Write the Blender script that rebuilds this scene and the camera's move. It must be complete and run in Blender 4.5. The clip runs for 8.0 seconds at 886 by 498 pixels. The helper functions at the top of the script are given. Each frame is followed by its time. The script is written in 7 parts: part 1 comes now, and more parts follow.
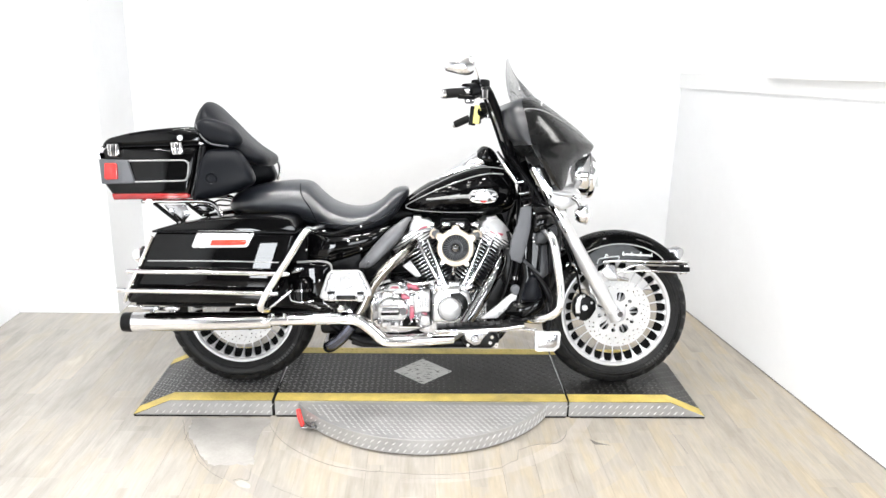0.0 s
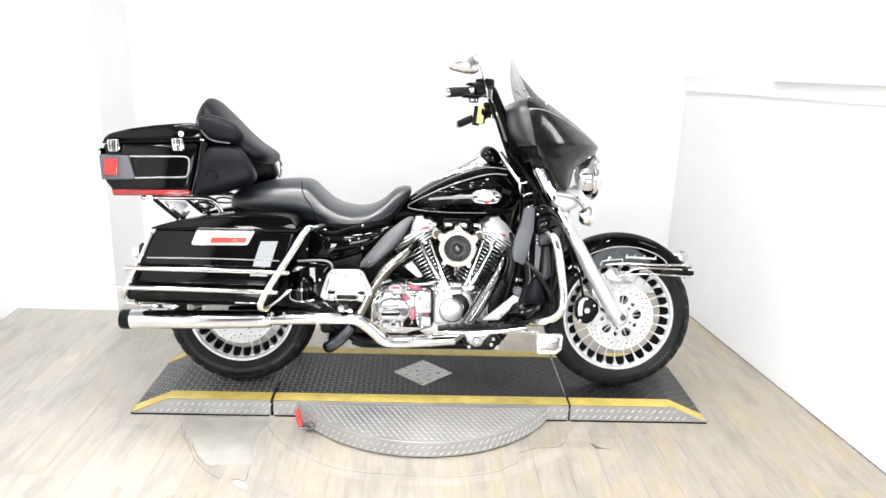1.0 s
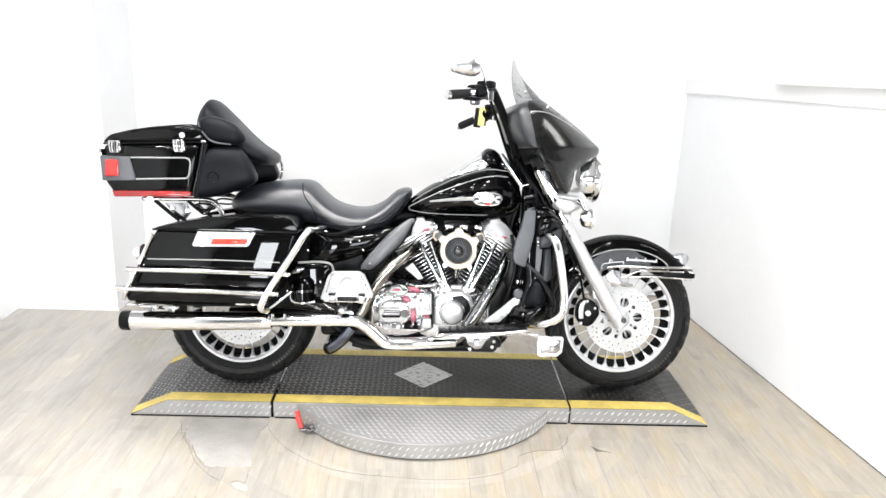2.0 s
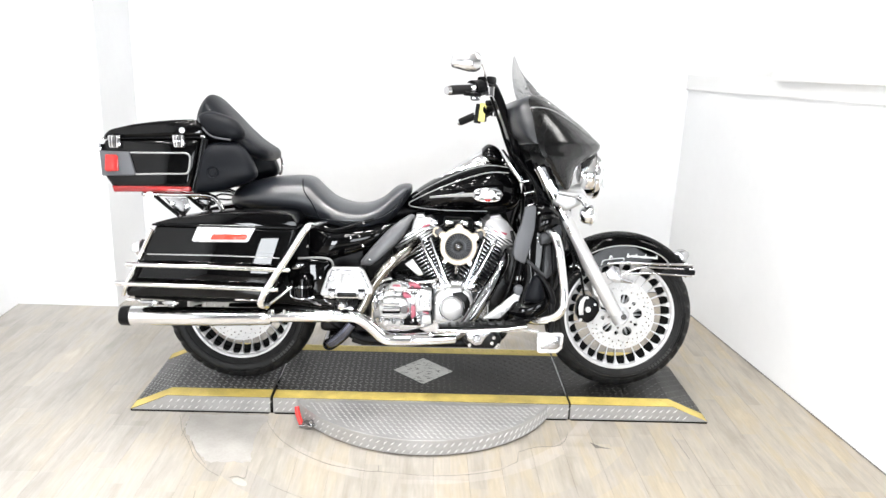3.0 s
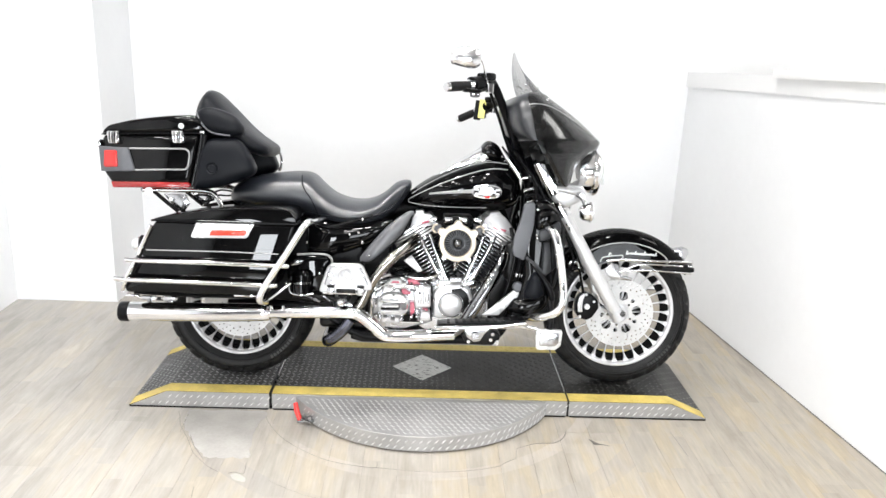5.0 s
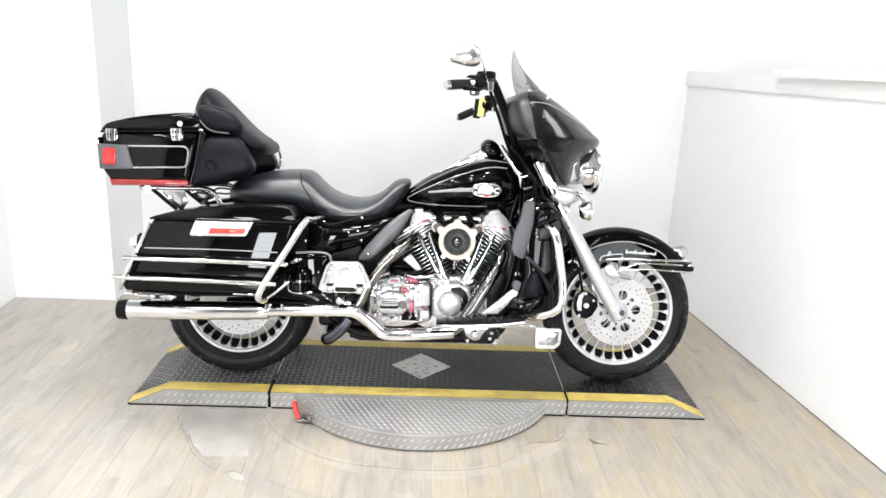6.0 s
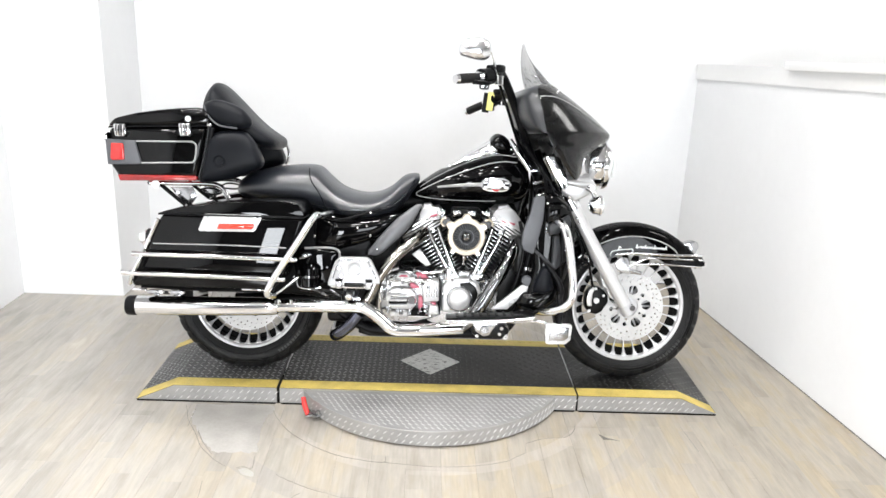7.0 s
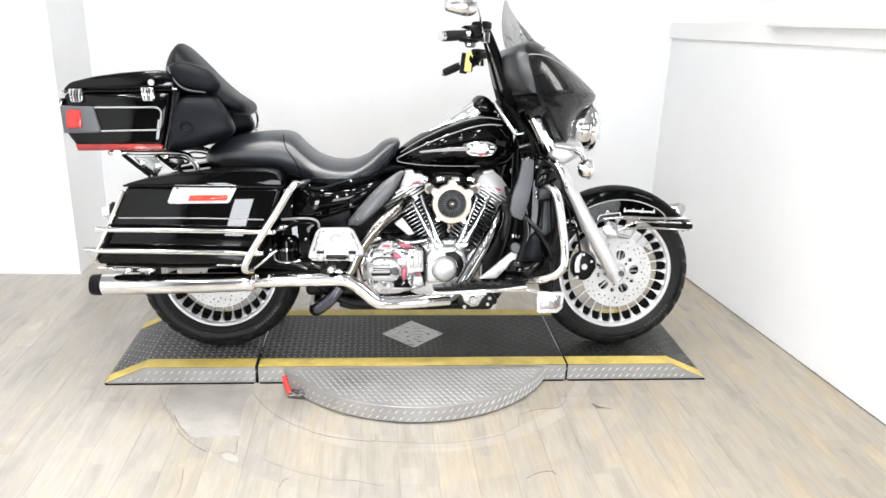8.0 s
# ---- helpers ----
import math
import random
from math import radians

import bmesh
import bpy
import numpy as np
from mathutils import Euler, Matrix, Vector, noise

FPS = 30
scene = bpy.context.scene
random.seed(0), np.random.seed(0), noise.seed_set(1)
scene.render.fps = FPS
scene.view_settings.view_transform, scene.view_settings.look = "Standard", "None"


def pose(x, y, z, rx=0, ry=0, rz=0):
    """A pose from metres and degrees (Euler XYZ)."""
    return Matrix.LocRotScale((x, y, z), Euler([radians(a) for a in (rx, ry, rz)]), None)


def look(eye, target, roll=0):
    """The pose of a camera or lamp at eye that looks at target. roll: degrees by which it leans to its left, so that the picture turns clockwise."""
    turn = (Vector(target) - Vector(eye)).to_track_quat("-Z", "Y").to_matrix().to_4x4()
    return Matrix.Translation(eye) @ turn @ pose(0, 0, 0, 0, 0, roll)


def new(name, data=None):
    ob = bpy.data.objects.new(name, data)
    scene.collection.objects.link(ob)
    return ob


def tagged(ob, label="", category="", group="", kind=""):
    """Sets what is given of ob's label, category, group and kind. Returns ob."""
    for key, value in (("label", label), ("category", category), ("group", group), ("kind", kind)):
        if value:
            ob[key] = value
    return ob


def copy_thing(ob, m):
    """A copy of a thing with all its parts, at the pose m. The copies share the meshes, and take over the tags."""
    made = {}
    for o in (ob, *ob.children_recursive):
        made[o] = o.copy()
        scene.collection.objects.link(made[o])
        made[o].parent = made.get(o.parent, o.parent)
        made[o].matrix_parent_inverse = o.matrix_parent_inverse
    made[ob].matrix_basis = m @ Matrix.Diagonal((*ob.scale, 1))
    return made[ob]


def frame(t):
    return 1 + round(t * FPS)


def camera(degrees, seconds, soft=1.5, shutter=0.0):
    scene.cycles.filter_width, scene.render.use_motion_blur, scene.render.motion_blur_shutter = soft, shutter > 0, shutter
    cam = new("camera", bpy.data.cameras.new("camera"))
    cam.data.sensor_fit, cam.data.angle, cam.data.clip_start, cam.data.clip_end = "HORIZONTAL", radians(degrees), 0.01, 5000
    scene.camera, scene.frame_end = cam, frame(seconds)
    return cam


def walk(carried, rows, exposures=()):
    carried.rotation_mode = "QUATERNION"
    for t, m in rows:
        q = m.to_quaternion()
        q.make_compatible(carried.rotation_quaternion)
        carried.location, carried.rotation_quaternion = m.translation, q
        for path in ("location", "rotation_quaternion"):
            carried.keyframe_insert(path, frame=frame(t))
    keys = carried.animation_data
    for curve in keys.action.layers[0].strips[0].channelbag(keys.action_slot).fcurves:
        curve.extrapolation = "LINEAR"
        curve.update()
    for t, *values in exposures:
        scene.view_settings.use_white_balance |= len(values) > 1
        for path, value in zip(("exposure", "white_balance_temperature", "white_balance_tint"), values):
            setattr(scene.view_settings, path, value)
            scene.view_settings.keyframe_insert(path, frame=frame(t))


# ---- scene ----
cam = camera(60.2, 8.0, soft=1.5)
PATH = [
    (0, (0.009, -2.894, 1.58), (0.074, -0.975, 1.02), 1.2),
    (0.5, (0.013, -2.877, 1.571), (0.088, -0.959, 1.009), 1.5),
    (1, (0.005, -2.868, 1.569), (0.068, -0.948, 1.012), 1.9),
    (1.5, (0.002, -2.865, 1.573), (0.064, -0.944, 1.019), 2.0),
    (3, (0.005, -2.861, 1.569), (0.066, -0.943, 1.006), 2.2),
    (3.5, (0.005, -2.857, 1.57), (0.067, -0.942, 0.998), 2.1),
    (4, (0.008, -2.861, 1.57), (0.078, -0.943, 1.008), 2.3),
    (4.5, (0.008, -2.861, 1.57), (0.069, -0.944, 1.003), 2.3),
    (6, (0.006, -2.856, 1.564), (0.071, -0.941, 0.991), 2.5),
    (6.5, (0.002, -2.85, 1.567), (0.061, -0.935, 0.993), 2.4),
    (7, (-0.01, -2.839, 1.562), (0.042, -0.928, 0.974), 2.3),
    (7.5, (-0.06, -2.804, 1.55), (0.034, -0.899, 0.947), 3.1),
    (8, (-0.136, -2.71, 1.52), (0.046, -0.832, 0.857), 2.2),
]
EXPOSURES = [(0.0, -0.05), (1.5, -0.05), (3.5, -0.10), (4.5, -0.17), (6.5, -0.26), (7.0, -0.26), (8.0, -0.22)]
walk(cam, [(t, look(eye, target, roll)) for t, eye, target, roll in PATH], EXPOSURES)

# ---- light ----
world = bpy.data.worlds.new("world")
scene.world = world
world.use_nodes = True
world.node_tree.nodes["Background"].inputs["Color"].default_value = (0.8, 0.9, 1.0, 1)
world.node_tree.nodes["Background"].inputs["Strength"].default_value = 0.05

CEILING = 3.0
SPOT_POWER = 6.7
WINDOW_POWER = 88.0
END_Y = -5.4


def area_lamp(name, m, w, h, watts, colour=(1, 1, 1), shape="RECTANGLE", spread_angle=180):
    data = bpy.data.lights.new(name, "AREA")
    data.shape, data.size, data.size_y, data.energy, data.color = shape, w, h, watts, colour
    data.spread = radians(spread_angle)
    ob = new(name, data)
    ob.matrix_world = m
    return ob


# one lamp under each round ceiling light
SPOTS = [(x, 0.12) for x in (-1.42, -0.68, 0.06, 0.80)] + [(x, y) for y in (-1.05, -2.2, -3.4) for x in (-1.70, -0.98, -0.26, 0.46)]
for x, y in SPOTS:
    area_lamp("downlight", pose(x, y, CEILING - 0.03), 0.17, 0.17, SPOT_POWER, (1.0, 0.99, 0.98), "DISK", 118)
# daylight through the shop windows behind the camera: (x centre, z centre, width, height)
WINDOWS = [(-0.83, 0.86, 0.55, 1.5), (0.60, 1.35, 1.0, 1.5), (2.2, 1.35, 1.0, 1.5)]
for x, z, w, h in WINDOWS:
    area_lamp("window_light", pose(x, END_Y + 0.14, z, 90), w - 0.1, h - 0.1, WINDOW_POWER * w * h / 2.24 * (2.6 if w < 0.8 else 1.0), (0.92, 0.96, 1.0))


# ---- materials ----
def material(name, colour, rough=0.5, metal=0.0, vary=0.12, scale=8.0, bump=0.0, bump_scale=80.0, coat=0.0, spec=0.5, rough_vary=0.0):
    m = bpy.data.materials.new(name)
    m.use_nodes = True
    nt = m.node_tree
    b = nt.nodes["Principled BSDF"]
    b.inputs["Roughness"].default_value = rough
    b.inputs["Metallic"].default_value = metal
    b.inputs["Coat Weight"].default_value = coat
    b.inputs["Specular IOR Level"].default_value = spec
    b.inputs["Coat Roughness"].default_value = 0.02
    tc = nt.nodes.new("ShaderNodeTexCoord")

    def noise_node(s, detail=4.0):
        n = nt.nodes.new("ShaderNodeTexNoise")
        n.inputs["Scale"].default_value = s
        n.inputs["Detail"].default_value = detail
        nt.links.new(tc.outputs["Object"], n.inputs["Vector"])
        return n

    large, fine = noise_node(scale), noise_node(scale * 11, 2.0)
    mix = nt.nodes.new("ShaderNodeMath")
    mix.operation = "MULTIPLY_ADD"
    mix.inputs[1].default_value = 0.35
    nt.links.new(fine.outputs["Fac"], mix.inputs[0])
    nt.links.new(large.outputs["Fac"], mix.inputs[2])
    ramp = nt.nodes.new("ShaderNodeMapRange")
    ramp.inputs["From Min"].default_value, ramp.inputs["From Max"].default_value = 0.4, 0.95
    ramp.inputs["To Min"].default_value, ramp.inputs["To Max"].default_value = 1 - vary, 1 + vary
    nt.links.new(mix.outputs[0], ramp.inputs["Value"])
    hsv = nt.nodes.new("ShaderNodeHueSaturation")
    hsv.inputs["Color"].default_value = (*colour, 1)
    nt.links.new(ramp.outputs[0], hsv.inputs["Value"])
    nt.links.new(hsv.outputs["Color"], b.inputs["Base Color"])
    if rough_vary:
        rr = nt.nodes.new("ShaderNodeMapRange")
        rr.inputs["From Min"].default_value, rr.inputs["From Max"].default_value = 0.3, 0.8
        rr.inputs["To Min"].default_value, rr.inputs["To Max"].default_value = max(rough - rough_vary, 0.02), rough + rough_vary
        nt.links.new(large.outputs["Fac"], rr.inputs["Value"])
        nt.links.new(rr.outputs[0], b.inputs["Roughness"])
    if bump:
        bn = noise_node(bump_scale, 3.0)
        bp = nt.nodes.new("ShaderNodeBump")
        bp.inputs["Strength"].default_value = bump
        bp.inputs["Distance"].default_value = 0.002
        nt.links.new(bn.outputs["Fac"], bp.inputs["Height"])
        nt.links.new(bp.outputs["Normal"], b.inputs["Normal"])
    return m


def plank_material():
    """Vinyl plank: pale oak with grey and tan streaks along the board, one tone to each board."""
    m = bpy.data.materials.new("vinyl_plank")
    m.use_nodes = True
    nt = m.node_tree
    b = nt.nodes["Principled BSDF"]
    b.inputs["Roughness"].default_value = 0.27
    b.inputs["Specular IOR Level"].default_value = 0.65
    info = nt.nodes.new("ShaderNodeObjectInfo")
    place = nt.nodes.new("ShaderNodeNewGeometry")

    def streak(sx, sy, detail):
        mp = nt.nodes.new("ShaderNodeMapping")
        mp.inputs["Scale"].default_value = (sx, sy, 1)
        nt.links.new(place.outputs["Position"], mp.inputs["Vector"])
        n = nt.nodes.new("ShaderNodeTexNoise")
        n.inputs["Scale"].default_value = 1.0
        n.inputs["Detail"].default_value = detail
        n.inputs["Roughness"].default_value = 0.6
        nt.links.new(mp.outputs[0], n.inputs["Vector"])
        return n

    blotch, broad, grain = streak(13, 3.0, 4), streak(34, 5.0, 4), streak(110, 7, 4)

    def math_node(kind, a, b):
        n = nt.nodes.new("ShaderNodeMath")
        n.operation = kind
        for k, v in enumerate((a, b)):
            if isinstance(v, (int, float)):
                n.inputs[k].default_value = v
            else:
                nt.links.new(v, n.inputs[k])
        return n.outputs[0]

    def white(a, b):
        both = nt.nodes.new("ShaderNodeCombineXYZ")
        nt.links.new(a, both.inputs["X"])
        if b is not None:
            nt.links.new(b, both.inputs["Y"])
        n = nt.nodes.new("ShaderNodeTexWhiteNoise")
        n.noise_dimensions = "2D"
        nt.links.new(both.outputs[0], n.inputs["Vector"])
        return n.outputs["Value"]

    # the print on a board: narrow strips of uneven length, each with its own tone
    xyz = nt.nodes.new("ShaderNodeSeparateXYZ")
    nt.links.new(place.outputs["Position"], xyz.inputs[0])
    column = math_node("FLOOR", math_node("MULTIPLY", math_node("ADD", xyz.outputs["X"], 2.206), 2 / 0.127), 0.0)
    slide = math_node("MULTIPLY", white(column, None), 7.0)
    piece = math_node("FLOOR", math_node("MULTIPLY", math_node("ADD", xyz.outputs["Y"], slide), 1 / 0.34), 0.0)
    strip = white(column, piece)
    mixed = math_node("ADD", math_node("MULTIPLY", strip, 0.19), math_node("MULTIPLY", blotch.outputs["Fac"], 0.81))
    ramp = nt.nodes.new("ShaderNodeValToRGB")
    stops = ramp.color_ramp.elements
    stops[0].position, stops[0].color = 0.30, (0.293, 0.262, 0.221, 1)
    stops[1].position, stops[1].color = 0.72, (0.419, 0.356, 0.271, 1)
    for at, colour in ((0.40, (0.324, 0.294, 0.255, 1)), (0.50, (0.362, 0.324, 0.273, 1)), (0.60, (0.364, 0.314, 0.244, 1))):
        e = stops.new(at)
        e.color = colour
    nt.links.new(mixed, ramp.inputs["Fac"])
    tone = nt.nodes.new("ShaderNodeMapRange")
    tone.inputs["From Min"].default_value, tone.inputs["From Max"].default_value = 0.3, 0.68
    tone.inputs["To Min"].default_value, tone.inputs["To Max"].default_value = 0.955, 1.045
    nt.links.new(broad.outputs["Fac"], tone.inputs["Value"])
    # a worn grey ring where the turntable's old rim has rubbed
    geo = nt.nodes.new("ShaderNodeNewGeometry")
    dist = nt.nodes.new("ShaderNodeVectorMath")
    dist.operation = "DISTANCE"
    dist.inputs[1].default_value = (0.037, 0.284, 0.0)
    nt.links.new(geo.outputs["Position"], dist.inputs[0])
    ring = nt.nodes.new("ShaderNodeMath")
    ring.operation = "COMPARE"
    ring.inputs[1].default_value, ring.inputs[2].default_value = 0.99, 0.045
    nt.links.new(dist.outputs["Value"], ring.inputs[0])
    spots = nt.nodes.new("ShaderNodeTexNoise")
    spots.inputs["Scale"].default_value = 5.0
    patchy = nt.nodes.new("ShaderNodeMapRange")
    patchy.inputs["From Min"].default_value, patchy.inputs["From Max"].default_value = 0.34, 0.72
    patchy.inputs["To Max"].default_value = 0.7
    nt.links.new(spots.outputs["Fac"], patchy.inputs["Value"])
    nt.links.new(geo.outputs["Position"], spots.inputs["Vector"])
    worn = nt.nodes.new("ShaderNodeMath")
    worn.operation = "MULTIPLY"
    nt.links.new(ring.outputs[0], worn.inputs[0])
    nt.links.new(patchy.outputs[0], worn.inputs[1])
    grey = nt.nodes.new("ShaderNodeMix")
    grey.data_type = "RGBA"
    grey.inputs["B"].default_value = (0.300, 0.278, 0.258, 1)
    nt.links.new(worn.outputs[0], grey.inputs["Factor"])
    nt.links.new(ramp.outputs["Color"], grey.inputs["A"])
    # and a scraped pale band beside the present rim
    band = nt.nodes.new("ShaderNodeMath")
    band.operation = "COMPARE"
    band.inputs[1].default_value, band.inputs[2].default_value = 0.745, 0.030
    nt.links.new(dist.outputs["Value"], band.inputs[0])
    scraped = nt.nodes.new("ShaderNodeMath")
    scraped.operation = "MULTIPLY"
    nt.links.new(band.outputs[0], scraped.inputs[0])
    nt.links.new(patchy.outputs[0], scraped.inputs[1])
    pale = nt.nodes.new("ShaderNodeMix")
    pale.data_type = "RGBA"
    pale.inputs["B"].default_value = (0.43, 0.385, 0.345, 1)
    nt.links.new(scraped.outputs[0], pale.inputs["Factor"])
    nt.links.new(grey.outputs["Result"], pale.inputs["A"])
    grey = pale
    g = nt.nodes.new("ShaderNodeMapRange")
    g.inputs["From Min"].default_value, g.inputs["From Max"].default_value = 0.3, 0.7
    g.inputs["To Min"].default_value, g.inputs["To Max"].default_value = 0.93, 1.06
    nt.links.new(grain.outputs["Fac"], g.inputs["Value"])
    t = nt.nodes.new("ShaderNodeMapRange")
    t.inputs["To Min"].default_value, t.inputs["To Max"].default_value = 0.95, 1.05
    nt.links.new(info.outputs["Random"], t.inputs["Value"])
    mul = nt.nodes.new("ShaderNodeMath")
    mul.operation = "MULTIPLY"
    nt.links.new(g.outputs[0], mul.inputs[0])
    nt.links.new(t.outputs[0], mul.inputs[1])
    both = nt.nodes.new("ShaderNodeMath")
    both.operation = "MULTIPLY"
    nt.links.new(mul.outputs[0], both.inputs[0])
    nt.links.new(tone.outputs[0], both.inputs[1])
    mul = both
    hsv = nt.nodes.new("ShaderNodeHueSaturation")
    nt.links.new(grey.outputs["Result"], hsv.inputs["Color"])
    nt.links.new(mul.outputs[0], hsv.inputs["Value"])
    # boards lose saturation to the left, standing in for cooler light there
    cool_side = nt.nodes.new("ShaderNodeMapRange")
    cool_side.inputs["From Min"].default_value, cool_side.inputs["From Max"].default_value = -1.3, 1.5
    cool_side.inputs["To Min"].default_value, cool_side.inputs["To Max"].default_value = 0.66, 1.14
    nt.links.new(xyz.outputs["X"], cool_side.inputs["Value"])
    nt.links.new(cool_side.outputs[0], hsv.inputs["Saturation"])
    nt.links.new(hsv.outputs["Color"], b.inputs["Base Color"])
    bp = nt.nodes.new("ShaderNodeBump")
    bp.inputs["Strength"].default_value, bp.inputs["Distance"].default_value = 0.25, 0.001
    nt.links.new(grain.outputs["Fac"], bp.inputs["Height"])
    nt.links.new(bp.outputs["Normal"], b.inputs["Normal"])
    return m


def scuffed_material():
    """Bare grey plate with dark scratches and black rubber scuffs."""
    m = material("scuffed_grey_plate", (0.58, 0.58, 0.56), 0.45, 0.2, vary=0.12, scale=14, bump=0.2)
    nt = m.node_tree
    b = nt.nodes["Principled BSDF"]
    tc = nt.nodes.new("ShaderNodeTexCoord")
    mp = nt.nodes.new("ShaderNodeMapping")
    mp.inputs["Scale"].default_value = (40, 90, 1)
    mp.inputs["Rotation"].default_value = (0, 0, 0.5)
    nt.links.new(tc.outputs["Object"], mp.inputs["Vector"])
    n = nt.nodes.new("ShaderNodeTexNoise")
    n.inputs["Scale"].default_value, n.inputs["Detail"].default_value = 1.0, 6.0
    nt.links.new(mp.outputs[0], n.inputs["Vector"])
    edge = nt.nodes.new("ShaderNodeMapRange")
    edge.inputs["From Min"].default_value, edge.inputs["From Max"].default_value = 0.57, 0.62
    nt.links.new(n.outputs["Fac"], edge.inputs["Value"])
    mix = nt.nodes.new("ShaderNodeMix")
    mix.data_type = "RGBA"
    mix.inputs["B"].default_value = (0.16, 0.158, 0.15, 1)
    nt.links.new(edge.outputs[0], mix.inputs["Factor"])
    nt.links.new(b.inputs["Base Color"].links[0].from_socket, mix.inputs["A"])
    nt.links.new(mix.outputs["Result"], b.inputs["Base Color"])
    return m


def stained_shaded_material(name, clean, dark, rough):
    """Worn plate blackened round one spot by tyre dust and by the motorcycle's shade, painted in with a ragged edge."""
    m = material(name, clean, rough, 0.2, vary=0.4, scale=3, spec=0.3, rough_vary=0.1)
    nt = m.node_tree
    b = nt.nodes["Principled BSDF"]
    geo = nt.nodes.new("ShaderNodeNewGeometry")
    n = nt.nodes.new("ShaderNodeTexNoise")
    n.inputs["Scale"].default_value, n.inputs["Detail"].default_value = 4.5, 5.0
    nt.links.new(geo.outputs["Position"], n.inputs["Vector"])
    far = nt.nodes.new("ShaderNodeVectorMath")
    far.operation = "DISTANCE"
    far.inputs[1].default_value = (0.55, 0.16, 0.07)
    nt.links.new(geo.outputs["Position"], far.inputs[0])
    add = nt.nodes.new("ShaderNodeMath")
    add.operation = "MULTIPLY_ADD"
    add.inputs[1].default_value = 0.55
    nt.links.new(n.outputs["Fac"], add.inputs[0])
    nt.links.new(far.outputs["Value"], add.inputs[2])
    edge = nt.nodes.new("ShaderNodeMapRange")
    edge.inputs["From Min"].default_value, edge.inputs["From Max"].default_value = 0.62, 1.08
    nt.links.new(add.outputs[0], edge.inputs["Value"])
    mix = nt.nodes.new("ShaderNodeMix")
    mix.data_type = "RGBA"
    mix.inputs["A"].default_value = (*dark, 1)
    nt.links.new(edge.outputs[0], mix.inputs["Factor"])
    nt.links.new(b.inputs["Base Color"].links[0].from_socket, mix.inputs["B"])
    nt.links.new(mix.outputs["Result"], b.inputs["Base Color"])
    return m


def glass_material(name, colour, rough=0.02, alpha=0.35):
    m = bpy.data.materials.new(name)
    m.use_nodes = True
    b = m.node_tree.nodes["Principled BSDF"]
    b.inputs["Base Color"].default_value = (*colour, 1)
    b.inputs["Roughness"].default_value = rough
    b.inputs["Alpha"].default_value = alpha
    return m


def glow_material(name, colour, strength):
    m = bpy.data.materials.new(name)
    m.use_nodes = True
    b = m.node_tree.nodes["Principled BSDF"]
    b.inputs["Base Color"].default_value = (*colour, 1)
    b.inputs["Emission Color"].default_value = (*colour, 1)
    b.inputs["Emission Strength"].default_value = strength
    return m


WALL = material("wall_paint", (0.822, 0.83, 0.842), 0.6, vary=0.025, scale=2.2, bump=0.12, bump_scale=160)
TRIM = material("trim_paint", (0.82, 0.82, 0.82), 0.35, vary=0.02, scale=3)
SHOP_WALL = material("shop_wall_paint", (0.18, 0.18, 0.185), 0.7, vary=0.06, scale=1.2)
CEILING_PAINT = material("ceiling_paint", (0.46, 0.46, 0.465), 0.8, vary=0.03, scale=2)
PLANK = plank_material()
SUBFLOOR = material("floor_joint_shade", (0.12, 0.105, 0.09), 0.8, vary=0.3, scale=5)
JOINT = material("worn_cut_edge", (0.17, 0.155, 0.14), 0.8, vary=0.5, scale=14)
PATCH = material("grey_filler", (0.318, 0.304, 0.284), 0.55, vary=0.16, scale=9, bump=0.3, bump_scale=40)
CHROME = material("chrome", (0.82, 0.82, 0.83), 0.08, 1.0, vary=0.03, scale=6, rough_vary=0.02)
DARK_CHROME = material("smoked_chrome", (0.22, 0.22, 0.225), 0.10, 1.0, vary=0.15, scale=9, rough_vary=0.04)
HEAT_CHROME = material("heat_tinted_chrome", (0.34, 0.325, 0.30), 0.16, 1.0, vary=0.08, scale=9)
# colour of red reflections painted on the engine's bright metal
RED_REFLECTION = material("painted_red_reflection", (0.40, 0.07, 0.11), 0.3, vary=0.15, scale=25, coat=0.5)
BRUSHED = material("brushed_aluminium", (0.46, 0.46, 0.47), 0.26, 1.0, vary=0.08, scale=14, rough_vary=0.08)
DISC_STEEL = material("disc_steel", (0.52, 0.515, 0.51), 0.42, 0.4, vary=0.08, scale=10)
SILVER = material("silver_powder_coat", (0.56, 0.56, 0.57), 0.36, 0.5, vary=0.08, scale=20, bump=0.1, bump_scale=300)
SATIN_ALLOY = material("satin_alloy", (0.62, 0.62, 0.625), 0.30, 0.45, vary=0.03, scale=9)
ALLOY = material("polished_alloy", (0.64, 0.64, 0.64), 0.28, 0.35, vary=0.08, scale=12, rough_vary=0.06)
BLACK_PAINT = material("gloss_black_paint", (0.0016, 0.0016, 0.0018), 0.30, vary=0.1, scale=5, coat=0.5, spec=0.0)
FAIRING_PAINT = material("hazed_black_paint", (0.0020, 0.0020, 0.0022), 0.26, vary=0.2, scale=7, coat=1.0, spec=0.55, rough_vary=0.05)
INNER_PLASTIC = material("grained_inner_plastic", (0.020, 0.0215, 0.025), 0.32, vary=0.2, scale=9, spec=0.6, bump=0.08, bump_scale=300)
PANEL_GREY = material("grey_panel_paint", (0.105, 0.107, 0.114), 0.30, vary=0.12, scale=8, spec=0.6)
SOFT_CHROME = material("hazed_chrome", (0.74, 0.74, 0.75), 0.24, 1.0, vary=0.08, scale=9, rough_vary=0.06)
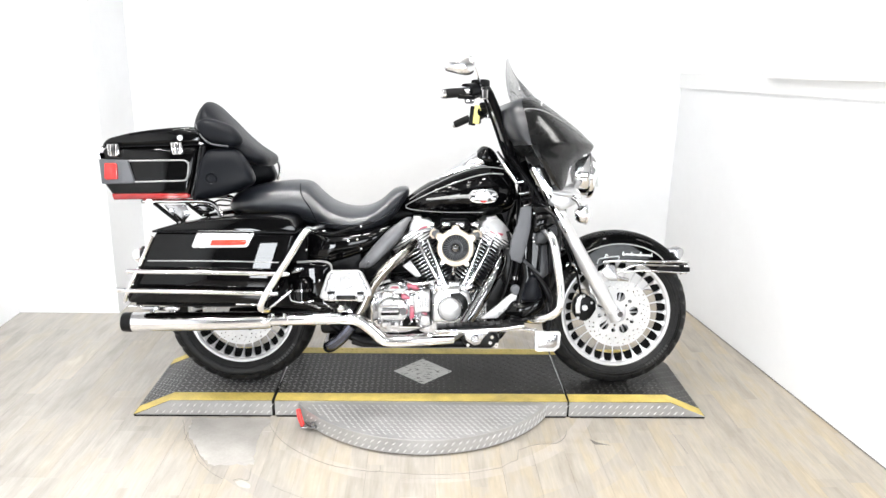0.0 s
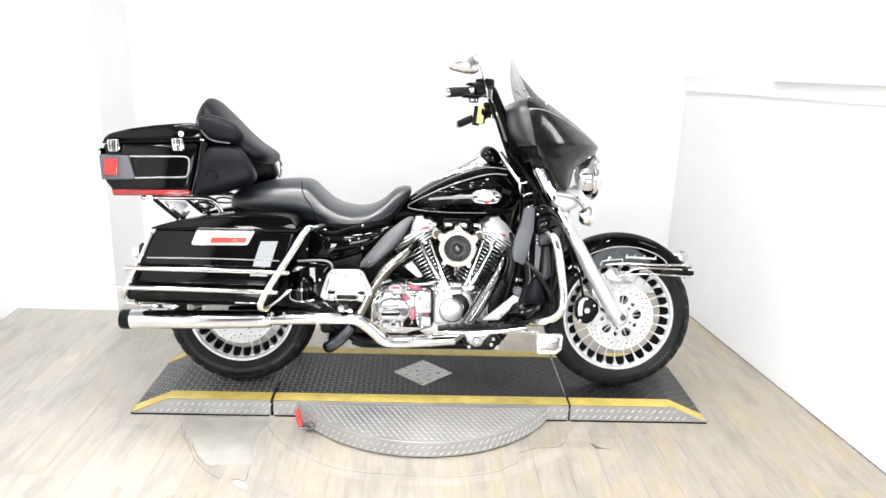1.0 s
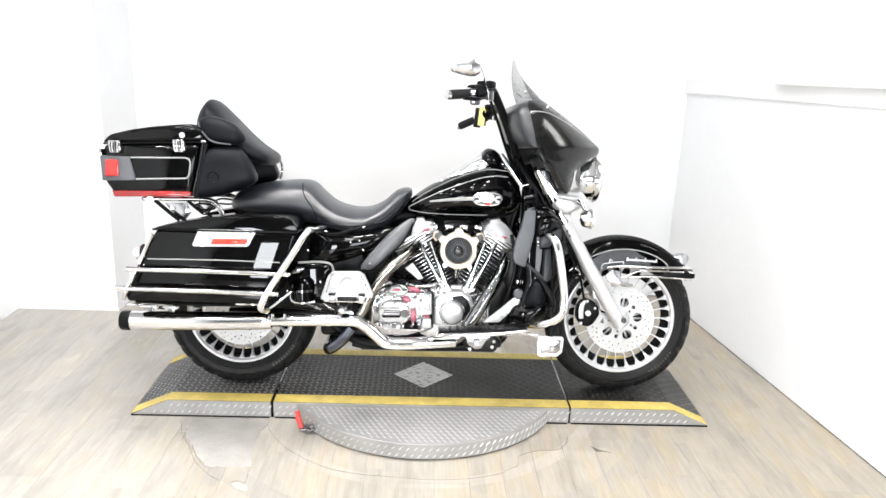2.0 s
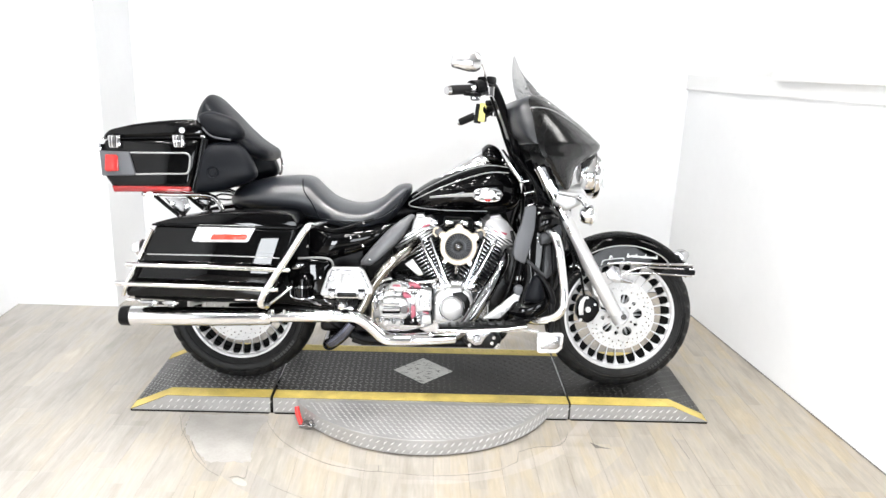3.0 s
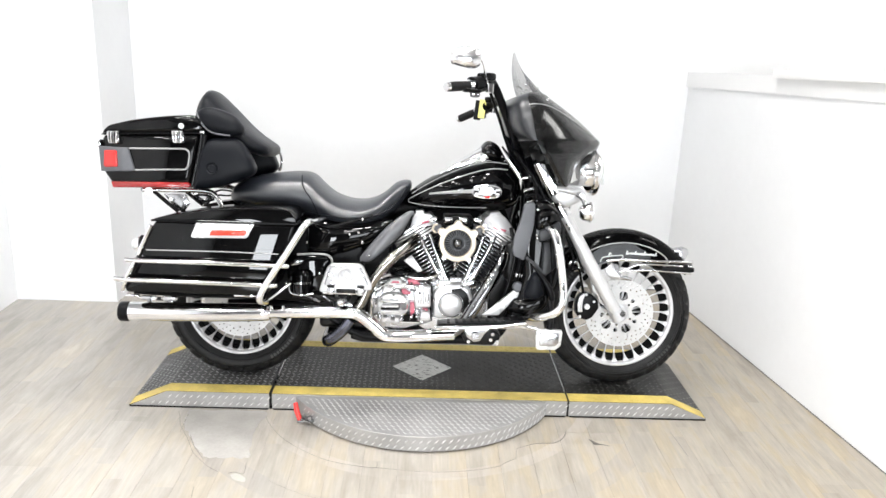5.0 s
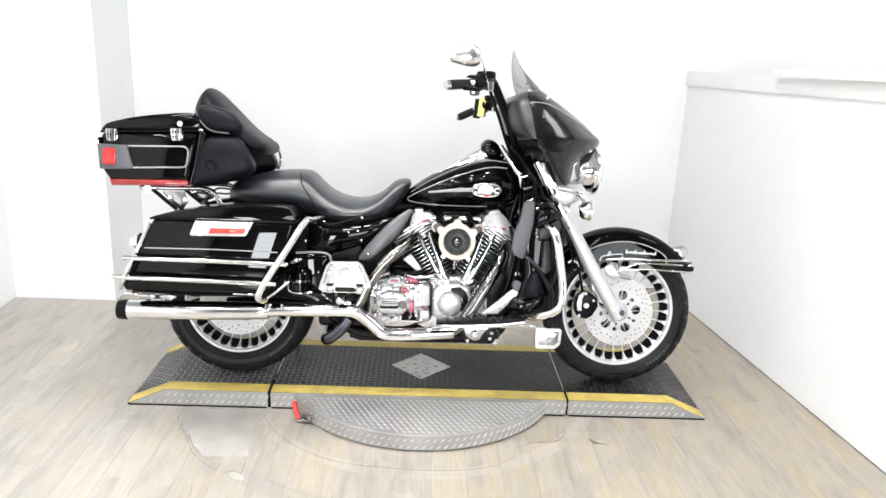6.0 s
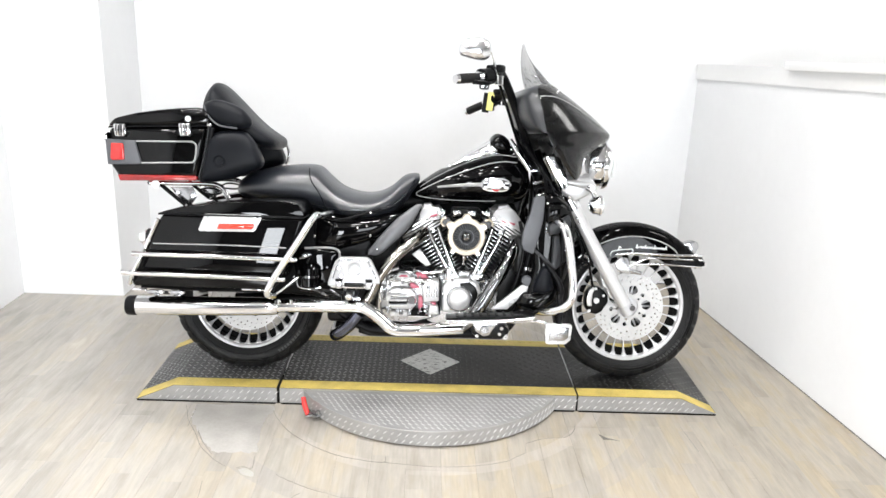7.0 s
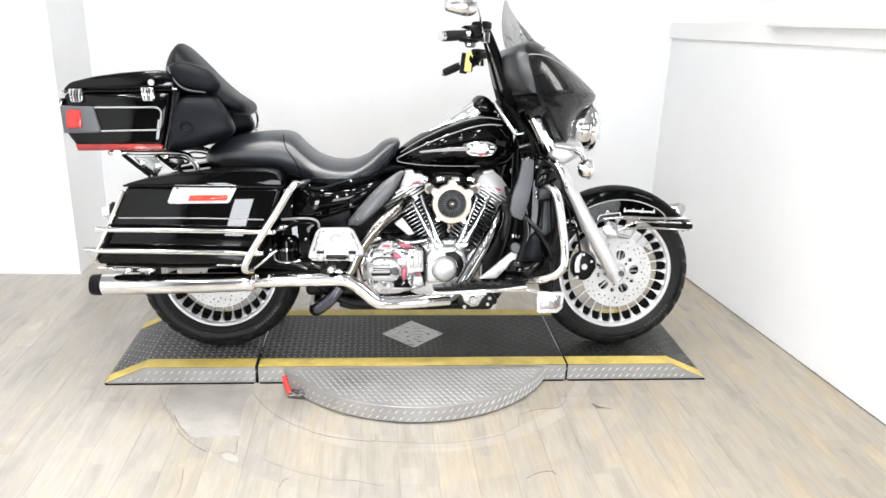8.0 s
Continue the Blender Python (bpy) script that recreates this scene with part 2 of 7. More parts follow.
# beige of the reflected floor is put into the barrel's colour
RIM_BARREL = material("floor_tinted_alloy", (0.60, 0.53, 0.47), 0.42, 0.2, vary=0.12, scale=14)
BLACK_SATIN = material("satin_black", (0.003, 0.003, 0.0036), 0.33, vary=0.2, scale=12, spec=0.13)
BLACK_METAL = material("black_engine_coat", (0.004, 0.004, 0.004), 0.32, vary=0.25, scale=20, bump=0.15, bump_scale=200, spec=0.25)
VINYL = material("black_vinyl", (0.0050, 0.0058, 0.0080), 0.40, vary=0.15, scale=7, bump=0.16, bump_scale=330, rough_vary=0.05, spec=0.14)
# same vinyl, glossier and with its base lightened for the seat's sheen
SEAT_VINYL = material("sheen_seat_vinyl", (0.0140, 0.0162, 0.0215), 0.34, vary=0.15, scale=7, bump=0.16, bump_scale=330, rough_vary=0.07, spec=1.0)
ROCKER = material("satin_rocker_alloy", (0.46, 0.46, 0.465), 0.38, 0.55, vary=0.06, scale=14)
RUBBER = material("tyre_rubber", (0.0095, 0.0095, 0.0098), 0.55, vary=0.35, scale=14, bump=0.2, bump_scale=150, spec=0.26)
TYRE_LETTER = material("worn_tyre_lettering", (0.030, 0.030, 0.030), 0.55, vary=0.3, scale=40)
GREY_STRIPE = material("grey_pinstripe", (0.33, 0.33, 0.33), 0.3, vary=0.05, scale=30)
RED_STRIP = material("dark_red_reflector", (0.27, 0.010, 0.010), 0.18, vary=0.25, scale=14, coat=0.5)
BLUED = material("heat_blued_chrome", (0.115, 0.120, 0.150), 0.14, 1.0, vary=0.5, scale=14, rough_vary=0.04)
RED_LENS = material("red_lens", (0.46, 0.014, 0.012), 0.15, vary=0.08, scale=30, coat=0.6)
AMBER_LENS = material("orange_red_reflector", (0.60, 0.040, 0.020), 0.15, vary=0.25, scale=40, coat=0.5)
CLEAR_LENS = material("clear_lens", (0.70, 0.72, 0.72), 0.08, vary=0.05, scale=30, coat=1.0)
DARK_PLASTIC = material("dark_grey_plastic", (0.020, 0.021, 0.024), 0.34, vary=0.12, scale=12, spec=0.35)
GREY_PLASTIC = material("grey_plastic", (0.080, 0.083, 0.092), 0.42, vary=0.1, scale=12)
BRONZE = material("pale_bronze", (0.52, 0.46, 0.375), 0.34, 0.5, vary=0.1, scale=18, rough_vary=0.06)
YELLOW_TAG = material("yellow_card", (0.84, 0.79, 0.26), 0.6, vary=0.05, scale=30)
YELLOW_TAPE = material("yellow_safety_paint", (0.58, 0.45, 0.12), 0.5, vary=0.2, scale=16, bump=0.1)
# the dark area also holds the motorcycle's shade in the plate colour
PLATE_DARK = stained_shaded_material("stained_shaded_plate", (0.034, 0.0335, 0.033), (0.012, 0.0118, 0.0112), 0.42)
PLATE_GREY = material("scuffed_grey_deck_plate", (0.058, 0.0575, 0.057), 0.42, 0.1, vary=0.5, scale=3, spec=0.3, rough_vary=0.1)
PLATE_DARK_LUG = material("worn_lug_tops", (0.27, 0.27, 0.272), 0.32, 0.45, vary=0.35, scale=6)
PLATE_SHADED_LUG = stained_shaded_material("stained_shaded_lug_tops", (0.19, 0.188, 0.186), (0.050, 0.049, 0.047), 0.36)
PLATE_BRIGHT = material("bright_tread_plate", (0.40, 0.396, 0.39), 0.38, 0.5, vary=0.16, scale=6, rough_vary=0.08)
PLATE_LUG = material("bright_lug_tops", (0.68, 0.68, 0.675), 0.34, 0.45, vary=0.1, scale=20)
DIAMOND = scuffed_material()
FOOT_LINE = material("dark_foot_line", (0.12, 0.115, 0.11), 0.8, vary=0.3, scale=6)
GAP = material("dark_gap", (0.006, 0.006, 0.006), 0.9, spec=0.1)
RED_GRIP = material("red_rubber_grip", (0.70, 0.03, 0.025), 0.4, vary=0.1, scale=20)
SMOKE = glass_material("smoked_windshield", (0.03, 0.031, 0.036), 0.08, 0.56)
PANE = glass_material("window_pane", (0.9, 0.95, 0.95), 0.02, 0.12)
LAMP_GLOW = glow_material("lit_lens", (1.0, 0.98, 0.95), 85.0)
STRIP_GLOW = glow_material("lit_diffuser", (1.0, 0.99, 0.97), 13.0)
SKY_GLOW = glow_material("daylight_backdrop", (0.86, 0.93, 1.0), 2.5)


# ---- building helpers ----
def part(name, bm, mat, parent=None, label="", sharp=38):
    """Links a bmesh as one mesh object, smooth but for edges sharper than the angle; never deeper than a sub-part."""
    while parent and parent.parent and parent.parent.parent:
        parent = parent.parent
    bmesh.ops.recalc_face_normals(bm, faces=bm.faces)
    lim = radians(sharp)
    for f in bm.faces:
        f.smooth = True
    for e in bm.edges:
        if len(e.link_faces) == 2 and e.calc_face_angle(0) > lim:
            e.smooth = False
    me = bpy.data.meshes.new(name)
    bm.to_mesh(me)
    bm.free()
    me.materials.append(mat)
    ob = new(name, me)
    if parent:
        ob.parent = parent
    if label:
        tagged(ob, label)
    return ob


def raw_part(name, verts, faces, mat, parent=None, label="", smooth=False, kind=""):
    me = bpy.data.meshes.new(name)
    me.from_pydata(verts, [], faces)
    me.update()
    if smooth:
        me.polygons.foreach_set("use_smooth", [True] * len(me.polygons))
    me.materials.append(mat)
    ob = new(name, me)
    if parent:
        ob.parent = parent
    tagged(ob, label, kind=kind)
    return ob


def shared(name, ob, parent, m):
    """Another object on the same mesh."""
    o = new(name, ob.data)
    o.parent = parent
    o.matrix_local = m
    return o


def prism(profile, y0, y1, bevel=0.0, seg=2, bm=None):
    """A side profile of (x, z) carried from y0 to y1, its edges rounded."""
    own = bmesh.new()
    f = own.faces.new([own.verts.new((x, y0, z)) for x, z in profile])
    r = bmesh.ops.extrude_face_region(own, geom=[f])
    bmesh.ops.translate(own, vec=(0, y1 - y0, 0), verts=[v for v in r["geom"] if isinstance(v, bmesh.types.BMVert)])
    if bevel:
        bmesh.ops.bevel(own, geom=own.edges[:], offset=bevel, segments=seg, profile=0.5, affect="EDGES", clamp_overlap=True)
    return join(bm, own)


def join(bm, own):
    if bm is None:
        return own
    me = bpy.data.meshes.new("tmp")
    own.to_mesh(me)
    own.free()
    bm.from_mesh(me)
    bpy.data.meshes.remove(me)
    return bm


def box(cx, cy, cz, sx, sy, sz, bevel=0.0, seg=2, bm=None, turn=None):
    own = bmesh.new()
    bmesh.ops.create_cube(own, size=1.0, matrix=Matrix.Diagonal((sx, sy, sz, 1)))
    if bevel:
        bmesh.ops.bevel(own, geom=own.edges[:], offset=bevel, segments=seg, profile=0.5, affect="EDGES", clamp_overlap=True)
    own.transform(Matrix.Translation((cx, cy, cz)) @ (turn or Matrix()))
    return join(bm, own)


def smooth_path(points, steps=6):
    """A Catmull-Rom curve through the points."""
    p = [Vector(q) for q in points]
    if len(p) < 3 or steps < 2:
        return p
    p = [2 * p[0] - p[1]] + p + [2 * p[-1] - p[-2]]
    out = []
    for i in range(1, len(p) - 2):
        a, b, c, d = p[i - 1:i + 3]
        for k in range(steps):
            t = k / steps
            out.append(0.5 * (2 * b + (c - a) * t + (2 * a - 5 * b + 4 * c - d) * t * t + (3 * b - a - 3 * c + d) * t ** 3))
    return out + [p[-2]]


def tube(points, radius, seg=12, steps=6, bm=None, flat=1.0):
    """A round bar along a path; radius may be a list, one for each given point."""
    bm = bm or bmesh.new()
    path = smooth_path(points, steps)
    n = len(path)
    rad = radius if isinstance(radius, (list, tuple)) else [radius] * len(points)
    side = None
    rings = []
    for i, c in enumerate(path):
        d = (path[min(i + 1, n - 1)] - path[max(i - 1, 0)]).normalized()
        if side is None:
            side = d.orthogonal().normalized()
        side = (side - d * side.dot(d)).normalized()
        up = d.cross(side)
        u = i / max(n - 1, 1) * (len(rad) - 1)
        k = min(int(u), len(rad) - 2) if len(rad) > 1 else 0
        r = rad[k] + (rad[min(k + 1, len(rad) - 1)] - rad[k]) * (u - k)
        rings.append([bm.verts.new(c + r * (math.cos(a) * side + flat * math.sin(a) * up)) for a in (math.tau * j / seg for j in range(seg))])
    bridge(bm, rings)
    return bm


def bridge(bm, rings, cap=True, closed=True):
    n = len(rings[0])
    for a, b in zip(rings, rings[1:]):
        for j in range(n if closed else n - 1):
            bm.faces.new((a[j], a[(j + 1) % n], b[(j + 1) % n], b[j]))
    if cap:
        bm.faces.new(rings[0][::-1])
        bm.faces.new(rings[-1])


def lathe(profile, centre, axis="y", seg=40, bm=None, closed=False):
    """Turns (radius, along) pairs about an axis through the centre."""
    bm = bm or bmesh.new()
    c = Vector(centre)
    rings = []
    for r, a in profile:
        ring = []
        for j in range(seg):
            t = math.tau * j / seg
            u, v = max(r, 1e-4) * math.cos(t), max(r, 1e-4) * math.sin(t)
            ring.append(bm.verts.new(c + Vector({"y": (u, a, v), "x": (a, u, v), "z": (u, v, a)}[axis])))
        rings.append(ring)
    if closed:
        rings.append(rings[0])
    bridge(bm, rings, cap=not closed)
    return bm


def rod(a, b, r, seg=12, bm=None):
    return tube([a, b], r, seg, 1, bm)


def ball(c, r, sx=1, sy=1, sz=1, bm=None, seg=16):
    own = bmesh.new()
    bmesh.ops.create_uvsphere(own, u_segments=seg, v_segments=seg // 2 + 2, radius=r)
    own.transform(Matrix.Translation(c) @ Matrix.Diagonal((sx, sy, sz, 1)))
    return join(bm, own)


def hull(sections, n=32, bm=None, sub=4):
    """A body along x from rows (x, bottom, top, half width, roundness, y centre), smoothed between the rows."""
    bm = bm or bmesh.new()
    rows = smooth_rows(sections, sub)
    rings = []
    for x, zb, zt, hw, e, yc in rows:
        ring = []
        for j in range(n):
            t = math.tau * j / n
            c, s = math.cos(t), math.sin(t)
            ring.append(bm.verts.new((x, yc + hw * math.copysign(abs(c) ** (2 / e), c), (zb + zt) / 2 + (zt - zb) / 2 * math.copysign(abs(s) ** (2 / e), s))))
        rings.append(ring)
    bridge(bm, rings)
    return bm


def smooth_rows(rows, sub=4):
    rows = [tuple(r) + (2.0, 0.0)[len(r) - 4:] if len(r) < 6 else tuple(r) for r in rows]
    a = np.array(rows, float)
    if sub < 2 or len(rows) < 3:
        return [tuple(r) for r in a]
    a = np.vstack([2 * a[0] - a[1], a, 2 * a[-1] - a[-2]])
    out = []
    for i in range(1, len(a) - 2):
        for k in range(sub):
            t = k / sub
            p, q, r, s = a[i - 1:i + 3]
            out.append(0.5 * (2 * q + (r - p) * t + (2 * p - 5 * q + 4 * r - s) * t * t + (3 * q - p - 3 * r + s) * t ** 3))
    out.append(a[-2])
    return [tuple((r[0], r[1], max(r[2], r[1] + 0.002), max(r[3], 0.002), max(r[4], 1.2), r[5])) for r in out]


def hull_side(sections, x, z, lift=0.0):
    """The y of a hull's right side at (x, z)."""
    rows = smooth_rows(sections, 4)
    xs = [r[0] for r in rows]
    g = [float(np.interp(x, xs, [r[k] for r in rows])) for k in range(6)]
    s = min(abs((z - (g[1] + g[2]) / 2) / max((g[2] - g[1]) / 2, 1e-4)), 0.98)
    return g[5] - g[3] * (1 - s ** g[4]) ** (1 / g[4]) - lift


def stripe_on(sections, pts, r, bm=None):
    path = smooth_path([(x, 0, z) for x, z in pts], 8)
    return tube([(p.x, hull_side(sections, p.x, p.z, r * 0.3), p.z) for p in path], r, 6, 1, bm)


# ---- the room ----
def wall_box(name, x0, x1, y0, y1, z0, z1, mat, label):
    return tagged(part(name, box((x0 + x1) / 2, (y0 + y1) / 2, (z0 + z1) / 2, x1 - x0, y1 - y0, z1 - z0), mat), label, "wall", kind="structure")


BACK_Y, LEFT_X = 1.65, -2.206
wall_box("wall_back", -2.35, 5.2, BACK_Y, BACK_Y + 0.15, 0, CEILING, WALL, "smooth white painted back wall behind the lift platform")


wall_box("wall_left", LEFT_X - 0.15, LEFT_X, -0.70, BACK_Y, 0, CEILING, WALL, "smooth white painted side wall of the bay")
# unseen wall, white so that it bounces light on the partition
wall_box("wall_left_shop", LEFT_X - 0.15, LEFT_X, END_Y, -0.701, 0, CEILING, WALL, "unseen shop side wall, white to bounce light on the partition")
wall_box("wall_pier", LEFT_X + 0.001, -1.66, 1.165, BACK_Y - 0.001, 0, CEILING, WALL, "white painted wall pier jutting from the corner")
wall_box("wall_right", 5.05, 5.2, END_Y, BACK_Y, 0, CEILING, SHOP_WALL, "grey painted far side wall of the shop")

# partition on the other side, a little out of square, with a cap board
PART_A, PART_B = Vector((1.545, BACK_Y - 0.002, 0)), Vector((1.986, -2.0, 0))


def partition():
    d = (PART_B - PART_A).normalized()
    out = Vector((-d.y, d.x, 0))
    def slab(z0, z1, front, back, lift=0.0):
        bm = bmesh.new()
        rows = []
        for p in (PART_A, PART_B):
            top = 1.425 - 0.050 * p.y
            for off in (front, back):
                q = p + out * off
                rows.append((q.x, q.y, z0 if z0 == 0 else top + z0))
                rows.append((q.x, q.y, top + z1))
        v = [bm.verts.new(r) for r in rows]
        for f in ((0, 1, 3, 2), (4, 6, 7, 5), (0, 4, 5, 1), (2, 3, 7, 6), (1, 5, 7, 3), (0, 2, 6, 4)):
            bm.faces.new([v[i] for i in f])
        return bm
    w = part("wall_partition", slab(0, -0.085, 0.0, 0.12), WALL)
    tagged(w, "white painted half-height partition wall beside the platform", "wall", kind="structure")
    c = part("trim_cap", slab(-0.084, 0.0, -0.014, 0.134), TRIM)
    tagged(c, "white painted cap board along the partition top", "trim", kind="structure")


partition()
foot = bmesh.new()
for a, b in ((PART_A, PART_B), (Vector((-1.66, BACK_Y - 0.003, 0)), PART_A)):
    d = (b - a).normalized()
    box(*((a + b) / 2 + Vector((d.y, -d.x, 0)) * 0.0008 + Vector((0, 0, 0.0018))), (b - a).length, 0.004, 0.0036, turn=Matrix.Rotation(math.atan2(d.y, d.x), 4, "Z"), bm=foot)
tagged(part("trim_floor_gap", foot, FOOT_LINE), "thin dark grey line at the foot of the walls", "trim", kind="structure")


def ledge_box():
    """A low white box further along on the cap."""
    b = part("ledge_box", prism([(1.585, 0), (1.79, 0), (1.79, 0.036), (1.585, 0.036)], -1.3, 0.52, 0.003), TRIM)
    b.matrix_world = Matrix.Translation((0.095, 0, 1.4)) @ Matrix.Rotation(radians(7.0), 4, "Z") @ Matrix.Rotation(radians(-2.84), 4, "X") @ Matrix.Translation((0, 0, 0.002))
    tagged(b, "low white board lying on the partition cap", "board")


ledge_box()

tagged(part("ceiling", box(1.42, -1.9, CEILING + 0.06, 7.6, 7.4, 0.12), CEILING_PAINT), "grey painted flat ceiling with round lights", "ceiling", kind="structure")


def shop_end():
    """The end wall behind the camera with a glazed door and two shop windows."""
    y0, y1 = END_Y - 0.15, END_Y
    bm = bmesh.new()
    edges = sorted({-2.35, 5.2} | {x - w / 2 for x, z, w, h in WINDOWS} | {x + w / 2 for x, z, w, h in WINDOWS})
    for x0, x1 in zip(edges, edges[1:]):
        hit = [q for q in WINDOWS if abs(q[0] - (x0 + x1) / 2) < q[2] / 2]
        spans = [(0, CEILING)] if not hit else [(0, hit[0][1] - hit[0][3] / 2), (hit[0][1] + hit[0][3] / 2, CEILING)]
        for z0, z1 in spans:
            box((x0 + x1) / 2, (y0 + y1) / 2, (z0 + z1) / 2, x1 - x0, y1 - y0, z1 - z0, bm=bm)
    tagged(part("wall_front", bm, SHOP_WALL), "grey painted shop front wall with windows", "wall", kind="structure")
    for k, (x, z, w, h) in enumerate(WINDOWS):
        win = tagged(new("window_%d" % (k + 1)), "shop window in a dark frame", "window", kind="structure")
        win.location = (x, END_Y - 0.07, z)
        fr = bmesh.new()
        for cx, cz, sx, sz in ((0.03 - w / 2, 0, 0.06, h), (w / 2 - 0.03, 0, 0.06, h), (0, h / 2 - 0.03, w - 0.12, 0.06), (0, 0.03 - h / 2, w - 0.12, 0.06)):
            box(cx, 0, cz, sx, 0.06, sz, 0.004, bm=fr)
        part("window_frame", fr, BLACK_SATIN, win)
        part("window_bar", box(0, 0, 0.1, w - 0.12, 0.05, 0.05, 0.004), BLACK_SATIN, win)
        p = part("pane", box(0, 0, 0, w - 0.12, 0.006, h - 0.12), PANE, win)
        p.visible_shadow = False
    bd = part("backdrop", box(1.42, END_Y - 0.6, 1.5, 7.4, 0.02, 2.9), SKY_GLOW)
    tagged(bd, "plain pale daylight beyond the shop windows", "backdrop", kind="structure")


shop_end()


def downlight():
    f = new("ceiling_light")
    part("trim_ring", lathe([(0.086, 0.0), (0.086, -0.008), (0.100, -0.010), (0.112, -0.004), (0.112, 0.0)], (0, 0, 0), "z", 32, closed=True), TRIM, f)
    part("lens", lathe([(0.001, -0.006), (0.095, -0.006), (0.086, -0.001), (0.001, -0.001)], (0, 0, 0), "z", 32), LAMP_GLOW, f, "lit white lens")
    return tagged(f, "round white recessed ceiling light, lit", "ceiling light", "ceiling lights")


first_light = downlight()
first_light.location = (*SPOTS[0], CEILING)
for x, y in SPOTS[1:]:
    copy_thing(first_light, pose(x, y, CEILING))


def light_panel():
    """An unseen long light panel on the ceiling of the next bay, behind the partition, added to put a sheen in the
    fairing.
    """
    f = new("light_panel")
    part("housing", box(0, 0, -0.02, 2.96, 1.0, 0.04, 0.006), TRIM, f)
    for y in (-0.32, 0.0, 0.32):
        part("diffuser", box(0, y, -0.043, 2.88, 0.29, 0.006, 0.002), STRIP_GLOW, f, "lit white diffuser")
    f.location = (3.58, -0.10, CEILING)
    return tagged(f, "unseen long ceiling light added for the fairing's sheen, three lit diffusers", "ceiling light")


light_panel()


# ---- the lift platform ----
DECK, DEPTH = 0.072, 0.540
DISC_C, DISC_R = Vector((0.037, 0.284, 0)), 0.594
platform = tagged(new("lift_platform"), "low turntable platform of dark tread plate with yellow edges", "platform")


def lugs(name, place, us, vs, keep, mat, label="", size=0.0125, height=0.002, one_way=0, slim=0.33, shift=None, lean=1.0):
    """Raised lozenges of tread plate, turned two ways, on the surface that place(u, v) gives as point, u, v and normal."""
    verts, faces = [], []
    for i, u in enumerate(us):
        for j, v in enumerate(vs):
            if not keep(u, v):
                continue
            p, eu, ev, n = place(u, v)
            if one_way and j % 2:
                p = p + eu * (shift or STEP) / 2
            s = one_way or (1 if (i + j) % 2 else -1)
            a, b = (eu + s * lean * ev).normalized(), (eu * -s * lean + ev).normalized()
            k = len(verts)
            for q in (p - a * size, p + b * size * slim, p + a * size, p - b * size * slim, p - a * size * 0.55 + n * height, p + a * size * 0.55 + n * height):
                verts.append(tuple(q))
            faces += [(k, k + 3, k + 4), (k, k + 4, k + 1), (k + 1, k + 4, k + 5), (k + 4, k + 3, k + 5), (k + 1, k + 5, k + 2), (k + 5, k + 3, k + 2)]
    return raw_part(name, verts, faces, mat, platform, label, kind="stuff")


X, Y, Z = Vector((1, 0, 0)), Vector((0, 1, 0)), Vector((0, 0, 1))
STEP = 0.024
SKIRT_STEP = 0.028


def spread(a, b, step=STEP):
    n = max(int((b - a) / step), 1)
    return [a + (b - a) * (k + 0.5) / n for k in range(n)]


